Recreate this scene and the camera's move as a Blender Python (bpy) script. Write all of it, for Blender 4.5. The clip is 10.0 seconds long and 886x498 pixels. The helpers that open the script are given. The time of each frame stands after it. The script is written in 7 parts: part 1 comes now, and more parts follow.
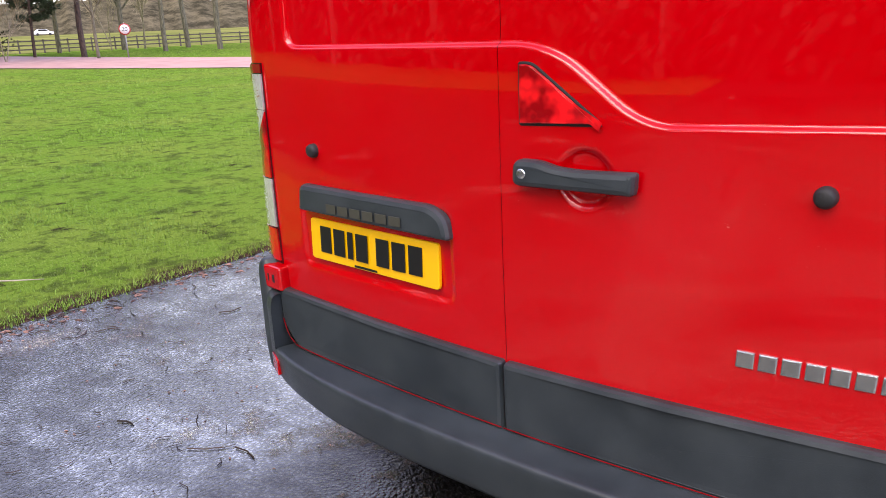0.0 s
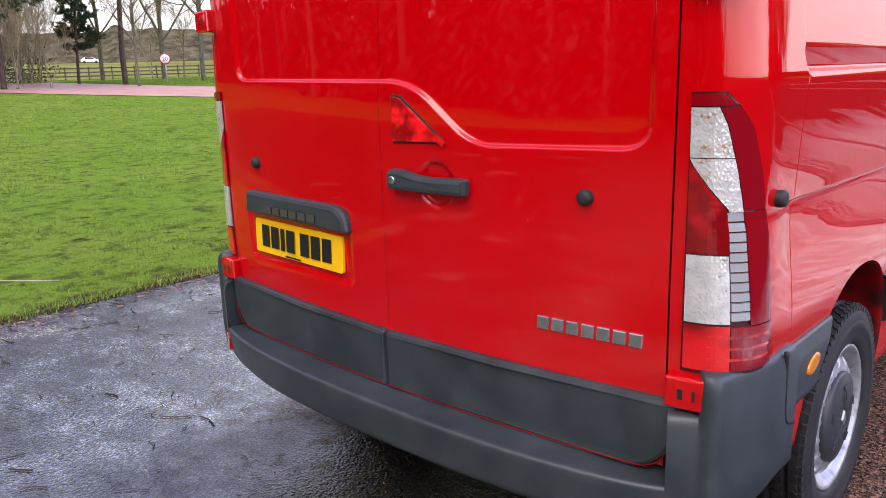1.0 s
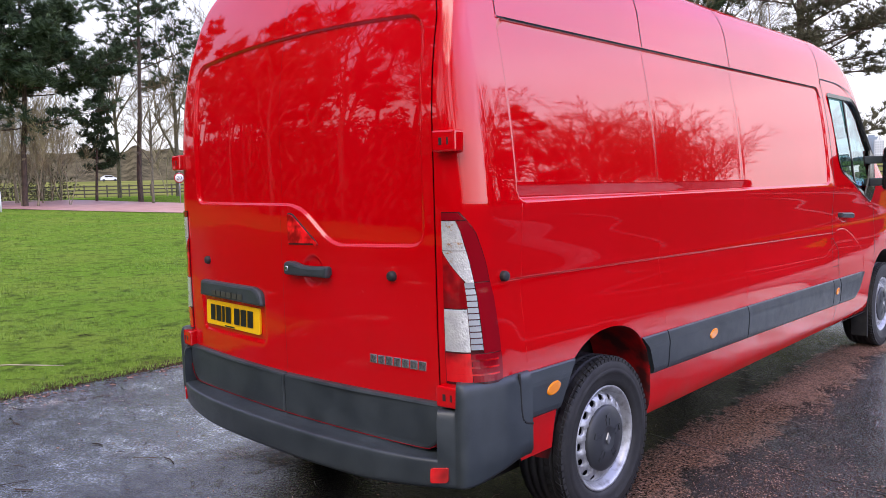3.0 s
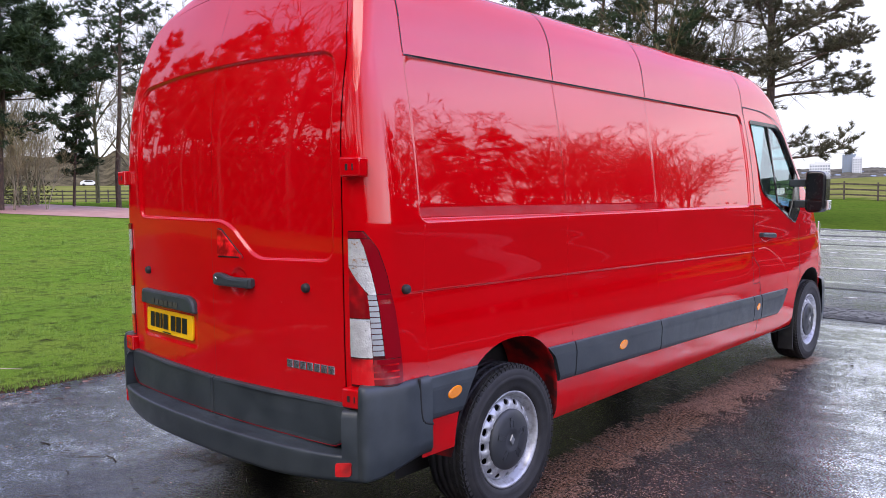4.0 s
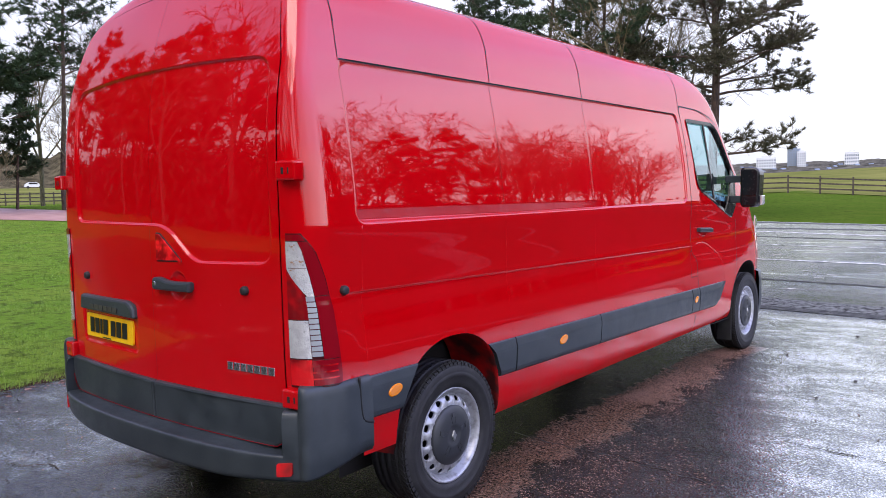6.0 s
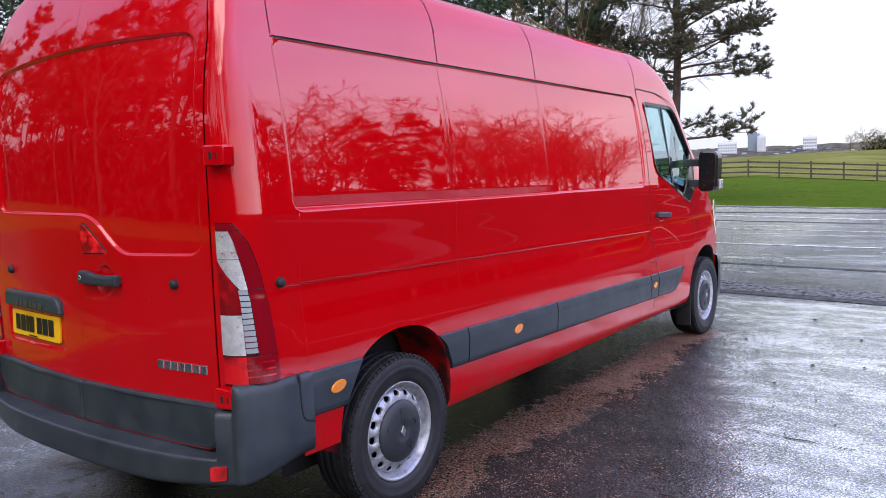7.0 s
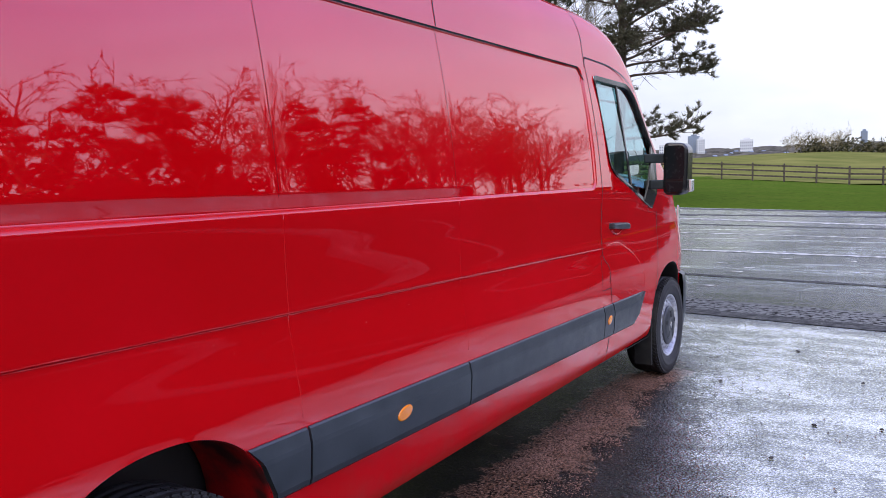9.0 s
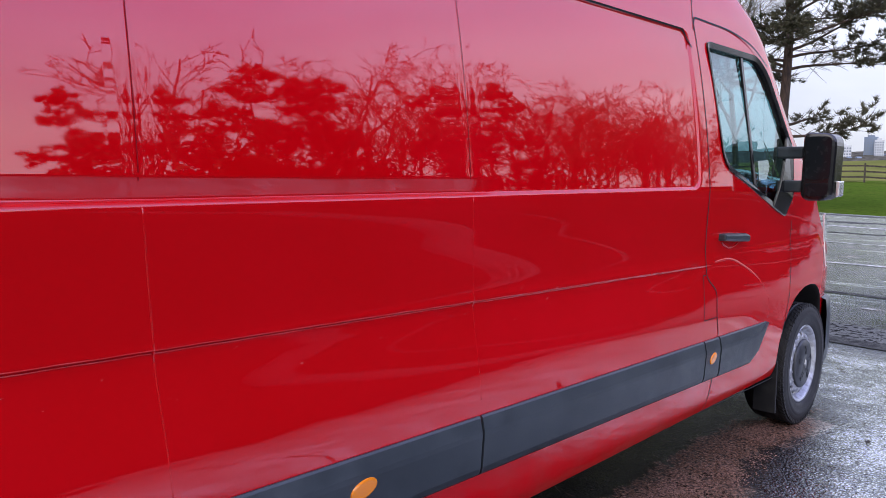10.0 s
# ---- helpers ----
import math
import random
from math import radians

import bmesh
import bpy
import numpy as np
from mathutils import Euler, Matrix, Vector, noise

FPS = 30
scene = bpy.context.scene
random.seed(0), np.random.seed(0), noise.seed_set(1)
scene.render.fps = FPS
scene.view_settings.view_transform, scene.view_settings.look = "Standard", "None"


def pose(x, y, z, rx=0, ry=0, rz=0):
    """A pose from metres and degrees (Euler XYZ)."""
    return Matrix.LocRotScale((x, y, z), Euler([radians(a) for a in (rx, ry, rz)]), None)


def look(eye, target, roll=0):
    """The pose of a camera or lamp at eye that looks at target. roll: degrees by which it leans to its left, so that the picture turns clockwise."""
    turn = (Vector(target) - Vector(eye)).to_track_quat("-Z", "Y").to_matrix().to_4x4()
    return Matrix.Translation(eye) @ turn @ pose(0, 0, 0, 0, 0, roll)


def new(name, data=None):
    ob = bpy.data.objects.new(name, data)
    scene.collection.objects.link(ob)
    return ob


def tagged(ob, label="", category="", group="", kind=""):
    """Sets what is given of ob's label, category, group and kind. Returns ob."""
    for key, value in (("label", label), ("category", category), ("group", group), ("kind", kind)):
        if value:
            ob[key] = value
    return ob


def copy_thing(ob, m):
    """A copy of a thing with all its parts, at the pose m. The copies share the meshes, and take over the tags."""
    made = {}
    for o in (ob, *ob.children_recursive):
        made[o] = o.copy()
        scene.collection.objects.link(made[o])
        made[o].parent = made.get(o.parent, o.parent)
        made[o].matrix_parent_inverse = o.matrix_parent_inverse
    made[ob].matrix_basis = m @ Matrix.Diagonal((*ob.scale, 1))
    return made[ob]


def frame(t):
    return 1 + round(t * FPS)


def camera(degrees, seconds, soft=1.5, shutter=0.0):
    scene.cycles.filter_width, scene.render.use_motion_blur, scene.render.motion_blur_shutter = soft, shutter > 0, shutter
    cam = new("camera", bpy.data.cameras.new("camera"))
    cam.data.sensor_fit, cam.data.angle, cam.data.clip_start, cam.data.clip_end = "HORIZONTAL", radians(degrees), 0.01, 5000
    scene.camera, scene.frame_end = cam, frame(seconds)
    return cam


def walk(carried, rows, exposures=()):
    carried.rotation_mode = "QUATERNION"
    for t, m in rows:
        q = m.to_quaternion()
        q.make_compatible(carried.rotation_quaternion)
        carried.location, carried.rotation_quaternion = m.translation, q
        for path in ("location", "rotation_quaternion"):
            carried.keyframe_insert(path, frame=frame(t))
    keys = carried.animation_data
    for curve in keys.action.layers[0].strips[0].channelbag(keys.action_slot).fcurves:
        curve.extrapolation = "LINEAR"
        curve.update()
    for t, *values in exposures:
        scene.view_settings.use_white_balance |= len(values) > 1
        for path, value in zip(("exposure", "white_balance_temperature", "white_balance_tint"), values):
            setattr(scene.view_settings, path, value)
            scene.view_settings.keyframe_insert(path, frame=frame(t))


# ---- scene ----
cam = camera(60.2, 10.0, 0.8)
PATH = [
    (0, (0.959, -1.199, 1.398), (-0.297, 0.258, 0.851), -2.8),
    (0.5, (1.27, -1.214, 1.387), (-0.066, 0.185, 0.879), -1.7),
    (1, (1.555, -1.313, 1.398), (0.228, 0.111, 0.936), -1.7),
    (1.5, (1.806, -1.479, 1.407), (0.49, -0.028, 1.002), -1.0),
    (2, (2.128, -1.551, 1.39), (0.776, -0.115, 1.055), -0.5),
    (2.5, (2.415, -1.629, 1.407), (1.039, -0.198, 1.16), -0.9),
    (3, (2.659, -1.723, 1.426), (1.289, -0.274, 1.261), -1.6),
    (3.2, (2.741, -1.741, 1.444), (1.376, -0.286, 1.302), -1.4),
    (4.3, (3.122, -1.724, 1.468), (1.796, -0.234, 1.326), -0.6),
    (4.5, (3.134, -1.732, 1.472), (1.815, -0.236, 1.33), -0.7),
    (5, (3.154, -1.744, 1.477), (1.852, -0.233, 1.336), -0.9),
    (6.3, (3.162, -1.694, 1.478), (1.929, -0.127, 1.324), -1.5),
    (6.5, (3.168, -1.665, 1.476), (1.947, -0.09, 1.314), -1.6),
    (7, (3.133, -1.545, 1.469), (1.952, 0.059, 1.285), -1.8),
    (7.5, (2.983, -1.324, 1.445), (1.845, 0.307, 1.239), -1.9),
    (8, (2.803, -0.968, 1.437), (1.704, 0.689, 1.219), -1.9),
    (8.2, (2.712, -0.796, 1.465), (1.647, 0.877, 1.209), -1.3),
    (8.5, (2.668, -0.53, 1.432), (1.602, 1.148, 1.213), -1.7),
    (9, (2.521, -0.096, 1.45), (1.455, 1.586, 1.262), -1.5),
    (9.5, (2.433, 0.343, 1.432), (1.312, 1.989, 1.25), -1.1),
    (10, (2.407, 0.807, 1.428), (1.046, 2.259, 1.225), 0.4),
]
walk(cam, [(t, look(eye, target, roll)) for t, eye, target, roll in PATH],
     ((0.0, 0.77, 7300, 10), (0.5, 0.60, 7300, 10), (1.0, 0.57, 7300, 10), (1.5, 0.52, 7200, 10), (2.5, 0.47, 7000, 10), (3.0, 0.38, 6900, 10), (4.5, 0.24, 6700, 10), (6.5, 0.18, 6600, 10), (8.0, 0.05, 6500, 10), (10.0, -0.12, 6450, 10)))

# ---------------------------------------------------------------- light
SUN_AZ, SUN_EL = radians(-168), radians(47)      # veiled sun behind the car park: left turn from +y, and height
SUN_WAY = Vector((-math.sin(SUN_AZ) * math.cos(SUN_EL), math.cos(SUN_AZ) * math.cos(SUN_EL), math.sin(SUN_EL)))
world = bpy.data.worlds.new("sky")
scene.world = world
world.use_nodes = True
wn = world.node_tree
wn.nodes.clear()


def wnode(kind, **vals):
    n = wn.nodes.new(kind)
    for k, v in vals.items():
        n.inputs[k].default_value = v
    return n


def wmath(op, a, b):
    n = wn.nodes.new("ShaderNodeMath")
    n.operation = op
    for i, v in ((0, a), (1, b)):
        if isinstance(v, (int, float)):
            n.inputs[i].default_value = v
        else:
            wn.links.new(v, n.inputs[i])
    return n.outputs[0]


w_out = wnode("ShaderNodeOutputWorld")
w_bg = wnode("ShaderNodeBackground", Strength=0.12)
w_sky = wn.nodes.new("ShaderNodeTexSky")
w_sky.sky_type = "NISHITA"
w_sky.sun_disc = False
w_sky.sun_elevation = SUN_EL
w_sky.sun_rotation = -SUN_AZ
w_sky.air_density, w_sky.dust_density, w_sky.ozone_density = 1.0, 2.0, 1.0
w_co = wn.nodes.new("ShaderNodeTexCoord")
w_map = wn.nodes.new("ShaderNodeMapping")
w_map.inputs["Scale"].default_value = (1.0, 1.0, 3.0)
w_noise = wnode("ShaderNodeTexNoise", Scale=1.7, Detail=7.0, Roughness=0.55)
w_ramp = wn.nodes.new("ShaderNodeValToRGB")
w_ramp.color_ramp.elements[0].position, w_ramp.color_ramp.elements[0].color = 0.30, (4.5, 4.8, 5.7, 1)
w_ramp.color_ramp.elements[1].position, w_ramp.color_ramp.elements[1].color = 0.68, (7.2, 7.3, 7.8, 1)
w_mix = wn.nodes.new("ShaderNodeMixRGB")
w_mix.inputs[0].default_value = 0.85
# the veil of cloud glows towards the sun
w_dot = wn.nodes.new("ShaderNodeVectorMath")
w_dot.operation = "DOT_PRODUCT"
w_dot.inputs[1].default_value = SUN_WAY
w_sep = wn.nodes.new("ShaderNodeSeparateXYZ")
w_low = wn.nodes.new("ShaderNodeValToRGB")      # paler towards the horizon
w_low.color_ramp.elements[0].position, w_low.color_ramp.elements[0].color = 0.0, (1.22, 1.22, 1.24, 1)
w_low.color_ramp.elements[1].position, w_low.color_ramp.elements[1].color = 1.0, (0.55, 0.60, 1.10, 1)
w_e = w_low.color_ramp.elements.new(0.22)
w_e.color = (1.36, 1.38, 1.54, 1)
w_e = w_low.color_ramp.elements.new(0.46)
w_e.color = (1.04, 1.08, 1.82, 1)
w_mul = wn.nodes.new("ShaderNodeMixRGB")
w_mul.blend_type = "MULTIPLY"
w_mul.inputs[0].default_value = 1.0
# sky brightened to the right, mostly out of view, to light the flank
w_side = wn.nodes.new("ShaderNodeVectorMath")
w_side.operation = "DOT_PRODUCT"
w_side.inputs[1].default_value = (0.86, 0.42, 0.29)
w_side_f = wmath("ADD", wmath("MULTIPLY", wmath("POWER", wmath("MAXIMUM", w_side.outputs["Value"], 0.0), 2.0), 2.0), 1.0)
w_even = wn.nodes.new("ShaderNodeMixRGB")
w_even.blend_type = "MULTIPLY"
w_even.inputs[0].default_value = 1.0
w_glow = wmath("POWER", wmath("MAXIMUM", w_dot.outputs["Value"], 0.0), 5.0)
w_add = wn.nodes.new("ShaderNodeMixRGB")
w_add.blend_type = "ADD"
w_add.inputs[0].default_value = 1.0
w_tint = wn.nodes.new("ShaderNodeMixRGB")
w_tint.blend_type = "MULTIPLY"
w_tint.inputs[0].default_value = 1.0
w_tint.inputs[2].default_value = (2.2, 2.0, 1.9, 1)
for a, b in ((w_co.outputs["Generated"], w_map.inputs["Vector"]), (w_map.outputs[0], w_noise.inputs["Vector"]),
             (w_noise.outputs["Fac"], w_ramp.inputs[0]), (w_sky.outputs[0], w_mix.inputs[1]),
             (w_co.outputs["Generated"], w_sep.inputs[0]), (w_sep.outputs["Z"], w_low.inputs[0]), (w_ramp.outputs[0], w_mul.inputs[1]),
             (w_low.outputs[0], w_mul.inputs[2]), (w_co.outputs["Generated"], w_side.inputs[0]), (w_side_f, w_even.inputs[2]), (w_mul.outputs[0], w_even.inputs[1]), (w_even.outputs[0], w_mix.inputs[2]), (w_co.outputs["Generated"], w_dot.inputs[0]),
             (w_glow, w_tint.inputs[1]), (w_mix.outputs[0], w_add.inputs[1]), (w_tint.outputs[0], w_add.inputs[2]),
             (w_add.outputs[0], w_bg.inputs["Color"]), (w_bg.outputs[0], w_out.inputs["Surface"])):
    wn.links.new(a, b)

sun = new("sun", bpy.data.lights.new("sun", "SUN"))
sun.data.energy, sun.data.angle, sun.data.color = 2.35, radians(50), (1.0, 0.93, 0.84)
sun.matrix_world = look(SUN_WAY * 60, (0, 0, 0))


# ---------------------------------------------------------------- materials
class Mat:
    """A node material with a principled shader and small shorthands."""

    def __init__(self, name, color=(0.5, 0.5, 0.5), rough=0.5, metal=0.0, **extra):
        self.m = bpy.data.materials.new(name)
        self.m.use_nodes = True
        self.t = self.m.node_tree
        self.b = self.t.nodes["Principled BSDF"]
        self.set(self.b, "Base Color", (*color, 1))
        self.set(self.b, "Roughness", rough)
        self.set(self.b, "Metallic", metal)
        for k, v in extra.items():
            self.set(self.b, k.replace("_", " "), v)

    def set(self, node, key, value):
        node.inputs[key].default_value = value

    def node(self, kind, **vals):
        n = self.t.nodes.new(kind)
        for k, v in vals.items():
            n.inputs[k].default_value = v
        return n

    def link(self, a, b):
        self.t.links.new(a, b)

    def coords(self, scale=(1, 1, 1)):
        c = self.node("ShaderNodeNewGeometry")
        m = self.node("ShaderNodeMapping", Scale=scale)
        self.link(c.outputs["Position"], m.inputs["Vector"])
        return m.outputs[0]

    def noise(self, scale, detail=4.0, rough=0.55, vec=None, distortion=0.0):
        n = self.node("ShaderNodeTexNoise", Scale=scale, Detail=detail, Roughness=rough, Distortion=distortion)
        self.link(vec if vec is not None else self.coords(), n.inputs["Vector"])
        return n.outputs["Fac"]

    def ramp(self, fac, *stops):
        r = self.node("ShaderNodeValToRGB")
        e = r.color_ramp.elements
        while len(e) < len(stops):
            e.new(0.5)
        for el, (p, c) in zip(e, stops):
            el.position = p
            el.color = (*c, 1) if len(c) == 3 else c
        self.link(fac, r.inputs[0])
        return r.outputs[0]

    def grey(self, fac, lo, hi, a=0.0, b=1.0):
        r = self.node("ShaderNodeMapRange")
        for k, v in (("From Min", lo), ("From Max", hi), ("To Min", a), ("To Max", b)):
            r.inputs[k].default_value = v
        self.link(fac, r.inputs["Value"])
        return r.outputs[0]

    def mix(self, fac, a, b, how="MIX"):
        n = self.node("ShaderNodeMixRGB")
        n.blend_type = how
        for s, v in ((0, fac), (1, a), (2, b)):
            if isinstance(v, (int, float)):
                n.inputs[s].default_value = v
            elif isinstance(v, tuple):
                n.inputs[s].default_value = (*v, 1)
            else:
                self.link(v, n.inputs[s])
        return n.outputs[0]

    def math(self, op, a, b=0.0):
        n = self.node("ShaderNodeMath")
        n.operation = op
        for s, v in ((0, a), (1, b)):
            if isinstance(v, (int, float)):
                n.inputs[s].default_value = v
            else:
                self.link(v, n.inputs[s])
        return n.outputs[0]

    def color(self, sock):
        self.link(sock, self.b.inputs["Base Color"])
        return self

    def rough(self, sock):
        self.link(sock, self.b.inputs["Roughness"])
        return self

    def bump(self, sock, strength=0.3, dist=0.01):
        n = self.node("ShaderNodeBump", Strength=strength, Distance=dist)
        self.link(sock, n.inputs["Height"])
        self.link(n.outputs[0], self.b.inputs["Normal"])
        return self


def make_paint():
    """Bright red under wet clear lacquer."""
    m = Mat("red_paint", (0.60, 0.001, 0.004), 0.5, Coat_Weight=1.0, Coat_Roughness=0.02, Coat_IOR=1.70, Specular_IOR_Level=0.0)
    n = m.noise(1.3, 3.0)
    c = m.mix(m.grey(n, 0.35, 0.7), (0.52, 0.0003, 0.003), (0.57, 0.0006, 0.006))
    # pale scuffs along the swage line and faint road film low down
    sep = m.node("ShaderNodeSeparateXYZ")
    geo = m.node("ShaderNodeNewGeometry")
    m.link(geo.outputs["Position"], sep.inputs[0])
    line = m.grey(m.math("ABSOLUTE", m.math("SUBTRACT", sep.outputs["Z"], 1.03)), 0.075, 0.02)
    scuff = m.math("MULTIPLY", line, m.grey(m.noise(16.0, 6.0, 0.75, m.coords((1.0, 1.0, 2.6))), 0.66, 0.72))
    c = m.mix(m.math("MULTIPLY", scuff, 0.6), c, (0.80, 0.50, 0.46))
    film = m.math("MULTIPLY", m.grey(sep.outputs["Z"], 0.62, 0.36), m.grey(m.noise(7.0, 6.0, 0.7), 0.42, 0.70, 0.0, 0.22))
    c = m.mix(film, c, (0.16, 0.07, 0.055))
    m.color(c)
    m.link(m.grey(m.noise(5.0, 5.0), 0.35, 0.75, 0.008, 0.030), m.b.inputs["Coat Roughness"])
    lw = m.node("ShaderNodeLayerWeight", Blend=0.5)
    m.link(m.grey(lw.outputs["Facing"], 0.30, 0.85, 1.0, 0.76), m.b.inputs["Coat Weight"])
    nb = m.node("ShaderNodeBump", Strength=0.003, Distance=0.02)
    m.link(m.noise(2.2, 1.0, vec=m.coords((1.0, 0.4, 1.8))), nb.inputs["Height"])
    m.link(nb.outputs[0], m.b.inputs["Coat Normal"])
    return m.m


def make_plastic():
    m = Mat("grey_plastic", (0.020, 0.024, 0.028), 0.45, IOR=1.5)
    n = m.noise(7.0, 6.0)
    c = m.mix(m.grey(n, 0.35, 0.7), (0.022, 0.029, 0.034), (0.040, 0.050, 0.056))
    c = m.mix(m.grey(m.noise(55.0, 6.0, 0.8), 0.60, 0.72, 0.0, 0.35), c, (0.075, 0.078, 0.080))
    m.color(c)
    m.rough(m.grey(m.noise(14.0, 4.0), 0.3, 0.7, 0.34, 0.50))
    return m.bump(m.noise(700.0, 2.0), 0.25, 0.001).m


def make_rubber():
    m = Mat("tyre_rubber", (0.016, 0.016, 0.017), 0.62)
    m.color(m.mix(m.grey(m.noise(16.0, 6.0), 0.4, 0.75), (0.009, 0.009, 0.010), (0.024, 0.023, 0.022)))
    return m.bump(m.noise(220.0, 3.0), 0.3, 0.002).m


def make_steel():
    m = Mat("silver_wheel_paint", (0.55, 0.56, 0.58), 0.36, 0.55)
    m.color(m.mix(m.grey(m.noise(30.0, 6.0), 0.45, 0.75), (0.44, 0.45, 0.47), (0.20, 0.195, 0.19)))
    return m.m


def make_asphalt():
    m = Mat("wet_asphalt", (0.05, 0.05, 0.05), 0.4, IOR=2.55, Specular_Tint=(0.97, 1.0, 0.87, 1.0))
    sep = m.node("ShaderNodeSeparateXYZ")
    geo = m.node("ShaderNodeNewGeometry")
    m.link(geo.outputs["Position"], sep.inputs[0])
    X, Y = sep.outputs["X"], sep.outputs["Y"]
    pebble = m.noise(70.0, 4.0, 0.65)
    grit = m.noise(190.0, 3.0, 0.7)
    wide = m.noise(0.55, 6.0, 0.6)
    base = m.mix(m.grey(pebble, 0.40, 0.64), (0.003, 0.003, 0.003), (0.020, 0.019, 0.018))
    base = m.mix(m.grey(grit, 0.62, 0.67, 0.0, 0.8), base, (0.065, 0.062, 0.058))
    base = m.mix(m.grey(wide, 0.48, 0.70, 0.0, 0.35), base, (0.018, 0.015, 0.013))
    # unseen tarmac across the car park, dulled to darken flank reflections; paler, ragged edge
    dulled = m.grey(m.math("ADD", X, m.math("MULTIPLY", m.math("SUBTRACT", m.noise(0.9, 7.0, 0.65), 0.5), 2.2)), 2.9, 4.1)
    base = m.mix(m.math("MULTIPLY", dulled, 0.7), base, (0.036, 0.035, 0.033))
    # needles and red grit washed up in a drift beside the van, thin drifts elsewhere
    mess = m.noise(3.2, 10.0, 0.78)
    centre = m.math("ADD", 0.93, m.math("MULTIPLY", m.math("SUBTRACT", m.noise(0.8, 3.0), 0.5), 0.50))
    band = m.math("SUBTRACT", 1.0, m.grey(m.math("ABSOLUTE", m.math("SUBTRACT", X, centre)), 0.03, 0.32))
    along = m.math("MULTIPLY", m.math("MULTIPLY", band, m.grey(Y, 5.9, 5.1)), m.grey(Y, 0.1, 0.9))
    litter = m.grey(m.math("ADD", m.math("MULTIPLY", along, 0.34), mess), 0.64, 0.70)
    litter = m.math("MULTIPLY", litter, m.grey(along, 0.02, 0.30))
    drift = m.math("MULTIPLY", m.grey(m.noise(0.8, 10.0, 0.76), 0.56, 0.68), 0.80)
    drift = m.math("MULTIPLY", drift, m.grey(X, 1.0, -0.2, 0.12, 1.0))
    litter = m.math("MAXIMUM", litter, drift)
    needles = m.noise(64.0, 6.0, 0.75)
    speck = m.ramp(needles, (0.44, (0.022, 0.012, 0.008)), (0.54, (0.20, 0.095, 0.058)), (0.66, (0.55, 0.36, 0.26)))
    litter = m.math("MULTIPLY", litter, m.grey(m.math("ADD", needles, m.math("MULTIPLY", m.noise(20.0, 5.0, 0.75), 0.7)), 0.74, 0.86))
    m.color(m.mix(m.math("MULTIPLY", litter, 0.95), base, speck))
    # films of water: one puddle behind the van, thin wet films elsewhere
    wet = m.grey(m.noise(0.9, 9.0, 0.66, m.coords((1.0, 0.7, 1.0))), 0.42, 0.60)
    dx, dy = m.math("MULTIPLY", m.math("ADD", X, 1.60), 0.95), m.math("MULTIPLY", m.math("SUBTRACT", Y, 0.28), 1.9)
    far = m.math("SQRT", m.math("ADD", m.math("MULTIPLY", dx, dx), m.math("MULTIPLY", dy, dy)))
    far = m.math("ADD", far, m.math("MULTIPLY", m.math("SUBTRACT", m.noise(2.4, 7.0, 0.65), 0.5), 1.6))
    pool = m.math("MULTIPLY", m.grey(far, 1.10, 0.40), 0.72)
    film = m.math("MAXIMUM", wet, pool)
    gloss = m.math("ADD", m.grey(film, 0.0, 1.0, 0.10, 0.045), m.math("MULTIPLY", litter, 0.38))
    m.rough(m.math("ADD", gloss, m.math("MULTIPLY", m.grey(pebble, 0.47, 0.60, 0.0, 0.12), m.grey(pool, 0.0, 1.0, 1.0, 0.10))))
    m.link(m.math("ADD", m.b.inputs["Roughness"].links[0].from_socket, m.math("MULTIPLY", dulled, 0.45)), m.b.inputs["Roughness"])
    # how strongly it shines: soaked patches, half-wet dull ones, and hand-placed zones
    even = m.grey(X, 0.4, -0.5)
    sheen = m.grey(m.noise(0.42, 7.0, 0.66, m.coords((0.6, 1.5, 1.0))), 0.42, 0.56, 0.14, 0.50)
    torn = m.math("MULTIPLY", m.math("SUBTRACT", m.noise(1.6, 8.0, 0.72), 0.5), 0.8)
    slant = m.math("ADD", X, m.math("MULTIPLY", m.math("SUBTRACT", Y, 3.0), 0.32))
    # bright sky sheen laid right of a slanted line, fitted to the view
    near = m.math("MULTIPLY", m.grey(m.math("ADD", slant, torn), 1.45, 1.95), m.grey(Y, 8.5, 7.2))
    sheen = m.math("MAXIMUM", sheen, m.math("MULTIPLY", m.math("MAXIMUM", m.math("MULTIPLY", near, 1.25), m.math("MAXIMUM", pool, m.math("MULTIPLY", even, 0.66))), 1.22))
    open_wet = m.math("MULTIPLY", m.grey(Y, 8.6, 10.0), m.grey(m.noise(0.5, 6.0, 0.6, m.coords((0.4, 1.3, 1.0))), 0.40, 0.58, 0.45, 1.25))
    sheen = m.math("MAXIMUM", sheen, open_wet)
    # sheltered and drier beneath the van; reaches past the sill to deepen its shade
    lee = m.math("MULTIPLY", m.grey(m.math("ADD", X, m.math("MULTIPLY", torn, 0.35)), 1.22, 0.98), m.grey(X, -1.05, -0.85))
    lee = m.math("MULTIPLY", lee, m.math("MULTIPLY", m.grey(Y, 0.0, 0.5), m.grey(Y, 6.0, 5.6)))
    sheen = m.math("MULTIPLY", sheen, m.grey(lee, 0.0, 1.0, 1.0, 0.10))
    # no shine on the unseen side, so the flank mirrors dark tarmac
    sheen = m.math("MULTIPLY", sheen, m.grey(dulled, 0.0, 1.0, 1.0, 0.0))
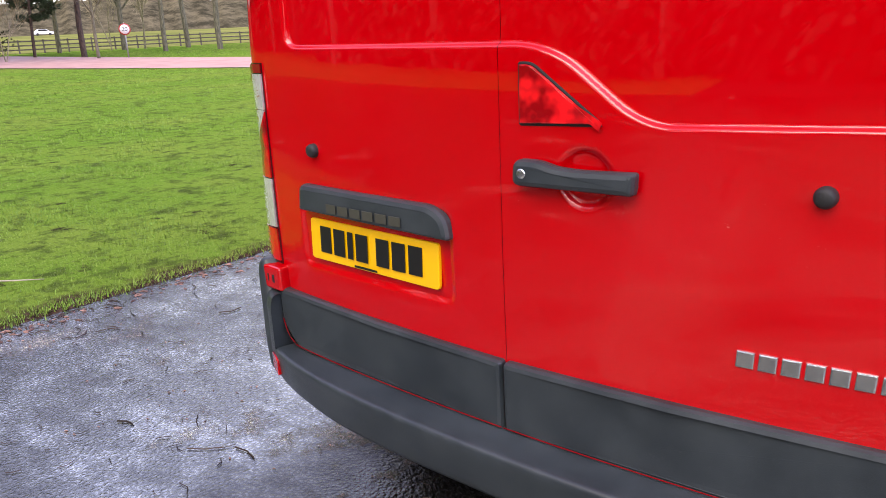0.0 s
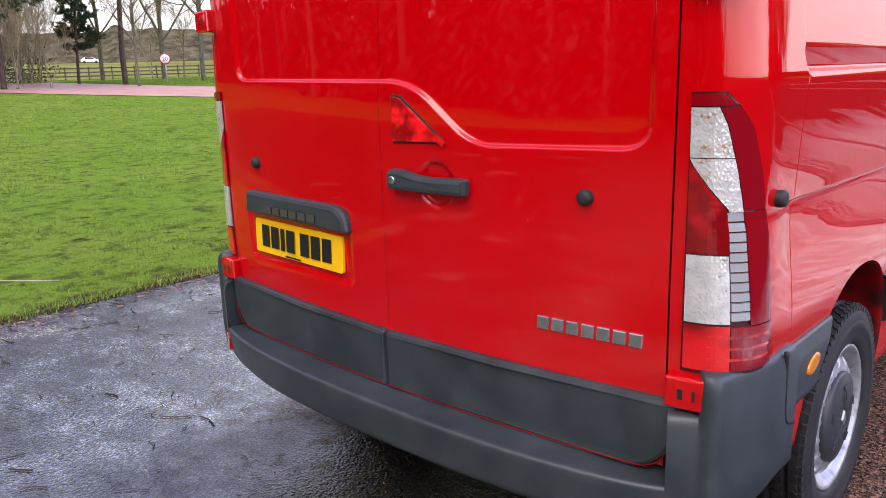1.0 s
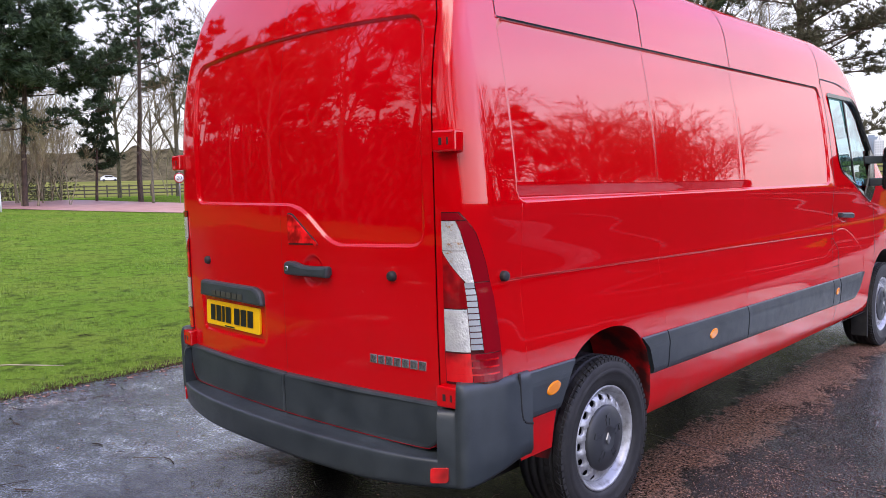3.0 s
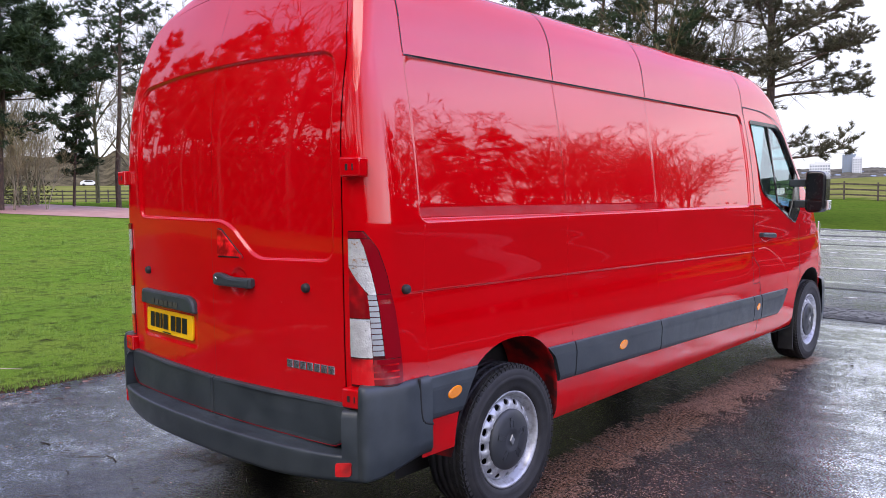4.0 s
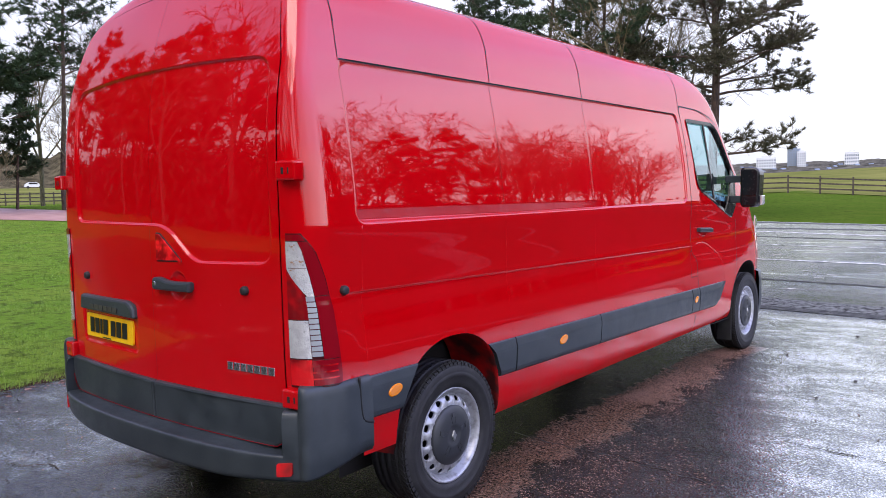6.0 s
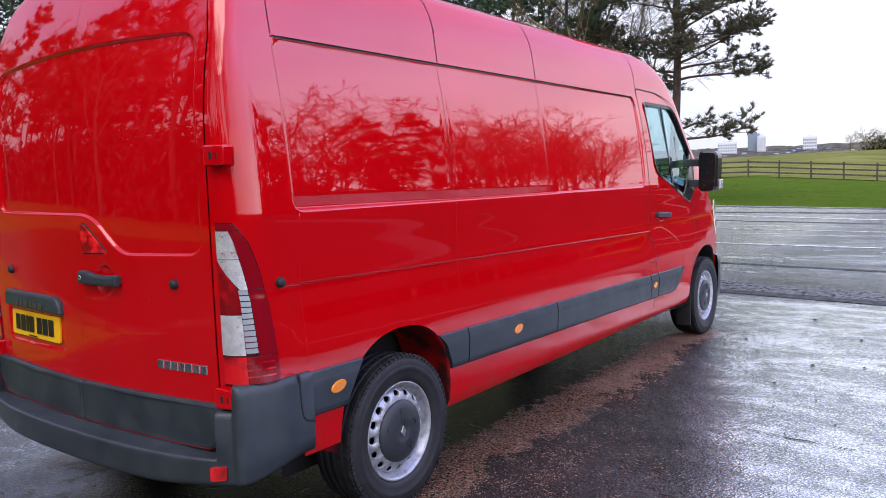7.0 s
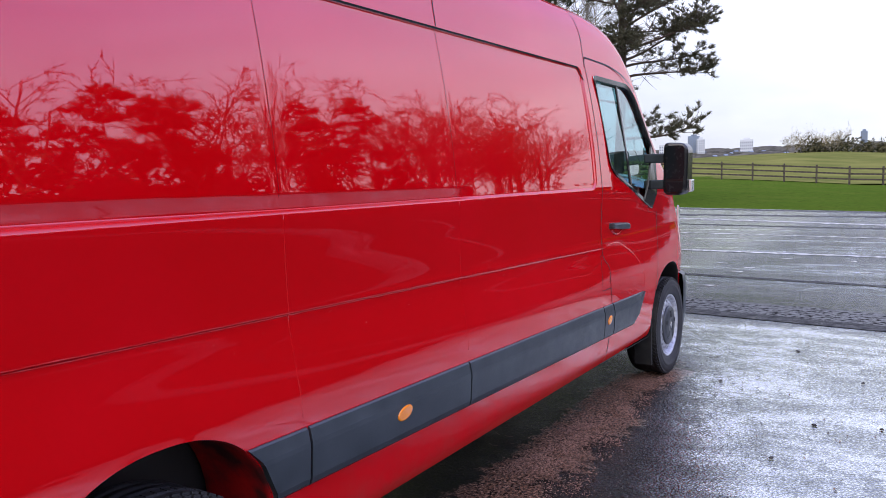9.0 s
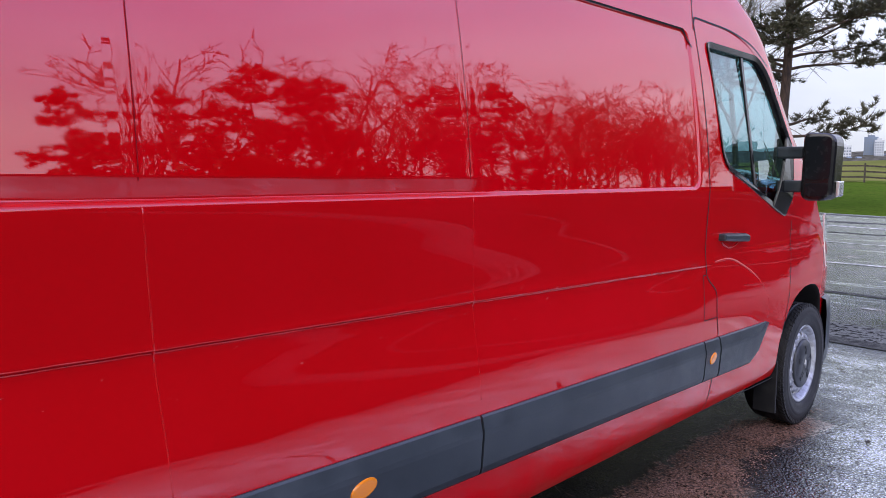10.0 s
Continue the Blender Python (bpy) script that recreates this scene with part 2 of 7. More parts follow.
    # shine cut beside the van, imitating its dark reflection on the ground
    beside = m.math("MULTIPLY", m.math("MULTIPLY", m.grey(X, -1.2, -0.9), m.grey(m.math("ADD", slant, torn), 1.95, 1.50)), m.math("MULTIPLY", m.grey(Y, 6.2, 5.4), m.grey(m.math("ADD", Y, m.math("MULTIPLY", mess, 1.5)), -0.2, 1.0, 0.25, 1.0)))
    # pits and loose chips that hold no film, and drained streaks across the slope of the far car park
    pits = m.grey(m.noise(26.0, 7.0, 0.78), 0.55, 0.62, 1.0, 0.12)
    smooth_film = m.math("MAXIMUM", even, m.math("MULTIPLY", near, 0.85))
    pits = m.math("MAXIMUM", pits, m.math("MAXIMUM", pool, smooth_film))
    streak = m.grey(m.noise(1.0, 7.0, 0.7, m.coords((0.16, 1.5, 1.0))), 0.40, 0.60, 0.40, 1.25)
    streak = m.math("MAXIMUM", streak, m.grey(Y, 8.6, 7.6))
    sheen = m.math("MULTIPLY", sheen, m.math("MULTIPLY", pits, streak))
    # chippings stand out of the film, and it breaks up where the surface is open
    torn_film = m.grey(m.noise(6.5, 9.0, 0.8), 0.40, 0.60, 1.2, 0.72)
    patch = m.grey(m.noise(1.5, 7.0, 0.66, m.coords((1.0, 1.8, 1.0))), 0.36, 0.62, 0.55, 1.75)
    torn_film = m.math("MULTIPLY", torn_film, m.math("MAXIMUM", patch, m.grey(X, -0.6, 0.4)))
    sheen = m.math("MULTIPLY", sheen, m.math("MAXIMUM", torn_film, m.math("MULTIPLY", pool, 1.3)))
    stones = m.node("ShaderNodeTexVoronoi", Scale=78.0)
    m.link(m.coords(), stones.inputs["Vector"])
    grain = m.grey(m.math("ADD", m.math("MULTIPLY", m.noise(72.0, 3.0, 0.7), 0.8), m.math("MULTIPLY", stones.outputs["Distance"], 0.35)), 0.46, 0.68, 1.5, 0.34)
    sheen = m.math("MULTIPLY", sheen, m.math("MAXIMUM", grain, m.math("MAXIMUM", m.grey(pool, 0.2, 1.0, 0.0, 1.15), m.math("MULTIPLY", smooth_film, 0.86))))
    m.link(m.math("MULTIPLY", sheen, m.math("SUBTRACT", 1.0, m.math("MULTIPLY", beside, 0.72))), m.b.inputs["Specular IOR Level"])
    flat = m.math("MULTIPLY", m.math("MAXIMUM", near, even), 0.74)
    calm = m.grey(m.math("MAXIMUM", pool, flat), 0.0, 1.0, 1.0, 0.07)
    h = m.math("ADD", m.math("MULTIPLY", pebble, m.grey(film, 0.0, 1.0, 1.0, 0.6)), m.math("MULTIPLY", m.noise(13.0, 6.0, 0.7), 1.1))
    h = m.math("SUBTRACT", h, m.math("MULTIPLY", stones.outputs["Distance"], 0.9))
    h = m.math("MULTIPLY", m.math("ADD", h, m.math("MULTIPLY", grit, 0.25)), calm)
    h = m.math("ADD", h, m.math("MULTIPLY", litter, m.math("MULTIPLY", needles, 1.3)))
    return m.bump(h, 0.75, 0.010).m


def make_grass_ground():
    m = Mat("wet_grass_turf", (0.06, 0.12, 0.02), 0.75, IOR=1.35, Specular_IOR_Level=0.0)
    big = m.noise(0.35, 6.0, 0.65)
    mid = m.noise(3.4, 8.0, 0.75)
    fine = m.noise(60.0, 4.0, 0.7)
    c = m.mix(m.grey(fine, 0.3, 0.75), (0.088, 0.180, 0.018), (0.22, 0.36, 0.050))
    c = m.mix(m.grey(big, 0.42, 0.66, 0.0, 0.5), c, (0.26, 0.30, 0.060))
    c = m.mix(m.grey(mid, 0.50, 0.62, 0.0, 0.85), c, (0.060, 0.085, 0.022))
    c = m.mix(m.grey(m.noise(10.0, 5.0, 0.65), 0.54, 0.64, 0.0, 0.50), c, (0.045, 0.058, 0.016))
    c = m.mix(m.grey(m.noise(2.6, 6.0, 0.75, m.coords((1.0, 0.7, 1.0))), 0.62, 0.67, 0.0, 0.9), c, (0.035, 0.026, 0.016))
    # bare dark soil along the tarmac
    sep = m.node("ShaderNodeSeparateXYZ")
    geo = m.node("ShaderNodeNewGeometry")
    m.link(geo.outputs["Position"], sep.inputs[0])
    edge = m.math("ADD", sep.outputs["X"], m.math("MULTIPLY", m.math("SUBTRACT", m.noise(3.0, 6.0, 0.7), 0.5), 0.7))
    soil = m.math("MULTIPLY", m.grey(edge, -3.52, -3.36), m.grey(sep.outputs["Y"], 11.0, 10.0))
    c = m.mix(soil, c, m.mix(m.grey(m.noise(40.0, 5.0, 0.75), 0.35, 0.65), (0.018, 0.013, 0.010), (0.13, 0.080, 0.055)))
    # darker sward beyond the car park
    c = m.mix(m.math("MULTIPLY", m.grey(sep.outputs["Y"], 24.0, 27.0), m.grey(sep.outputs["X"], -22.0, -14.0, 0.0, 0.65)), c, (0.052, 0.086, 0.011))
    m.color(c)
    return m.bump(m.math("ADD", fine, mid), 0.8, 0.03).m


PAINT = make_paint()
PLASTIC = make_plastic()
RUBBER = make_rubber()
STEEL = make_steel()
ASPHALT = make_asphalt()
TURF = make_grass_ground()
BLACK = Mat("black_gap", (0.006, 0.006, 0.006), 0.7).m
GLOSSBLACK = Mat("gloss_black_trim", (0.010, 0.010, 0.011), 0.22).m
HUBCAP = Mat("dark_hub_cap", (0.030, 0.033, 0.037), 0.42).m
CHROME = Mat("chrome", (0.72, 0.72, 0.74), 0.24, 1.0).m
AMBER = Mat("amber_lens", (0.80, 0.23, 0.004), 0.18, Coat_Weight=0.6).m
# light and dark of the lens imitated by noise in its red
REDLENS = Mat("red_lens", (0.5, 0.003, 0.004), 0.08, Specular_IOR_Level=0.6, Coat_Weight=1.0)
REDLENS.color(REDLENS.mix(REDLENS.grey(REDLENS.noise(9.0, 2.0), 0.42, 0.58), (0.20, 0.0004, 0.003), (0.66, 0.003, 0.008)))
REDLENS = REDLENS.bump(REDLENS.noise(40.0, 2.0), 0.25, 0.004).m
DARKRED = Mat("dark_red_lens", (0.23, 0.002, 0.008), 0.06, Specular_IOR_Level=0.6).m
PLATE = Mat("yellow_plate", (0.90, 0.50, 0.005), 0.35).m
INK = Mat("black_ink", (0.008, 0.008, 0.008), 0.45).m
UNDER = Mat("underbody", (0.012, 0.011, 0.011), 0.8).m
SEAM = Mat("sealed_panel_seam", (0.22, 0.001, 0.004), 0.5, Specular_IOR_Level=0.1).m
SEATCLOTH = Mat("dark_cloth", (0.020, 0.020, 0.023), 0.85).m


def make_clear(name="clear_lamp_reflector", amber=0.0):
    """Faceted bright reflector behind a clear cover; the bulb's amber glints are painted in."""
    m = Mat(name, (0.90, 0.90, 0.89), 0.14, 0.55, Coat_Weight=1.0)
    v = m.node("ShaderNodeTexVoronoi", Scale=150.0)
    m.link(m.coords((1, 1, 0.8)), v.inputs["Vector"])
    n = m.noise(26.0, 3.0, 0.6)
    c = m.mix(m.grey(n, 0.38, 0.62), (0.80, 0.80, 0.79), (0.98, 0.98, 0.96))
    # dark spots painted in for what the facets would reflect
    c = m.mix(m.grey(m.noise(60.0, 3.0, 0.65), 0.60, 0.70, 0.0, 0.55), c, (0.20, 0.20, 0.21))
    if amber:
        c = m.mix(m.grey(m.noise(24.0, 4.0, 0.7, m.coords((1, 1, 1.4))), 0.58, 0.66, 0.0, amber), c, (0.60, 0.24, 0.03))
    m.color(c)
    return m.bump(v.outputs["Distance"], 0.30, 0.004).m


CLEAR = make_clear()
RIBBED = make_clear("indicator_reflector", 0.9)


GLASS = Mat("tinted_door_glass", (0.26, 0.47, 0.50), 0.0, Transmission_Weight=1.0, IOR=1.45).m
SCREEN = Mat("clear_windscreen_glass", (0.80, 0.93, 0.93), 0.0, Transmission_Weight=1.0, IOR=1.45).m


# ---------------------------------------------------------------- mesh helpers
def mesh_ob(name, verts, faces, mat, parent=None, label="", smooth=False):
    me = bpy.data.meshes.new(name)
    me.from_pydata([tuple(v) for v in verts], [], faces)
    if smooth:
        me.polygons.foreach_set("use_smooth", [True] * len(me.polygons))
    me.materials.append(mat)
    me.update()
    ob = new(name, me)
    if parent is not None:
        ob.parent = parent
    if label:
        ob["label"] = label
    return ob


def part(name, bm, mat, parent, label="", smooth=False):
    """Links a bmesh as one mesh object under a thing or a part."""
    me = bpy.data.meshes.new(name)
    bm.to_mesh(me)
    bm.free()
    if smooth:
        me.polygons.foreach_set("use_smooth", [True] * len(me.polygons))
    me.materials.append(mat)
    ob = new(name, me)
    if parent is not None:
        ob.parent = parent
    if label:
        ob["label"] = label
    return ob


def thing(name, label, category, at=(0, 0, 0), group="", kind=""):
    e = new(name)
    e.location = at
    e.empty_display_size = 0.1
    return tagged(e, label, category, group, kind)


def inset_ring(poly, d):
    """Moves each corner of an anticlockwise outline inwards by d."""
    out, n = [], len(poly)
    for i in range(n):
        a, b, c = (Vector(poly[k % n]) for k in (i - 1, i, i + 1))
        e1, e2 = (b - a).normalized(), (c - b).normalized()
        n1, n2 = Vector((-e1.y, e1.x)), Vector((-e2.y, e2.x))
        m = (n1 + n2)
        m = m.normalized() if m.length > 1e-6 else n1
        out.append(tuple(b + m * d / max(0.35, m.dot(n1))))
    return out


def area(poly):
    return 0.5 * sum(a[0] * b[1] - b[0] * a[1] for a, b in zip(poly, poly[1:] + poly[:1]))


def rounded(poly, r, n=5):
    """Rounds the corners of an outline; r is one radius or one a corner."""
    out = []
    k = len(poly)
    for i in range(k):
        ri = r[i] if isinstance(r, (list, tuple)) else r
        a, b, c = (Vector(poly[j % k]) for j in (i - 1, i, i + 1))
        if ri <= 0:
            out.append(tuple(b))
            continue
        u, v = (a - b).normalized(), (c - b).normalized()
        d = min(ri, 0.48 * (a - b).length, 0.48 * (c - b).length)
        p, q = b + u * d, b + v * d
        for s in range(n + 1):
            t = s / n
            out.append(tuple((1 - t) ** 2 * p + 2 * t * (1 - t) * b + t * t * q))
    return out


def slab(name, poly, place, depth, bevel, mat, parent, label="", back=0.0, smooth=False):
    """A plate from an outline: place(a, b, h) gives the point at height h over the base."""
    if area(poly) < 0:
        poly = poly[::-1]
    rings = [(poly, -back), (poly, depth - bevel), (inset_ring(poly, bevel * 0.3), depth - bevel * 0.3), (inset_ring(poly, bevel), depth)]
    n = len(poly)
    verts, faces = [], []
    for ring, h in rings:
        verts += [place(a, b, h) for a, b in ring]
    for k in range(3):
        for i in range(n):
            j = (i + 1) % n
            faces.append((k * n + i, k * n + j, (k + 1) * n + j, (k + 1) * n + i))
    faces.append(tuple(range(3 * n, 4 * n)))
    faces.append(tuple(range(n - 1, -1, -1)))
    return mesh_ob(name, verts, faces, mat, parent, label, smooth)


def lathe(name, prof, mat, parent, seg=48, label="", axis="x", at=(0, 0, 0)):
    """A turned body: prof of (radius, along)."""
    verts, faces = [], []
    for r, h in prof:
        for i in range(seg):
            a = 2 * math.pi * i / seg
            c, s = r * math.cos(a), r * math.sin(a)
            verts.append((at[0] + h, at[1] + c, at[2] + s) if axis == "x" else (at[0] + c, at[1] + s, at[2] + h))
    for k in range(len(prof) - 1):
        for i in range(seg):
            j = (i + 1) % seg
            faces.append((k * seg + i, k * seg + j, (k + 1) * seg + j, (k + 1) * seg + i))
    return mesh_ob(name, verts, faces, mat, parent, label, True)


def grid_ob(name, rows, mat, parent=None, label="", smooth=True, keep=None, flip=False):
    """A sheet from rows of points, all rows of one length; keep(i, j) leaves faces out."""
    n = len(rows[0])
    verts = [p for r in rows for p in r]
    faces = []
    for i in range(len(rows) - 1):
        for j in range(n - 1):
            if keep is None or keep(i, j):
                f = (i * n + j, i * n + j + 1, (i + 1) * n + j + 1, (i + 1) * n + j)
                faces.append(f[::-1] if flip else f)
    ob = mesh_ob(name, verts, faces, mat, parent, label, smooth)
    bm = bmesh.new()
    bm.from_mesh(ob.data)
    bmesh.ops.delete(bm, geom=[v for v in bm.verts if not v.link_faces], context="VERTS")
    bm.to_mesh(ob.data)
    bm.free()
    return ob


def tube(name, pts, radius, mat, parent=None, label="", seg=8):
    """A bent bar of one radius through the points."""
    verts, faces = [], []
    pts = [Vector(p) for p in pts]
    for i, p in enumerate(pts):
        d = (pts[min(i + 1, len(pts) - 1)] - pts[max(i - 1, 0)]).normalized()
        u = d.orthogonal().normalized()
        w = d.cross(u)
        r = radius[i] if isinstance(radius, (list, tuple)) else radius
        for k in range(seg):
            a = 2 * math.pi * k / seg
            verts.append(p + (u * math.cos(a) + w * math.sin(a)) * r)
    for i in range(len(pts) - 1):
        for k in range(seg):
            j = (k + 1) % seg
            faces.append((i * seg + k, i * seg + j, (i + 1) * seg + j, (i + 1) * seg + k))
    faces.append(tuple(range(seg - 1, -1, -1)))
    faces.append(tuple(range((len(pts) - 1) * seg, len(pts) * seg)))
    return mesh_ob(name, verts, faces, mat, parent, label, True)


def outward(ob):
    """Turns the faces of a closed shell outwards."""
    bm = bmesh.new()
    bm.from_mesh(ob.data)
    bmesh.ops.remove_doubles(bm, verts=bm.verts[:], dist=1e-5)
    bmesh.ops.recalc_face_normals(bm, faces=bm.faces[:])
    bm.to_mesh(ob.data)
    bm.free()
    return ob


def smooth01(t):
    t = np.clip(t, 0.0, 1.0)
    return t * t * (3 - 2 * t)


# ---------------------------------------------------------------- ground
def rise(x, y):
    """Height of the turf: it climbs gently to the lane and to the field."""
    s = np.clip(-x - 3.3, 0, 44)
    left = 0.00062 * s * s
    f = smooth01((x + 26 + 0.45 * np.clip(y - 45, 0, 200)) / 14)
    t = np.clip(y - 29.5, 0, 400)
    k = np.clip(1 - (x + 10) / 10.3, 0.12, 1.2)
    right = 0.026 * np.minimum(t, 30) * k + 3.1 * smooth01((t - 30) / 120) * np.clip(1 + (x + 10) / 120, 0.6, 1.08)
    return left * (1 - f * smooth01((y - 11) / 6)) + right * f


def far_kerb(x):
    return 28.15 - 0.42 * x


def edge_left(y):
    """Where the tarmac meets the turf on the passenger side."""
    return -3.3 - 13.7 * smooth01((y - 11) / 4)


def paved(x, y):
    # unseen tarmac behind and to the right widened so the van mirrors no grass
    return (x > edge_left(y)) & (y < far_kerb(x)) & (x < 20) & (y > -13.5) | (x > -30) & (x < 20) & (y > -13.5) & (y < -2.6) | (x > 4.5) & (x < 34) & (y > -13.5) & (y < 45)


def spread(lo, hi, fine_lo, fine_hi, fine, ratio=1.25):
    mid = list(np.arange(fine_lo, fine_hi + 1e-6, fine))
    step, p, a = fine, fine_lo, []
    while p > lo:
        step *= ratio
        p -= step
        a.append(max(p, lo))
    step, p, b = fine, mid[-1], []
    while p < hi:
        step *= ratio
        p += step
        b.append(min(p, hi))
    return np.array(a[::-1] + mid + b)


def build_ground():
    xs = np.unique(np.concatenate([spread(-1800, 1800, -60, 30, 1.0), [-3.34, -3.30, -3.22, -3.15, -3.6, -3.45]]))
    ys = spread(-1500, 2600, -25, 70, 1.0)
    X, Y = np.meshgrid(xs, ys, indexing="ij")
    Z = np.where(paved(X, Y), -0.06, rise(X, Y) + 0.012)
    far = np.hypot(X, Y)
    rows = []
    for i in range(len(xs)):
        row = []
        for j in range(len(ys)):
            z = Z[i, j]
            if z > 0 and far[i, j] < 120:
                z += 0.02 * noise.noise(Vector((xs[i] * 0.7, ys[j] * 0.7, 0.0))) * min(1.0, max(0.0, (-xs[i] - 3.3) / 2 if ys[j] < 11 else 1.0))
            row.append((xs[i], ys[j], z))
        rows.append(row)
    tagged(grid_ob("ground", rows, TURF, flip=True), "short wet winter grass, patchy and mossy", "grass", kind="structure")
    ring = [(34, -13.5), (34, 45), (4.5, 45), (4.5, far_kerb(4.5)), (-17, far_kerb(-17)), (-17, 15.5)]
    ring += [(float(edge_left(y)), float(y)) for y in np.arange(14.6, 10.9, -0.4)]
    ring += [(-3.3 + 0.05 * noise.noise(Vector((y * 1.3, 4, 0))) + 0.03 * noise.noise(Vector((y * 5, 1, 0))), float(y)) for y in np.arange(10.8, -2.5, -0.12)] + [(-30.0, -2.6), (-30.0, -13.5)]
    me_v = [(a, b, 0.0) for a, b in ring]
    road = mesh_ob("tarmac", me_v, [tuple(range(len(me_v)))], ASPHALT)
    tagged(road, "wet dark tarmac with puddles, needles and red grit", "car park", kind="structure")


build_ground()


def build_lane():
    m = Mat("pink_tarmac", (0.30, 0.22, 0.21), 0.55)
    m.color(m.mix(m.grey(m.noise(1.2, 6.0), 0.35, 0.7), (0.44, 0.225, 0.19), (0.56, 0.32, 0.27)))
    d, n = Vector((0.894, 0.447)), Vector((-0.447, 0.894))
    rows = []
    for k in np.arange(28.2, 36.3, 1.0):
        row = []
        for s in np.arange(-160, 2.1, 3.0):
            p = d * s + n * k
            row.append((p.x, p.y, float(rise(np.array(p.x), np.array(p.y))) + 0.035))
        rows.append(row)
    tagged(grid_ob("lane", rows, m.m, flip=True), "pale pinkish damp tarmac lane across the grass", "road", kind="structure")


build_lane()


# ---------------------------------------------------------------- van: body form
SEC = [(0.945, 0.345), (0.968, 0.40), (0.980, 0.52), (0.992, 0.70), (0.998, 0.80), (0.994, 0.92), (0.986, 1.05), (0.984, 1.10), (0.990, 1.23), (0.998, 1.36),
       (0.990, 1.45), (0.976, 1.60), (0.950, 1.80), (0.912, 2.01), (0.895, 2.09), (0.875, 2.18), (0.844, 2.275), (0.787, 2.358),
       (0.68, 2.415), (0.54, 2.452), (0.36, 2.473), (0.18, 2.483), (0.0, 2.486)]


def catmull(pts, per):
    out = []
    P = [Vector(p) for p in pts]
    for i in range(len(P) - 1):
        a, b, c, d = P[max(i - 1, 0)], P[i], P[i + 1], P[min(i + 2, len(P) - 1)]
        for k in range(per):
            t = k / per
            out.append(0.5 * (2 * b + (c - a) * t + (2 * a - 5 * b + 4 * c - d) * t * t + (3 * b - a - 3 * c + d) * t ** 3))
    out.append(P[-1])
    return out


_side = np.array([tuple(p) for p in catmull(SEC, 12)])
_k = int(np.argmax(_side[:, 1] > 2.30))
# one even bow over the height of the side panels, so that they mirror cleanly
_rise = _side[: _k + 40, 1] - 1.36
_bow = np.clip(_rise / 0.02, 0, 1) * np.clip((0.67 - _rise) / 0.04, 0, 1)
_side[: _k + 40, 0] += _bow * (0.998 - 0.060 * _rise - 0.112 * _rise ** 2 - _side[: _k + 40, 0])


def half_w(z):
    """Half width of the body at a height on its side."""
    return np.interp(z, _side[: _k + 40, 1], _side[: _k + 40, 0])


def ledge(y):
    return 1.371 - 0.0065 * y


def crease_z(y):
    return 1.098 - 0.0180 * y


def face_y(x, z):
    """The rear face of the body, bowed a little, leaning forward above."""
    return 0.118 + 0.072 * x * x + 0.27 * max(0.0, z - 1.62) ** 2 + 0.02 * max(0.0, 0.9 - z)


def box_sd(y, z, y0, y1, z0, z1, r):
    cy, cz, hy, hz = (y0 + y1) / 2, (z0 + z1) / 2, (y1 - y0) / 2 - r, (z1 - z0) / 2 - r
    dy, dz = np.abs(y - cy) - hy, np.abs(z - cz) - hz
    return np.hypot(np.maximum(dy, 0), np.maximum(dz, 0)) + np.minimum(np.maximum(dy, dz), 0) - r


def side_dent(y, z):
    """How far the side panel lies inside the plain form, in metres."""
    low = ledge(y)
    sd = box_sd(y, z, 0.425, 3.895, 1.358, 2.022, 0.055)
    inner = smooth01(-sd / 0.012)
    d = 0.009 * inner
    # undercut band below the two rear panels
    lip = smooth01((z - low) / 0.008) * (sd < 0) * smooth01(-sd / 0.012)
    d = d + lip * 0.015 * np.clip(1 - (z - low - 0.008) / 0.046, 0, 1) * (1 - smooth01((y - 2.44) / 0.12))
    d = d + 0.0085 * smooth01((crease_z(y) - z) / 0.0045) * smooth01((y - 0.36) / 0.10) * smooth01((4.10 - y) / 0.35) * smooth01((z - 0.78) / 0.24)
    for yc in (1.475, 2.435):
        d = d + (0.0006 * np.exp(-((y - yc - 0.014) / 0.016) ** 2) - 0.0004 * np.exp(-((y - yc + 0.022) / 0.02) ** 2)) * smooth01(-sd / 0.10)
    return d


FY = [4.2, 4.42, 4.58, 4.72, 4.86, 5.0, 5.2, 5.4, 5.58, 5.68, 5.80, 5.95, 6.05, 6.11, 6.14]
FZ = [2.486, 2.470, 2.440, 2.385, 2.285, 2.13, 1.87, 1.61, 1.385, 1.30, 1.245, 1.165, 1.07, 0.93, 0.72]
FW = [1.0, 1.0, 1.0, 1.0, 1.0, 0.998, 0.992, 0.982, 0.968, 0.958, 0.94, 0.905, 0.865, 0.80, 0.70]


def station(y, pts, dent=True, sign=1):
    """The section of the body at y as a list of points."""
    zr = float(np.interp(y, FY, FZ))
    w = float(np.interp(y, FY, FW))
    zb = min(1.32, zr - 0.30)
    out = []
    for x, z in pts:
        if zr < 2.4859 and z > zb:
            zz = zb + (z - zb) * (zr - zb) / (2.486 - zb)
            xx = x if zr > 1.4 else x
            # the glasshouse leans in as the roof drops
            lean = half_w(min(zz, 2.2)) if zz < 2.0 else half_w(2.0)
            xx = min(x, lean)
            z2 = zz
        else:
            xx, z2 = x, z
        if dent and sign > 0 and z < 2.2 and y < 4.15:
            xx -= float(side_dent(np.array(y), np.array(z)))
        out.append((sign * xx * w, y, z2))
    return out


ARCH = {"rear": (1.03, 0.405, 0.385, 0.415), "front": (5.375, 0.40, 0.43, 0.40)}


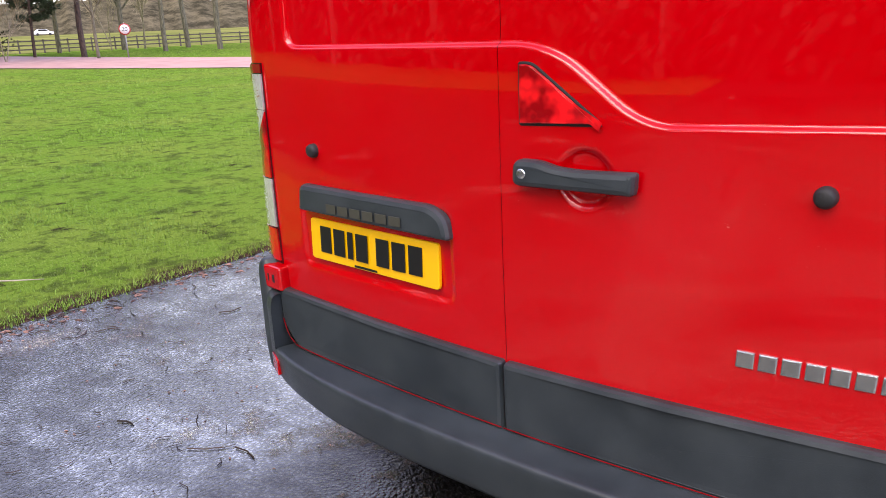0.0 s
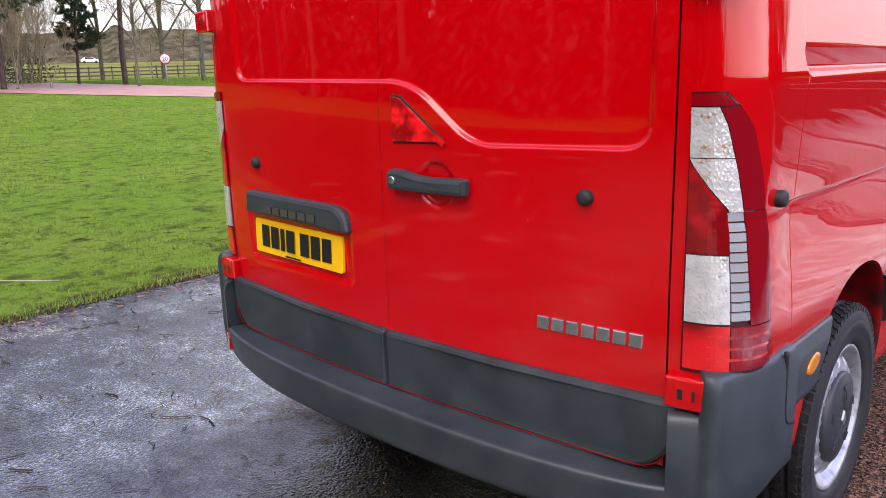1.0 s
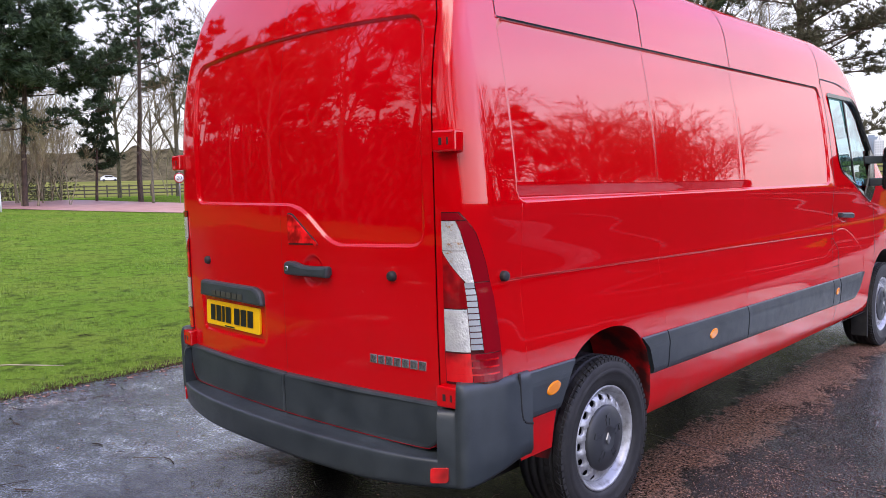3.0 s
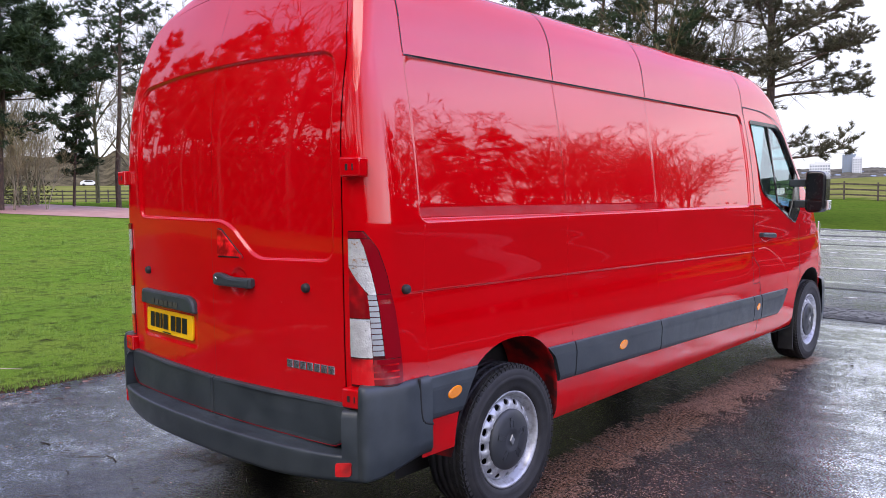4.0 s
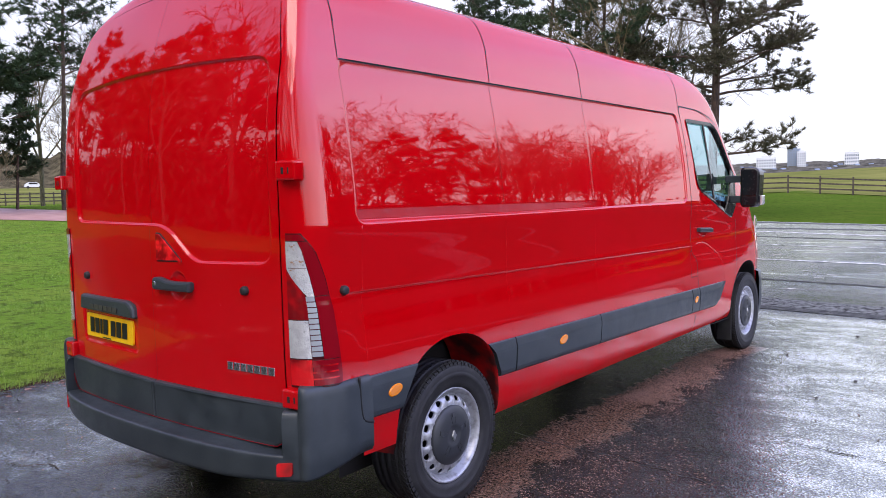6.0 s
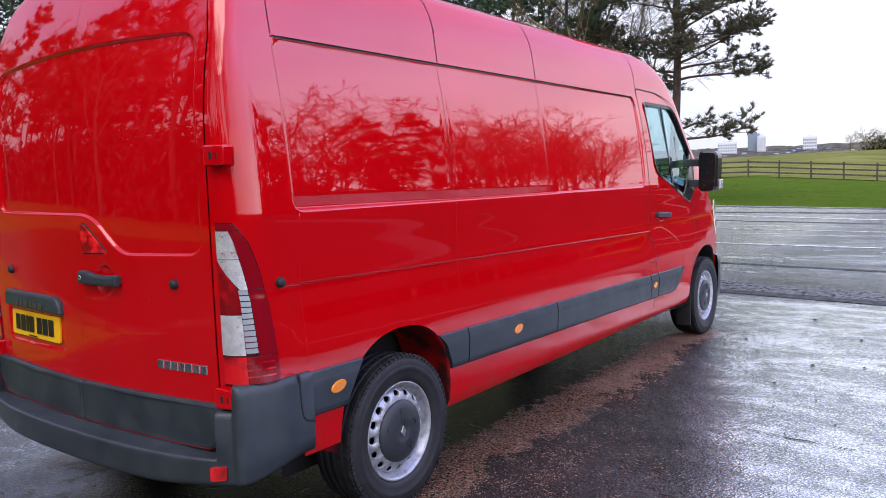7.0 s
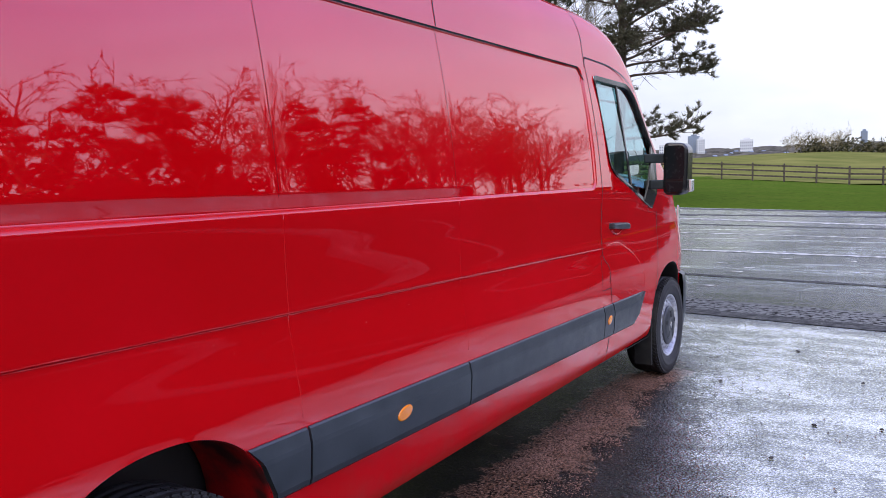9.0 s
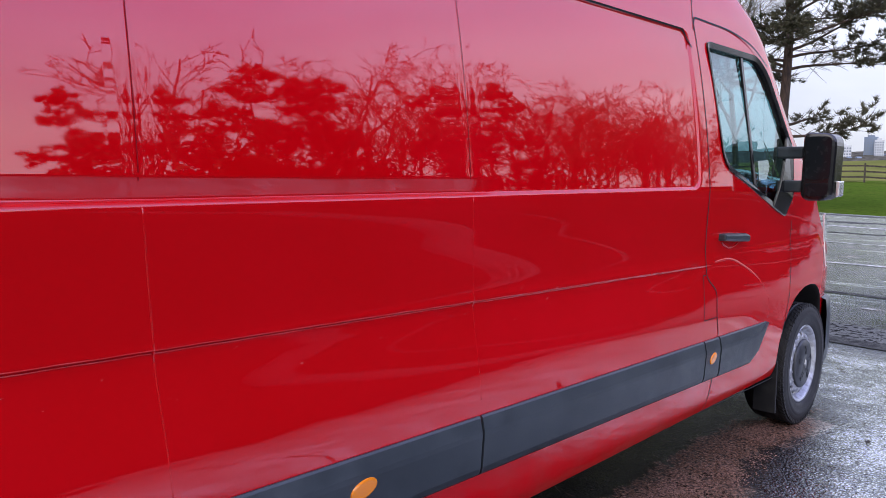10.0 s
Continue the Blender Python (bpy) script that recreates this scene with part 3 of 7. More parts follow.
def in_arch(y, z, grow=0.0):
    for cy, cz, a, b in ARCH.values():
        dy, dz = (y - cy) / (a + grow), (z - cz) / (b + grow)
        r = (abs(dy) ** 2.3 + (abs(dz) ** 2.3 if dz > 0 else 0)) ** (1 / 2.3)
        if r < 1:
            return (cy, cz, r)
    return None


WIN = rounded([(4.050, 1.998), (4.115, 1.46), (4.76, 1.245), (4.90, 1.205), (4.985, 1.30), (4.985, 1.56), (4.72, 1.935), (4.62, 1.995)],
              [0.04, 0.10, 0.08, 0.02, 0.02, 0.03, 0.06, 0.06], 6)


def inside(p, poly):
    c, n = False, len(poly)
    for i in range(n):
        (x1, y1), (x2, y2) = poly[i], poly[i - 1]
        if (y1 > p[1]) != (y2 > p[1]) and p[0] < (x2 - x1) * (p[1] - y1) / (y2 - y1) + x1:
            c = not c
    return c


def nearest(p, poly):
    best, q = 1e9, None
    P = Vector(p)
    for a, b in zip(poly, poly[1:] + poly[:1]):
        a, b = Vector(a), Vector(b)
        t = max(0, min(1, (P - a).dot(b - a) / max(1e-9, (b - a).length_squared)))
        c = a + (b - a) * t
        if (P - c).length < best:
            best, q = (P - c).length, c
    return q


def z_lines():
    zs = list(np.arange(0.345, 2.20, 0.016))
    zs += list(np.arange(1.020, 1.106, 0.0025)) + list(np.arange(1.338, 1.424, 0.004))
    zs += [2.012, 2.015, 2.018, 2.021, 2.024]
    return np.unique(np.round(zs, 4))


def y_lines():
    ys = list(np.arange(0.30, 4.2, 0.022))
    for c in (1.475, 2.435):
        ys += [c - 0.05, c - 0.035, c - 0.025, c - 0.012, c - 0.006, c - 0.003, c, c + 0.003, c + 0.006, c + 0.012, c + 0.032, c + 0.042]
    for c in (0.43, 3.89):
        ys += list(np.arange(c - 0.012, c + 0.07, 0.006)) if c < 1 else list(np.arange(c - 0.07, c + 0.012, 0.006))
    ys += list(np.arange(4.2, 6.145, 0.035)) + [6.14]
    return np.unique(np.round(ys, 4))


def corner_T(z):
    return max(0.075, float(half_w(min(z, 2.2))) - 0.838) if z < 2.1 else 0.07


def rear_wrap(x, z, nx, nz, T, r, n=9):
    """From the edge of the rear doors round the corner to the side: points of a bow."""
    out = []
    for k in range(3):
        i = T - (T - r) * k / 3
        out.append((i, 0.0))
    for k in range(n + 1):
        a = math.pi / 2 * k / n
        out.append((r * (1 - math.sin(a)), r * (1 - math.cos(a))))
    return [(x - nx * i, face_y(x - nx * i, min(z - nz * i, 2.42)) + dy, z - nz * i) for i, dy in out]


van = thing("van", "wet bright red long panel van with dark grey bumpers on tarmac", "van")


def build_shell():
    zs = z_lines()
    pts = [(float(half_w(z)), float(z)) for z in zs]
    top = [tuple(p) for p in _side if p[1] > zs[-1] + 0.01]
    pts_r = pts + top
    zl = [(float(half_w(z)), float(z)) for z in np.arange(0.345, 2.19, 0.06)] + top
    ys = y_lines()
    for sign, P in ((1, pts_r), (-1, zl)):
        n = len(P)
        nor = []
        for k in range(n):
            a, b = Vector(P[max(k - 1, 0)]), Vector(P[min(k + 1, n - 1)])
            t = (b - a).normalized()
            nor.append((max(t.y, 0.0), -t.x))
        cols = []
        for k, (x, z) in enumerate(P):
            s = smooth01((z - 2.1) / 0.3)
            T = corner_T(z) if z < 2.1 else 0.075
            nx, nz = (1.0, 0.0) if z < 2.1 else Vector((1 - s, 0)).lerp(Vector(nor[k]), s).normalized()
            if z >= 2.1:
                nx, nz = nor[k]
            r = min(0.105, T * 0.85)
            cols.append([(sign * a, b, c) for a, b, c in rear_wrap(x, z, nx, nz, T, r)])
        rows = [[cols[k][j] for k in range(n)] for j in range(len(cols[0]))]
        last = max(p[1] for p in rows[-1])
        yy = [y for k, y in enumerate(ys) if y > 0.33 and (sign > 0 or y > 4.0 or k % 3 == 0)]
        if yy[-1] != 6.14:
            yy.append(6.14)
        first = rows[-1]
        rows2 = []
        for y in yy:
            st = station(y, P, True, sign)
            if y < 0.75:
                # ease the bowed rear edge into straight sections
                st = [(sx, max(y, f[1] + 0.002 + (y - 0.33) * 0.6) if f[1] > y - 0.002 else sy, sz) for (sx, sy, sz), f in zip(st, first)]
            rows2.append(st)
        rows = rows + rows2
        kept = np.ones((len(rows) - 1, n - 1), bool)
        R = [[Vector(p) for p in r] for r in rows]
        for i in range(len(rows) - 1):
            for j in range(n - 1):
                c = (R[i][j] + R[i + 1][j] + R[i][j + 1] + R[i + 1][j + 1]) / 4
                if c.z < 0.55 and c.y < 0.45 or c.z < 0.41 and c.y < 0.70:
                    kept[i, j] = False
                elif c.z < 0.85 and in_arch(c.y, c.z):
                    kept[i, j] = False
                elif 4.0 < c.y < 5.05 and 1.15 < c.z < 2.05 and abs(c.x) > 0.8 and inside((c.y, c.z), WIN):
                    kept[i, j] = False
                elif c.y > 4.78 and c.z > 1.36 and windscreen(c):
                    kept[i, j] = False
        # draw the rims of the openings on to their true outline
        for i in range(len(rows)):
            for j in range(n):
                p = R[i][j]
                near = [kept[a, b] for a in (i - 1, i) for b in (j - 1, j) if 0 <= a < len(rows) - 1 and 0 <= b < n - 1]
                if all(near) or not any(near):
                    continue
                if p.z < 0.86:
                    for cy, cz, a, b in ARCH.values():
                        dy, dz = (p.y - cy) / a, (p.z - cz) / b
                        r = (abs(dy) ** 2.3 + (abs(dz) ** 2.3 if dz > 0 else 0)) ** (1 / 2.3)
                        if 0.5 < r < 1.5:
                            p.y = cy + (p.y - cy) / r
                            if dz > 0:
                                p.z = cz + (p.z - cz) / r
                elif 4.0 < p.y < 5.05 and abs(p.x) > 0.8 and p.z < 2.05:
                    q = nearest((p.y, p.z), WIN)
                    if (q - Vector((p.y, p.z))).length < 0.06:
                        p.y, p.z = q.x, q.y
        ob = grid_ob("body" if sign > 0 else "body_far_side", [[tuple(p) for p in r] for r in R], PAINT, van,
                     keep=lambda i, j: kept[i, j], flip=sign < 0)


def windscreen(c):
    """Whether a point of the front slope belongs to the windscreen."""
    zr = float(np.interp(c.y, FY, FZ))
    return 4.80 < c.y < 5.60 and c.z > zr - 0.06 and abs(c.x) < 0.80


build_shell()


# ---------------------------------------------------------------- van: rear doors
RECESS = [(-0.735, 1.372), (0.075, 1.362), (0.155, 1.335), (0.288, 1.230), (0.35, 1.206), (0.788, 1.214), (0.785, 2.025), (0.3, 2.048), (-0.3, 2.048), (-0.745, 2.02)]
RECESS = rounded(RECESS, [0.05, 0.07, 0.07, 0.06, 0.06, 0.07, 0.09, 0.2, 0.2, 0.09], 6)


def poly_sd(X, Z, poly):
    """Signed distance to an outline, below zero inside."""
    best = np.full(X.shape, 1e9)
    odd = np.zeros(X.shape, bool)
    for (ax, az), (bx, bz) in zip(poly, poly[1:] + poly[:1]):
        ex, ez = bx - ax, bz - az
        t = np.clip(((X - ax) * ex + (Z - az) * ez) / (ex * ex + ez * ez + 1e-12), 0, 1)
        best = np.minimum(best, np.hypot(X - ax - t * ex, Z - az - t * ez))
        if abs(ez) > 1e-9:
            hit = ((az > Z) != (bz > Z)) & (X < (bx - ax) * (Z - az) / ez + ax)
            odd ^= hit
    return np.where(odd, -best, best)


DISH = (0.203, 1.103)


def roof_z(x):
    return float(np.interp(abs(x), _side[::-1, 0][: len(_side) - 60], _side[::-1, 1][: len(_side) - 60]))


def build_rear_door(sign):
    zs = np.unique(np.round(np.concatenate([np.arange(0.50, 1.0, 0.02), np.arange(0.76, 1.02, 0.008), np.arange(1.02, 1.19, 0.006), np.arange(1.19, 1.40, 0.0032), np.arange(1.40, 1.96, 0.02),
                                            np.arange(1.96, 2.06, 0.004), np.arange(2.06, 2.281, 0.02), np.arange(2.29, 2.376, 0.017)]), 4))
    us = np.linspace(0, 1, 130)
    xin = np.array([min(0.8355, float(half_w(min(z, 2.28))) - (corner_T(z) if z < 2.1 else 0.075) - 0.0028) for z in zs])
    X = sign * (0.0007 + (xin[:, None] - 0.0007) * us[None, :])
    Z = np.repeat(zs[:, None], len(us), 1)
    sd = poly_sd(X, Z, RECESS)
    dent = 0.013 * smooth01(-sd / 0.009)
    if sign > 0:
        r = np.hypot(X - DISH[0], Z - DISH[1])
        dent = dent + 0.011 * smooth01((0.066 - r) / 0.020)
    else:
        sdp = box_sd(X, Z, -0.735, -0.145, 0.765, 1.0, 0.03)
        dent = dent + 0.008 * smooth01(-sdp / 0.012)
    rows = []
    for i in range(len(zs)):
        row = []
        for j in range(len(us)):
            z = zs[i]
            if z > 2.285:
                z = 2.285 + (z - 2.285) / 0.090 * (max(2.30, roof_z(X[i, j]) - 0.080) - 2.285)
            row.append((X[i, j], face_y(X[i, j], min(z, 2.42)) + dent[i, j] - 0.003, z))
        rows.append(row)
    return grid_ob("rear_door", rows, PAINT, van, flip=sign > 0)


door_l = build_rear_door(-1)
door_r = build_rear_door(1)


def rear(h0=0.0):
    """Places things on the rear face: across, up, out."""
    return lambda a, b, h: (a, face_y(a, b) - h - h0, b)


# sheet behind the doors; its dark red stands for shade in the gaps
def dark_back():
    v, f = [], []
    zs = np.arange(0.45, 2.42, 0.06)
    for z in zs:
        w = min(0.88, float(half_w(min(z, 2.35))) - 0.03)
        for k in range(9):
            x = -w + 2 * w * k / 8
            v.append((x, face_y(x, z) + 0.03, z))
    for i in range(len(zs) - 1):
        for k in range(8):
            f.append((i * 9 + k, i * 9 + k + 1, (i + 1) * 9 + k + 1, (i + 1) * 9 + k))
    mesh_ob("door_gap_backing", v, f, Mat("dark_red_gap_backing", (0.055, 0.0006, 0.0015), 0.6).m, van, "dark red sheet behind the door gaps, standing for their shade")


dark_back()

# rear door furniture
for sg, door in ((-1, door_l), (1, door_r)):
    cl = [(0.003 * sg, 0.487), (0.80 * sg, 0.487), (0.868 * sg, 0.56), (0.872 * sg, 0.672), (0.4 * sg, 0.668), (0.003 * sg, 0.664)]
    slab("door_cladding", rounded(cl, [0.004, 0.05, 0.03, 0.01, 0, 0.01], 4), rear(-0.004), 0.034, 0.012, PLASTIC, door, "dark grey plastic lower door cladding")
    lip = [(0.003 * sg, 0.4995), (0.40 * sg, 0.4995), (0.76 * sg, 0.5000), (0.812 * sg, 0.508), (0.842 * sg, 0.530), (0.862 * sg, 0.575)]
    tube("door_lip", [rear(0.0305)(q.x, q.y, 0) for q in catmull(lip, 5)], 0.0015, SEAM, door, "dark red painted door edge")
    stop = lathe("stop_button", [(0.0, -0.024), (0.010, -0.0235), (0.016, -0.020), (0.0190, -0.012), (0.0190, 0.0)], RUBBER, door, 20, "black rubber stop", axis="z")
    stop.matrix_basis = pose(0.64 * sg, face_y(0.64, 1.106), 1.106, -90, 0, 0)


# plate, trim, handle, lamps on the doors
slab("trim_bar", rounded([(-0.712, 0.936), (-0.140, 0.930), (-0.150, 0.985), (-0.195, 1.010), (-0.700, 1.012)], [0.012, 0.012, 0.03, 0.04, 0.02], 4), rear(), 0.030, 0.014, PLASTIC, door_l, "black plastic number plate lamp bar")
MARK = Mat("faint_raised_mark", (0.055, 0.054, 0.040), 0.5).m
for k in range(6):
    x0 = -0.575 + k * 0.0492
    slab("mark", [(x0, 0.947), (x0 + 0.040, 0.947), (x0 + 0.040, 0.971), (x0, 0.971)], rear(0.0295), 0.0018, 0.0006, MARK, door_l, "dull plain raised mark")
plate_y = lambda a, b, h: (a, face_y(a, 0.86) + 0.002 + 0.25 * (b - 0.80) * 0.15 - h, b)
plate = slab("number_plate", rounded([(-0.690, 0.798), (-0.190, 0.798), (-0.190, 0.914), (-0.690, 0.914)], 0.012, 4), plate_y, 0.010, 0.002, PLATE, door_l, "yellow rear number plate")
cx = -0.645
for k in range(7):
    wd = 0.022 if k == 2 else 0.047
    slab("bar", [(cx, 0.822), (cx + wd, 0.822), (cx + wd, 0.896), (cx, 0.896)], lambda a, b, h: plate_y(a, b, h + 0.0101), 0.0012, 0.0004, INK, plate, "plain black bar")
    cx += wd + (0.034 if k == 3 else 0.0125)
slab("small_bar", [(-0.50, 0.803), (-0.41, 0.803), (-0.41, 0.809), (-0.50, 0.809)], lambda a, b, h: plate_y(a, b, h + 0.0101), 0.0008, 0.0002, INK, plate, "plain small bar")

# bright glow and dark parts of the lens mottled into its red
BRAKELENS = Mat("bright_red_lens", (0.95, 0.010, 0.016), 0.12, Specular_IOR_Level=0.6)
BRAKELENS.color(BRAKELENS.mix(BRAKELENS.grey(BRAKELENS.noise(22.0, 2.0), 0.40, 0.62), (0.28, 0.001, 0.004), (0.90, 0.010, 0.016)))
BRAKELENS = BRAKELENS.m
TRI = rounded([(0.050, 1.203), (0.243, 1.207), (0.232, 1.222), (0.085, 1.333), (0.050, 1.333)], [0.008, 0.006, 0.008, 0.02, 0.008], 4)
brake = slab("brake_light", TRI, rear(-0.006), 0.012, 0.004, BLACK, door_r, "black lamp surround")
slab("lens", inset_ring(TRI if area(TRI) > 0 else TRI[::-1], 0.006), rear(0.0055), 0.006, 0.003, BRAKELENS, brake, "bright red brake light lens")

HAND = rounded([(0.048, 1.082), (0.318, 1.082), (0.322, 1.127), (0.20, 1.124), (0.15, 1.127), (0.112, 1.138), (0.052, 1.138)], [0.02, 0.008, 0.008, 0.03, 0.03, 0.02, 0.02], 5)
handle = slab("door_handle", HAND, rear(0.012), 0.026, 0.012, PLASTIC, door_r, "black plastic pull handle")
slab("handle_foot", rounded([(0.055, 1.09), (0.105, 1.09), (0.105, 1.13), (0.055, 1.13)], 0.01, 3), rear(), 0.02, 0.002, PLASTIC, handle)
slab("handle_foot", rounded([(0.285, 1.09), (0.316, 1.09), (0.316, 1.122), (0.285, 1.122)], 0.006, 3), rear(), 0.02, 0.002, PLASTIC, handle)
lock = lathe("key_lock", [(0.0, 0.0395), (0.008, 0.0395), (0.011, 0.038), (0.0115, 0.03)], CHROME, handle, 16, "metal key lock", axis="z")
lock.matrix_basis = pose(0.075, face_y(0.075, 1.11), 1.110, 90, 0, 0)

for k in range(7):
    x0 = 0.512 + k * 0.0394
    slab("badge_letter", [(x0, 0.774), (x0 + 0.033, 0.774), (x0 + 0.035, 0.808), (x0 + 0.002, 0.808)], rear(), 0.008, 0.003, CHROME, door_r, "chrome plain raised block")

# hinges on both sides
for sg in (-1, 1):
    for z0, z1, x0 in ((0.664, 0.737, 0.846), (1.538, 1.610, 0.862)):
        h = slab("hinge", rounded([(sg * x0, z0), (sg * (x0 + 0.094), z0), (sg * (x0 + 0.096), z1), (sg * x0, z1 + 0.002)], 0.008, 3), rear(-0.005), 0.042, 0.007, PAINT, van, "red painted door hinge")
        # black patches stand for the bolts and the shade of their recesses
        for dx, w in ((0.030, 0.012), (0.062, 0.006)):
            slab("bolt", [(sg * (x0 + dx), z0 + 0.024), (sg * (x0 + dx + w), z0 + 0.024), (sg * (x0 + dx + w), z0 + 0.048), (sg * (x0 + dx), z0 + 0.048)], rear(0.0365), 0.0016, 0.0004, BLACK, h, "black patch for a bolt and its recess shade")

# ---------------------------------------------------------------- van: rear bumper
BPATH = catmull([(0.0, 0.004), (0.25, 0.008), (0.5, 0.026), (0.7, 0.058), (0.82, 0.090), (0.90, 0.125), (0.934, 0.144), (0.949, 0.158), (0.957, 0.180), (0.968, 0.225), (0.983, 0.280), (0.997, 0.345), (1.003, 0.46)], 7)


def sweep_bumper(name, sg, idx, prof, mat, label):
    """Carries an upright outline along the bumper's line; prof(x, y) gives (inwards, height)."""
    rows = []
    for i in idx:
        p = BPATH[i]
        a, b = BPATH[max(i - 1, 0)], BPATH[min(i + 1, len(BPATH) - 1)]
        t = (b - a).normalized()
        n = Vector((-t.y, t.x))
        rows.append([(sg * (p.x + n.x * d), p.y + n.y * d, z) for d, z in prof(p.x, p.y)])
    ob = grid_ob(name, rows, mat, van, label, flip=sg > 0)
    return ob


def step_prof(x, y):
    lift = 0.018 * smooth01((x - 0.5) / 0.4)
    return [(0.10, 0.372 + lift), (0.045, 0.358 + lift), (0.018, 0.362 + lift), (0.010, 0.372 + lift), (0.006, 0.385 + lift), (0.001, 0.46), (0.0, 0.474), (0.0015, 0.480), (0.006, 0.4845), (0.013, 0.486), (0.03, 0.487), (0.075, 0.489), (0.085, 0.492), (0.14, 0.497)]


def corner_prof(x, y):
    top = 0.656 if x < 0.931 else 0.752 - 0.01 * max(0.0, y - 0.3)
    o = -0.019 * smooth01((x - 0.925) / 0.03)
    lift = 0.018 * smooth01((x - 0.5) / 0.4) + 0.055 * smooth01((y - 0.17) / 0.26)
    return [(0.10, 0.372 + lift), (0.045, 0.358 + lift), (0.018, 0.362 + lift), (o + 0.010, 0.372 + lift), (o + 0.006, 0.385 + lift), (o + 0.001, 0.46), (o, 0.50), (o, top - 0.045), (o + 0.003, top - 0.026), (o + 0.007, top - 0.012), (o + 0.013, top - 0.004),
            (o + 0.021, top), (o + 0.034, top + 0.0005), (0.055, top + 0.002), (0.12, top + 0.003)]


last = len(BPATH) - 1
k_in = next(i for i, p in enumerate(BPATH) if p.x > 0.868)
for sg in (-1, 1):
    sweep_bumper("bumper_step", sg, range(0, k_in + 1), step_prof, PLASTIC, "dark grey plastic bumper step")
    sweep_bumper("bumper_corner", sg, range(k_in, last + 1), corner_prof, PLASTIC, "dark grey plastic bumper corner")
    # inner cheek of the corner, facing the doors
    p = BPATH[k_in]
    v = [(sg * p.x, p.y + d, z) for d, z in [(a + 0.0, b) for a, b in corner_prof(p.x, p.y)]] + [(sg * p.x, p.y + 0.12, 0.38)]
    mesh_ob("bumper_cheek", v, [tuple(range(len(v)))], PLASTIC, van)
    cr = rounded([(0.846, 0.402), (0.906, 0.409), (0.908, 0.463), (0.848, 0.456)], 0.010, 3)

    def on_bumper(a, b, h, sg=sg):
        y = float(np.interp(a, [q.x for q in BPATH], [q.y for q in BPATH]))
        return (sg * (a + 0.3 * (h + 0.002)), y - 0.0025 - h, b)
    slab("reflector", cr, on_bumper, 0.002, 0.0008, REDLENS, van, "red bumper reflector", back=0.01)


# moulded joint between bumper corner and side strip
for sg in (1, -1):
    line = catmull([(0.392, 0.752), (0.396, 0.66), (0.402, 0.60), (0.418, 0.572), (0.462, 0.558)], 6)
    xb = [float(np.interp(p.x, [q.y for q in BPATH], [q.x for q in BPATH])) for p in line]
    tube("bumper_joint", [(sg * (x + 0.0150), p.x, p.y) for x, p in zip(xb, line)], 0.0060, BLACK, van)

# ---------------------------------------------------------------- van: tail lamps
def corner_pt(v, z, off, sg):
    xs = float(half_w(z))
    T = corner_T(z)
    r = min(0.105, T * 0.85)
    xc = xs - r
    L1 = xc - 0.866
    if v < L1:
        x = 0.866 + v
        return (sg * x, face_y(x, z) - off, z)
    a = (v - L1) / r
    if a <= math.pi / 2:
        x = xc + r * math.sin(a)
        return (sg * (x + off * math.sin(a)), face_y(x, z) + r * (1 - math.cos(a)) - off * math.cos(a), z)
    return (sg * (xs + off), face_y(xs, z) + r + (v - L1 - r * math.pi / 2), z)


def lamp_width(z):
    y_out = float(np.interp(z, [0.745, 0.9, 1.05, 1.17, 1.27, 1.335], [0.318, 0.305, 0.287, 0.258, 0.225, 0.188]))
    for k in range(400):
        v = 0.001 * k
        if v > 0.03 and corner_pt(v, z, 0, 1)[1] > y_out:
            return v
    return 0.25


def lamp_patch(name, sg, z0, z1, left, right, off, mat, parent, label="", nz=14, nv=10):
    """A piece of the lamp between two edges given as shares of its width."""
    rows = []
    for i in range(nz + 1):
        z = z0 + (z1 - z0) * i / nz
        W = lamp_width(z)
        a, b = left(z) * W, right(z) * W
        row = [corner_pt(a, z, -0.004, sg)]
        row += [corner_pt(a + (b - a) * j / nv, z, off, sg) for j in range(nv + 1)]
        row += [corner_pt(b, z, -0.004, sg)]
        rows.append(row)
    rows.insert(0, [tuple(Vector(p) + Vector((0, 0.0, 0))) for p in [corner_pt(left(z0) * lamp_width(z0) + (right(z0) - left(z0)) * lamp_width(z0) * max(0, min(1, (j - 1) / nv)), z0, -0.004, sg) for j in range(nv + 3)]])
    rows.append([corner_pt(left(z1) * lamp_width(z1) + (right(z1) - left(z1)) * lamp_width(z1) * max(0, min(1, (j - 1) / nv)), z1, -0.004, sg) for j in range(nv + 3)])
    return grid_ob(name, rows, mat, parent, label, smooth=False, flip=sg > 0)


SILVER = Mat("silver_lamp_slat", (0.55, 0.57, 0.60), 0.25, 0.6).m


LAMPBACK = Mat("smoked_red_lamp_body", (0.060, 0.006, 0.008), 0.15).m


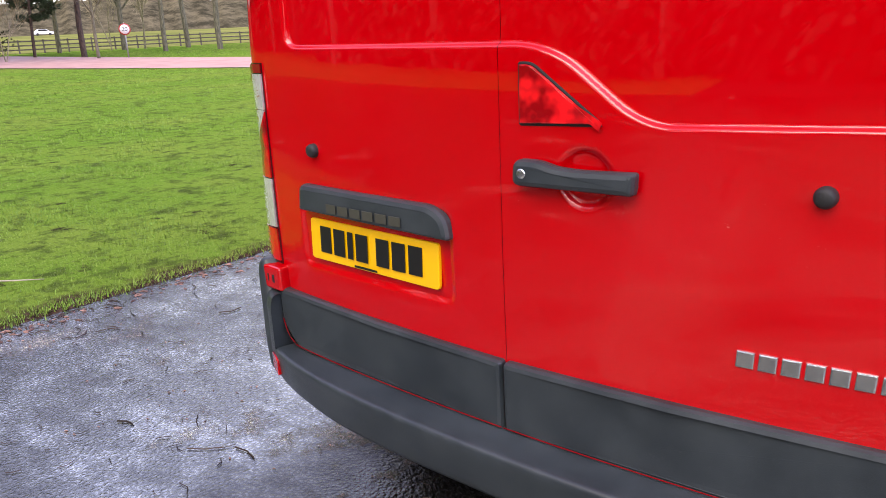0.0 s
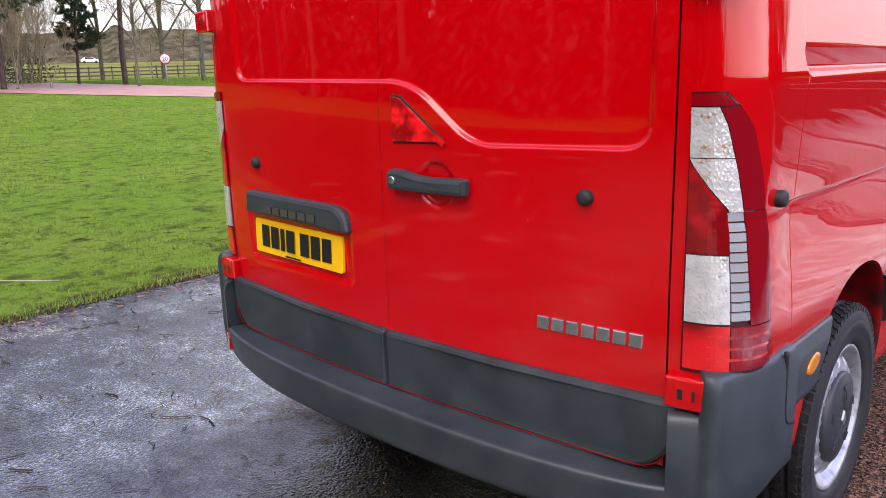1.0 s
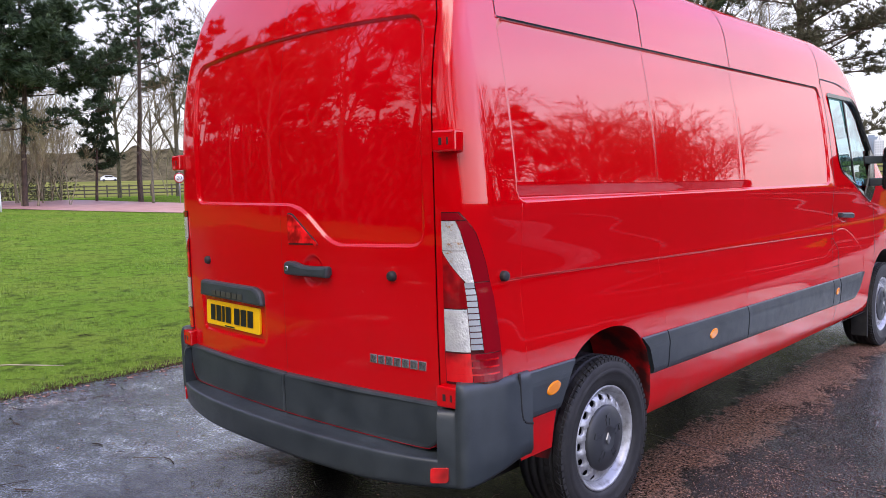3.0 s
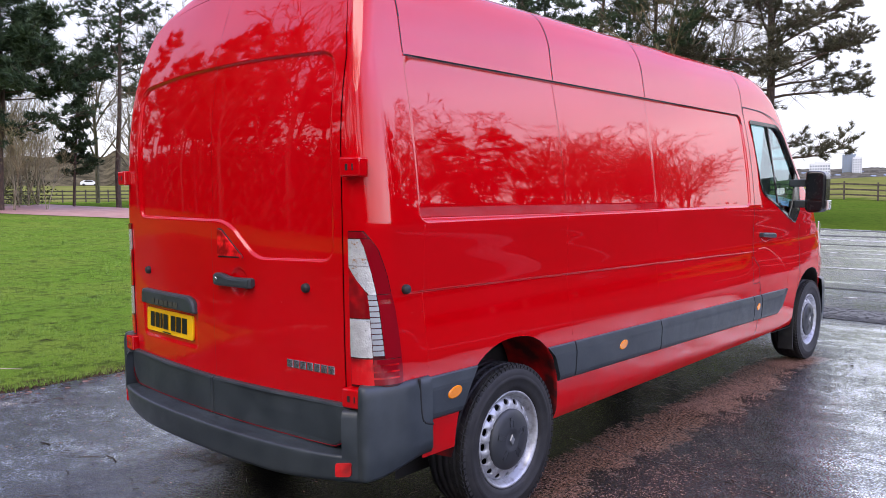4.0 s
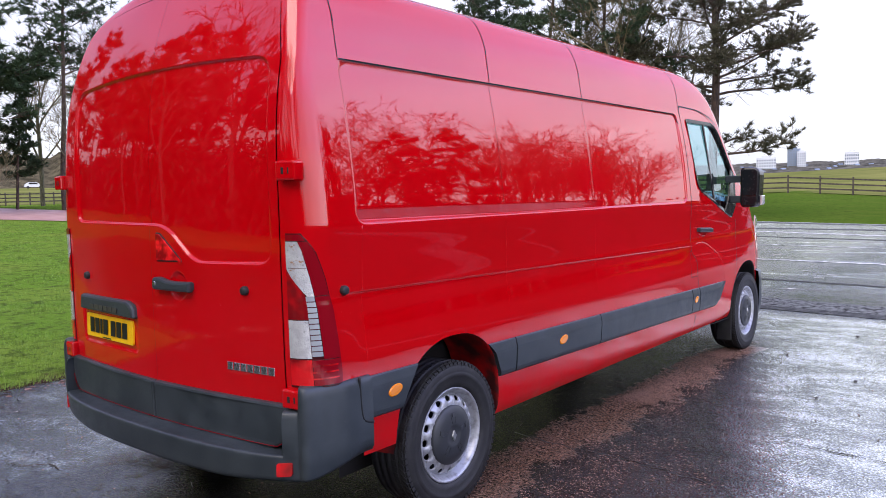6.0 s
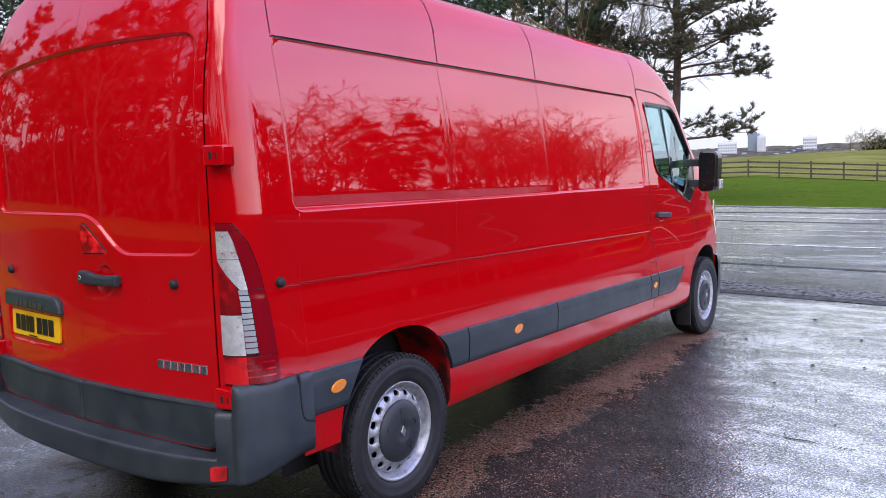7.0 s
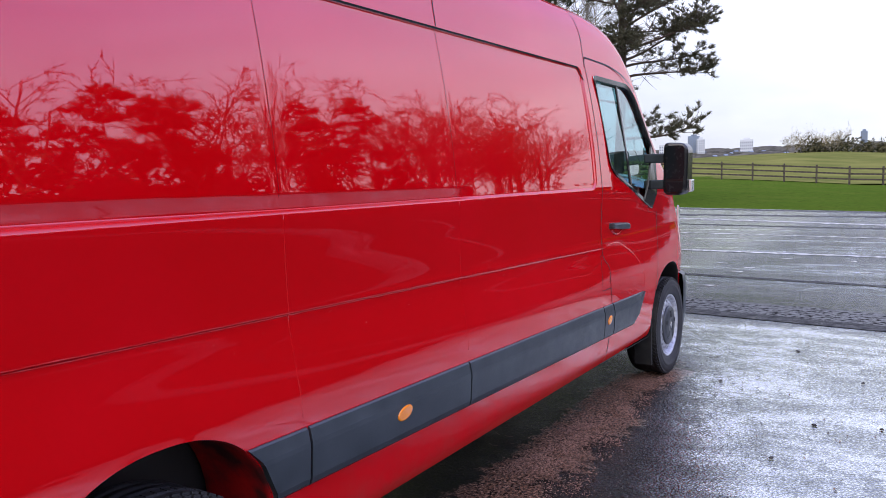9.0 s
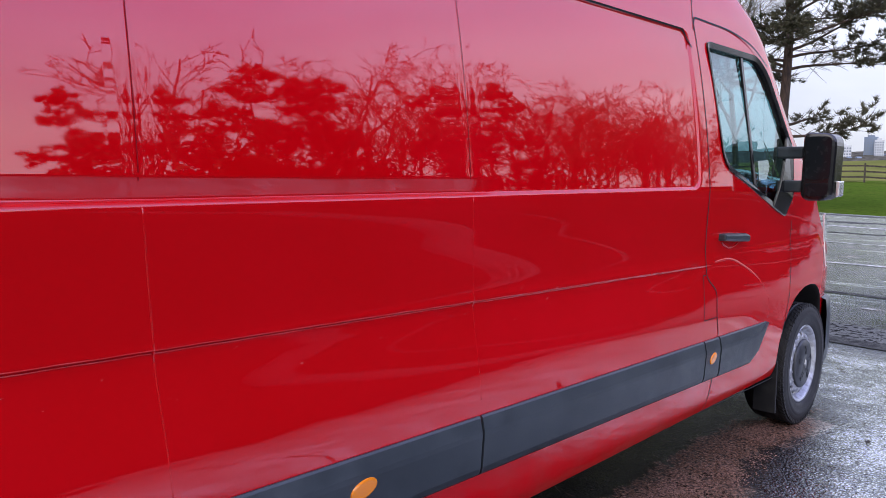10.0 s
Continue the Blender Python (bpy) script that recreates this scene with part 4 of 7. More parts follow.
def build_lamp(sg):
    lamp = lamp_patch("tail_lamp", sg, 0.742, 1.337, lambda z: 0.0, lambda z: 1.0, 0.003, LAMPBACK, van, "tall wrapped tail lamp cluster", 24, 16)
    c = lambda s: (lambda z: s)
    wedge = lambda z: 0.47 * min(1, max(0.03, (1.205 - z) / 0.105))
    lamp_patch("lens_top", sg, 1.309, 1.333, c(0.03), c(0.93), 0.007, DARKRED, lamp, "dark red lens")
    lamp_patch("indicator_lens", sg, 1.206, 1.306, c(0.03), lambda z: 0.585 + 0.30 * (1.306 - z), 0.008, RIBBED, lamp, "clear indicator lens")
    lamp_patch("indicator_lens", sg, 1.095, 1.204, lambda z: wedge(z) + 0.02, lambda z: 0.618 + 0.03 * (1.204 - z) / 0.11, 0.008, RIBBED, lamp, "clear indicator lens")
    lamp_patch("brake_lens", sg, 1.008, 1.200, c(0.03), wedge, 0.008, REDLENS, lamp, "red brake lens")
    lamp_patch("reverse_lens", sg, 0.858, 1.004, c(0.03), c(0.455), 0.008, CLEAR, lamp, "clear reversing lens")
    for k in range(11):
        z = 0.865 + k * 0.0212
        lamp_patch("slat", sg, z, z + 0.0172, c(0.465), lambda q: 0.645 - 0.02 * (q - 0.86), 0.0085, SILVER, lamp, "silver ribbed slat", 2, 5)
    lamp_patch("tail_lens", sg, 0.752, 0.852, c(0.03), c(0.455), 0.008, REDLENS, lamp, "red tail lens")
    lamp_patch("side_lens", sg, 0.752, 0.850, c(0.465), c(0.985), 0.008, DARKRED, lamp, "dark red side lens")
    lamp_patch("side_lens", sg, 0.853, 1.095, c(0.655), c(0.985), 0.008, DARKRED, lamp, "dark red side lens")
    lamp_patch("side_lens", sg, 1.098, 1.306, lambda z: 0.658 - 0.25 * max(0, z - 1.098), c(0.97), 0.008, DARKRED, lamp, "dark red side lens")
    for z in (0.775, 0.80, 0.825):
        lamp_patch("rib", sg, z, z + 0.006, c(0.10), c(0.9), 0.0088, REDLENS, lamp, "", 1, 10)


build_lamp(1)
build_lamp(-1)


# ---------------------------------------------------------------- van: side
def side(h0=0.0, sg=1):
    """Places things on the flank: along, up, out."""
    def put(a, b, h):
        w = float(np.interp(a, FY, FW))
        x = float(half_w(min(b, 2.2)))
        if a < 4.15 and sg > 0:
            x -= float(side_dent(np.array(a), np.array(b)))
        return (sg * (x * w + h + h0), a, b)
    return put


def arch_y(z, which, back):
    cy, cz, a, b = ARCH[which]
    k = (1 - min(1.0, max(0.0, (z - cz) / b)) ** 2.3) ** (1 / 2.3)
    return cy - a * k if back else cy + a * k


def strip_top(y):
    return 0.748 - 0.0138 * y


def strip_low(y):
    return 0.571 - 0.0165 * y


STRIP_PROF = [(0.0, -0.004), (0.0, 0.005), (0.03, 0.010), (0.24, 0.0205), (0.32, 0.022), (0.85, 0.0215), (0.95, 0.018), (1.0, 0.008), (1.0, -0.004)]


def strip_piece(y0, y1, sg, end=None):
    """A length of rub strip: a sloped upper facet over an upright face, cut square, to the wheel arch or to a point."""
    put = side(0.0, sg)
    n = max(6, int((y1 - y0) / 0.08))
    rows = []
    for k in [0] + list(range(n + 1)) + [n]:
        row = []
        for t, h in STRIP_PROF:
            a, b = y0, y1
            for _ in range(4):
                y = a + (b - a) * k / n
                top, low = strip_top(y), strip_low(y)
                if end == "taper":
                    low += (top - low - 0.004) * min(1.0, max(0.0, ((y - y0) / (y1 - y0) - 0.70) / 0.30)) ** 1.7
                z = top + (low - top) * t
                if end == "rear":
                    b = arch_y(z, "rear", True) - 0.002
                elif end == "front":
                    a = arch_y(z, "rear", False) + 0.004
            row.append(put(y, z, h))
        rows.append(row)
    for i in (0, -1):
        rows[i] = [put(p[1], p[2], -0.004) for p in rows[i]]
    return grid_ob("side_strip", rows, PLASTIC, van, "dark grey plastic side strip", smooth=False, flip=sg > 0)


def side_repeater(y, z, parent, sg, wide=0.042, tall=0.026):
    poly = [(y + wide * math.cos(a) + (0.010 * math.sin(a)), z + tall * math.sin(a)) for a in np.linspace(0, 2 * math.pi, 20, endpoint=False)]
    slab("side_marker", poly, side(0.020, sg), 0.007, 0.005, AMBER, parent, "amber oval side marker")


for sg in (1, -1):
    s1 = strip_piece(0.468, 0.78, sg, "rear")
    side_repeater(0.606, 0.656, s1, sg)
    strip_piece(1.32, 1.532, sg, "front")
    s2 = strip_piece(1.542, 2.472, sg)
    side_repeater(2.015, 0.637, s2, sg)
    strip_piece(2.482, 3.978, sg)
    s3 = strip_piece(3.989, 4.132, sg)
    side_repeater(4.06, 0.608, s3, sg, 0.030, 0.026)
    strip_piece(4.147, 4.705, sg, "taper")
    stop = lathe("stop_button", [(0.0, 0.022), (0.010, 0.0215), (0.016, 0.019), (0.0190, 0.012), (0.0190, -0.004)], RUBBER, van, 20, "black rubber door stop", axis="x")
    stop.matrix_basis = pose(sg * 0.984, 0.350, 1.106, 0, 0, 0 if sg > 0 else 180)




def gap(pts, width, sg=1, mat=BLACK, lift=0.0016, name="panel_gap"):
    """A dark joint between panels, laid along the flank."""
    put = side(lift, sg)
    P = []
    for a, b in zip(pts, pts[1:]):
        n = max(1, int((Vector(b) - Vector(a)).length / 0.03))
        P += [Vector(a).lerp(Vector(b), k / n) for k in range(n)]
    P.append(Vector(pts[-1]))
    v, f = [], []
    for i, p in enumerate(P):
        t = (P[min(i + 1, len(P) - 1)] - P[max(i - 1, 0)]).normalized()
        q = Vector((-t.y, t.x)) * width / 2
        v += [put(p.x + q.x, p.y + q.y, 0), put(p.x - q.x, p.y - q.y, 0)]
    for i in range(len(P) - 1):
        f.append((2 * i, 2 * i + 1, 2 * i + 3, 2 * i + 2))
    return mesh_ob(name, v, f, mat, van)


def seam_ridge(pts):
    """A slight raised seam under the paint, which catches the light."""
    (a0, b0), (a1, b1) = pts
    tube("panel_seam", [side(-0.0012)(a0 + (a1 - a0) * k / 40, b0 + (b1 - b0) * k / 40, 0) for k in range(41)], 0.0020, PAINT, van, seg=8)


for sg in (1,):
    gap(rounded([(0.43, 2.019), (3.86, 2.019), (3.90, 1.95), (3.90, 1.80)], [0, 0.05, 0, 0], 5)[:-1], 0.0065, sg, lift=0.0045, name="roof_gutter")
    door_line = rounded([(4.09, 0.352), (4.125, 0.50), (4.14, 0.70), (4.098, 0.80), (4.100, 0.905), (4.00, 0.972), (3.985, 1.08), (3.972, 1.42), (3.962, 1.9), (3.958, 2.06)], [0, 0.05, 0.03, 0.03, 0.04, 0.03, 0.05, 0.1, 0.1, 0], 3)
    gap(door_line, 0.006, sg)
    gap(rounded([(3.958, 2.06), (3.975, 2.088), (4.36, 2.082), (4.60, 2.04), (4.75, 1.955)], [0, 0.02, 0.1, 0.1, 0], 5), 0.009, sg)
    gap([(3.965, 0.985), (3.992, 0.985)], 0.004, sg)
    gap([(3.968, 0.985), (3.972, 0.787), (4.10, 0.787)], 0.004, sg)
    gap([(4.95, 0.42), (5.02, 0.75), (5.04, 1.0), (5.03, 1.19)], 0.006, sg)
    for y in (1.475, 2.435):
        gap([(y, 2.026), (y + 0.02, 2.19)], 0.005, sg)
        gap([(y, 2.012), (y, 1.405)], 0.0022, sg, SEAM)
        seam_ridge([(y, 1.355), (y + 0.045, 0.76)])
    seam_ridge([(0.452, 1.355), (0.462, 0.78)])
    gap([(0.43, 2.026), (0.44, 2.19)], 0.004, sg)
    gap([(4.055, 0.345), (4.98, 0.330)], 0.005, sg)


# roof joints
def roof_line(ya, yb, xa, lift=0.002, width=0.006):
    v, f = [], []
    ys = np.linspace(ya, yb, 60)
    P = [tuple(p) for p in _side]
    zt = float(np.interp(xa, _side[::-1, 0], _side[::-1, 1]))
    for y in ys:
        zr = float(np.interp(y, FY, FZ)) - 2.486
        v += [(xa, y, zt + zr + lift), (xa - width, y, zt + zr + lift + width * 0.35)]
    for i in range(len(ys) - 1):
        f.append((2 * i, 2 * i + 1, 2 * i + 3, 2 * i + 2))
    mesh_ob("roof_joint", v, f, BLACK, van)


def roof_cross(y, lift=0.0012, width=0.006, lean=0.0):
    v, f = [], []
    pts = [p for p in _side[: len(_side) - 30] if 2.17 < p[1] < 2.40]
    for x, z in pts:
        zr = float(np.interp(y, FY, FZ)) - 2.486
        yy = y + lean * (z - 2.17)
        v += [(x + lift, yy, z + zr + lift * 0.6), (x + lift, yy + width, z + zr + lift * 0.6)]
    for i in range(len(pts) - 1):
        f.append((2 * i, 2 * i + 1, 2 * i + 3, 2 * i + 2))
    mesh_ob("roof_joint", v, f, BLACK, van)


roof_line(0.55, 4.15, 0.745)
for y in (0.44, 1.495, 2.455):
    roof_cross(y)
roof_cross(3.98)
gap([(3.945, 2.03), (3.98, 2.19)], 0.005, 1)


# ---------------------------------------------------------------- van: wheels
EMBLEM = Mat("dull_silver", (0.30, 0.31, 0.32), 0.4, 0.6).m


def build_wheel(at, sg):
    """Steel wheel on its tyre; the outer face looks along x."""
    x0 = 0.0
    wheel = lathe("wheel", [(0.150, -0.20), (0.196, -0.20), (0.196, -0.05), (0.200, -0.022), (0.214, -0.014), (0.222, -0.006), (0.2235, 0.000), (0.220, 0.003), (0.213, 0.000), (0.206, -0.012),
                            (0.198, -0.030), (0.190, -0.040)], STEEL, van, 64, "silver steel wheel")
    wheel.matrix_basis = pose(*at, 0, 0, 0 if sg > 0 else 180)
    R = 0.345
    prof = [(0.210, -0.21), (0.225, -0.222), (0.275, -0.228), (0.322, -0.218), (0.338, -0.200), (0.3445, -0.175)]
    for c in (-0.155, -0.115, -0.075, -0.035):
        prof += [(R, c - 0.006 + 0.0), (R - 0.008, c - 0.004), (R - 0.008, c + 0.004), (R, c + 0.006)]
    prof += [(0.3440, -0.020), (0.339, -0.004), (0.330, 0.006), (0.318, 0.0115), (0.300, 0.0155), (0.296, 0.0150), (0.294, 0.0165), (0.278, 0.017), (0.276, 0.0155), (0.252, 0.013), (0.236, 0.008), (0.226, 0.000), (0.221, -0.012)]
    tyre = lathe("tyre", prof, RUBBER, wheel, 96, "black road tyre")
    # shoulder blocks
    v, f = [], []
    n = 72
    for i in range(n):
        for (ra, rb, xa, xb) in ((0.3405, 0.3475, -0.024, -0.001), (0.3405, 0.3475, -0.070, -0.042), (0.325, 0.3415, -0.003, 0.0095)):
            a0, a1 = 2 * math.pi * (i + 0.10) / n, 2 * math.pi * (i + 0.82) / n
            b = len(v)
            for a in (a0, a1):
                for r, x in ((ra, xa), (rb, xa), (rb, xb), (ra, xb)):
                    v.append((x, r * math.cos(a + (0.05 if x > -0.01 else 0.0)), r * math.sin(a + (0.05 if x > -0.01 else 0.0))))
            f += [(b, b + 1, b + 2, b + 3), (b + 7, b + 6, b + 5, b + 4), (b + 1, b + 5, b + 6, b + 2), (b, b + 4, b + 5, b + 1), (b + 3, b + 2, b + 6, b + 7)]
    mesh_ob("tread", v, f, RUBBER, tyre)
    # pierced disc
    N, K, ra, rb = 16, 16, 0.108, 0.192
    v, f = [], []

    def h(r):
        return float(np.interp(r, [0.10, 0.118, 0.135, 0.165, 0.178, 0.192], [-0.012, -0.008, -0.006, -0.012, -0.020, -0.041]))
    for s in range(N):
        ac, half = 2 * math.pi * s / N, math.pi / N
        b = len(v)
        for k in range(K):
            t = 2 * math.pi * k / K
            c, sn = math.cos(t), math.sin(t)
            m = max(abs(c), abs(sn))
            out = (c / m, sn / m)
            rr, aa = (ra + rb) / 2 + out[0] * (rb - ra) / 2, ac + out[1] * half
            hr, ha = 0.1705 + 0.0125 * c, ac + 0.0170 * sn / 0.170
            for r, a, dx in ((rr, aa, 0), (hr + 0.003 * c, ha + 0.02 * sn, 0), (hr, ha, -0.003), (hr, ha, -0.012)):
                v.append((h(r) + dx, r * math.cos(a), r * math.sin(a)))
        for k in range(K):
            j = (k + 1) % K
            for q in range(3):
                f.append((b + 4 * k + q, b + 4 * j + q, b + 4 * j + q + 1, b + 4 * k + q + 1))
    disc = mesh_ob("disc", v, f, STEEL, wheel, "silver pierced wheel disc", True)
    bm = bmesh.new()
    bm.from_mesh(disc.data)
    bmesh.ops.remove_doubles(bm, verts=bm.verts[:], dist=0.0004)
    bm.to_mesh(disc.data)
    bm.free()
    # black disc behind the holes stands for the shade inside the wheel
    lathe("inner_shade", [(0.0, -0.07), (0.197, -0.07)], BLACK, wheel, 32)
    cap = lathe("hub_cap", [(0.139, -0.014), (0.1395, -0.002), (0.134, 0.004), (0.090, 0.012), (0.060, 0.015), (0.045, 0.0155), (0.041, 0.013), (0.0, 0.012)], HUBCAP, wheel, 48, "dark grey plastic hub cap")
    for k in range(5):
        for dd, r0, r1 in ((-0.16, 0.058, 0.088), (0.16, 0.058, 0.088), (0.0, 0.090, 0.104)):
            a = 2 * math.pi * k / 5 + 0.3 + dd
            u, w = Vector((0, math.cos(a), math.sin(a))), Vector((0, -math.sin(a), math.cos(a)))
            vv = []
            wd = 0.003 if dd else 0.012
            for r, xo in ((r0, 0.0135), (r1, 0.010)):
                for sgn in (-1, 1):
                    vv.append(u * r + w * sgn * wd + Vector((xo, 0, 0)))
            vv += [q + Vector((0.004, 0, 0)) for q in vv]
            mesh_ob("ridge", vv, [(0, 1, 3, 2), (4, 6, 7, 5), (0, 4, 5, 1), (1, 5, 7, 3), (3, 7, 6, 2), (2, 6, 4, 0)], HUBCAP, cap)
    dv = []
    for xo, k in ((0.013, 1.0), (0.0185, 0.85)):
        dv += [(xo, 0.0, 0.027 * k), (xo, 0.017 * k, 0.0), (xo, 0.0, -0.027 * k), (xo, -0.017 * k, 0.0)]
    mesh_ob("emblem", dv, [(4, 7, 6, 5), (0, 1, 5, 4), (1, 2, 6, 5), (2, 3, 7, 6), (3, 0, 4, 7)], EMBLEM, cap, "plain silver diamond")
    return wheel


for x, y in ((0.975, 1.024), (0.978, 5.356)):
    build_wheel((x, y, 0.345), 1)
    build_wheel((-x, y, 0.345), -1)


# shade inside the arch is mixed into the housing's red in blotches
HOUSING = Mat("shaded_red_housing", (0.13, 0.004, 0.006), 0.55)
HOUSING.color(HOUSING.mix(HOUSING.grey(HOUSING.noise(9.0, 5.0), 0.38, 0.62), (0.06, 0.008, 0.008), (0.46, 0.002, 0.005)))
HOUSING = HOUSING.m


def build_arch(which, sg):
    """Inner wheel housing, painted, with a folded lip."""
    cy, cz, a, b = ARCH[which]
    rows = []
    ang = np.linspace(-0.12, math.pi + 0.12, 30)
    for d, inn in ((0.0, 0.0), (0.012, 0.004), (0.035, -0.004), (0.10, -0.012), (0.30, -0.012)):
        row = []
        for t in ang:
            c, s = math.cos(t), math.sin(t)
            k = (abs(c) ** 2.3 + (abs(s) ** 2.3 if s > 0 else 0)) ** (-1 / 2.3) if s > 0 else 1.0 / max(abs(c), 0.2)
            y, z = cy + (a - inn) * c * k, cz + (b - inn) * s * k * (1 if s > 0 else 1)
            row.append((sg * (side(0, 1)(y, max(z, 0.345), 0)[0] - d), y, z))
        rows.append(row)
    grid_ob("wheel_housing", rows, HOUSING if which == "rear" else UNDER, van, "inner wheel housing in colours darkened for arch shade", flip=sg > 0)
    v = [(sg * 0.66, cy - a - 0.05, 0.2), (sg * 0.66, cy + a + 0.05, 0.2), (sg * 0.66, cy + a + 0.05, 0.9), (sg * 0.66, cy - a - 0.05, 0.9)]
    mesh_ob("housing_wall", v, [(0, 1, 2, 3)], UNDER, van)


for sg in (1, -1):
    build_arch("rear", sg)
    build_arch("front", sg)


def box_bm(x0, x1, y0, y1, z0, z1, bevel=0.0):
    bm = bmesh.new()
    bmesh.ops.create_cube(bm, size=1.0, matrix=Matrix.Translation(((x0 + x1) / 2, (y0 + y1) / 2, (z0 + z1) / 2)) @ Matrix.Diagonal((x1 - x0, y1 - y0, z1 - z0, 1)))
    if bevel:
        bmesh.ops.bevel(bm, geom=bm.edges[:], offset=bevel, segments=3, affect="EDGES", profile=0.6)
    return bm


# plain near-black boxes block light beneath the van
part("underbody", box_bm(-0.62, 0.62, 0.20, 5.9, 0.30, 0.42, 0.02), UNDER, van, "near-black underbody box that keeps light out")
part("floor_pan", box_bm(-0.94, 0.94, 1.45, 4.9, 0.36, 0.40), UNDER, van)
# low box added for chassis and exhaust, to darken the underside
part("chassis", box_bm(-0.62, 0.62, 1.15, 4.9, 0.17, 0.31, 0.03), UNDER, van, "near-black box in place of the chassis, darkening the underside")
part("axle", box_bm(-0.80, 0.80, 0.98, 1.06, 0.27, 0.34, 0.01), UNDER, van)
for sg in (1, -1):
    part("mud_flap", box_bm(*sorted((sg * 0.845, sg * 0.965)), 4.985, 5.000, 0.13, 0.42, 0.004), RUBBER, van, "black rubber mud flap")


# ---------------------------------------------------------------- van: cab
def pane(name, poly, sg, inn, mat, label):
    put = side(-inn, sg)
    n = len(poly)
    c = (sum(p[0] for p in poly) / n, sum(p[1] for p in poly) / n)
    v = [put(a, b, 0) for a, b in poly] + [put(a, b, -0.004) for a, b in poly] + [put(*c, 0), put(*c, -0.004)]
    f = []
    for i in range(n):
        j = (i + 1) % n
        f += [(i, j, 2 * n), (n + j, n + i, 2 * n + 1), (i, n + i, n + j, j)]
    ob = outward(mesh_ob(name, v, f, mat, van, label))
    ob.visible_shadow = False
    return ob


WINP = WIN if area(WIN) > 0 else WIN[::-1]


def window_ring(sg):
    inner = inset_ring(WINP, 0.026)
    put = side(0.0, sg)
    n = len(WINP)
    v = []
    for ring, h in ((WINP, 0.004), (WINP, 0.008), (inner, 0.002), (inner, -0.030)):
        v += [put(a, b, h) for a, b in ring]
    f = []
    for k in range(3):
        f += [(k * n + i, k * n + (i + 1) % n, (k + 1) * n + (i + 1) % n, (k + 1) * n + i) for i in range(n)]
    mesh_ob("window_frame", v, f, GLOSSBLACK, van, "black window rubber")
    slab("quarter_bar", [(4.430, 1.985), (4.458, 1.985), (4.515, 1.335), (4.483, 1.345)], side(-0.012, sg), 0.010, 0.003, GLOSSBLACK, van, "black window divider")
    slab("mirror_base", rounded([(4.72, 1.262), (4.89, 1.212), (4.985, 1.30), (4.99, 1.56), (4.905, 1.62), (4.84, 1.46), (4.78, 1.36)], 0.02, 3), side(-0.002, sg), 0.012, 0.004, GLOSSBLACK, van, "black corner panel")


for sg in (1, -1):
    pane("door_glass", inset_ring(WINP, 0.012), sg, 0.016, GLASS, "clear faintly green door glass")
    window_ring(sg)


def build_mirror(sg):
    x0, x1, z0, z1, y0, y1 = 1.090, 1.250, 1.292, 1.632, 4.80, 4.93
    out = rounded([(x0, z0), (x1 - 0.01, z0 + 0.005), (x1, z1 - 0.01), (x0 + 0.005, z1)], [0.05, 0.06, 0.06, 0.04], 6)
    put = lambda a, b, h: (sg * a, y1 - h, b)
    head = slab("mirror", out, put, 0.13, 0.020, GLOSSBLACK, van, "black door mirror housing", smooth=False)
    q = rounded([(x0 + 0.022, z0 + 0.105), (x1 - 0.022, z0 + 0.108), (x1 - 0.018, z1 - 0.024), (x0 + 0.024, z1 - 0.022)], 0.03, 5)
    # near-black base in place of the dark trees a mirror would show
    mg = Mat("mirror_glass_dark", (0.010, 0.012, 0.014), 0.1, 0.0, IOR=1.33)
    mg.rough(mg.grey(mg.noise(38.0, 3.0), 0.45, 0.62, 0.02, 0.30))
    slab("mirror_glass", q, lambda a, b, h: put(a, b, h + 0.1302), 0.002, 0.001, mg.m, head, "rain-spotted dark mirror glass")
    q = rounded([(x0 + 0.030, z0 + 0.022), (x1 - 0.030, z0 + 0.026), (x1 - 0.024, z0 + 0.092), (x0 + 0.024, z0 + 0.090)], 0.02, 4)
    slab("blind_spot_mirror", q, lambda a, b, h: put(a, b, h + 0.1302), 0.002, 0.001, mg.m, head, "small lower mirror glass")
    q = rounded([(x1 - 0.004, z0 + 0.02), (x1 + 0.012, z0 + 0.03), (x1 + 0.014, z0 + 0.10), (x1 - 0.004, z0 + 0.10)], 0.006, 3)
    slab("mirror_indicator", q, lambda a, b, h: put(a, b, h + 0.02), 0.07, 0.004, CLEAR, head, "clear mirror repeater")
    for z in (1.535, 1.365):
        part("arm", box_bm(*sorted((sg * 0.955, sg * 1.09)), 4.835, 4.90, z - 0.032, z + 0.028, 0.014), PLASTIC, head, "black mirror arm")


build_mirror(1)
build_mirror(-1)

hp = rounded([(4.115, 1.128), (4.40, 1.108), (4.40, 1.140), (4.36, 1.150), (4.115, 1.160)], 0.010, 3)
fh = slab("cab_door_handle", hp, side(0.010, 1), 0.024, 0.010, PLASTIC, van, "black plastic cab door handle", back=0.012)
lip = tube("handle_lip", [side(0.001)(4.15 + 0.2 * k / 10, 1.118 - 0.030 * math.sin(math.pi * k / 10), 0) for k in range(11)], 0.004, PAINT, van)

# sculpted line of the cab door
gapline = catmull([(4.09, 1.035), (4.25, 1.035), (4.42, 0.985), (4.60, 0.905), (4.72, 0.80), (4.735, 0.70)], 5)
tube("door_crease", [side(-0.0082)(p.x, p.y, 0) for p in gapline], 0.010, PAINT, van)

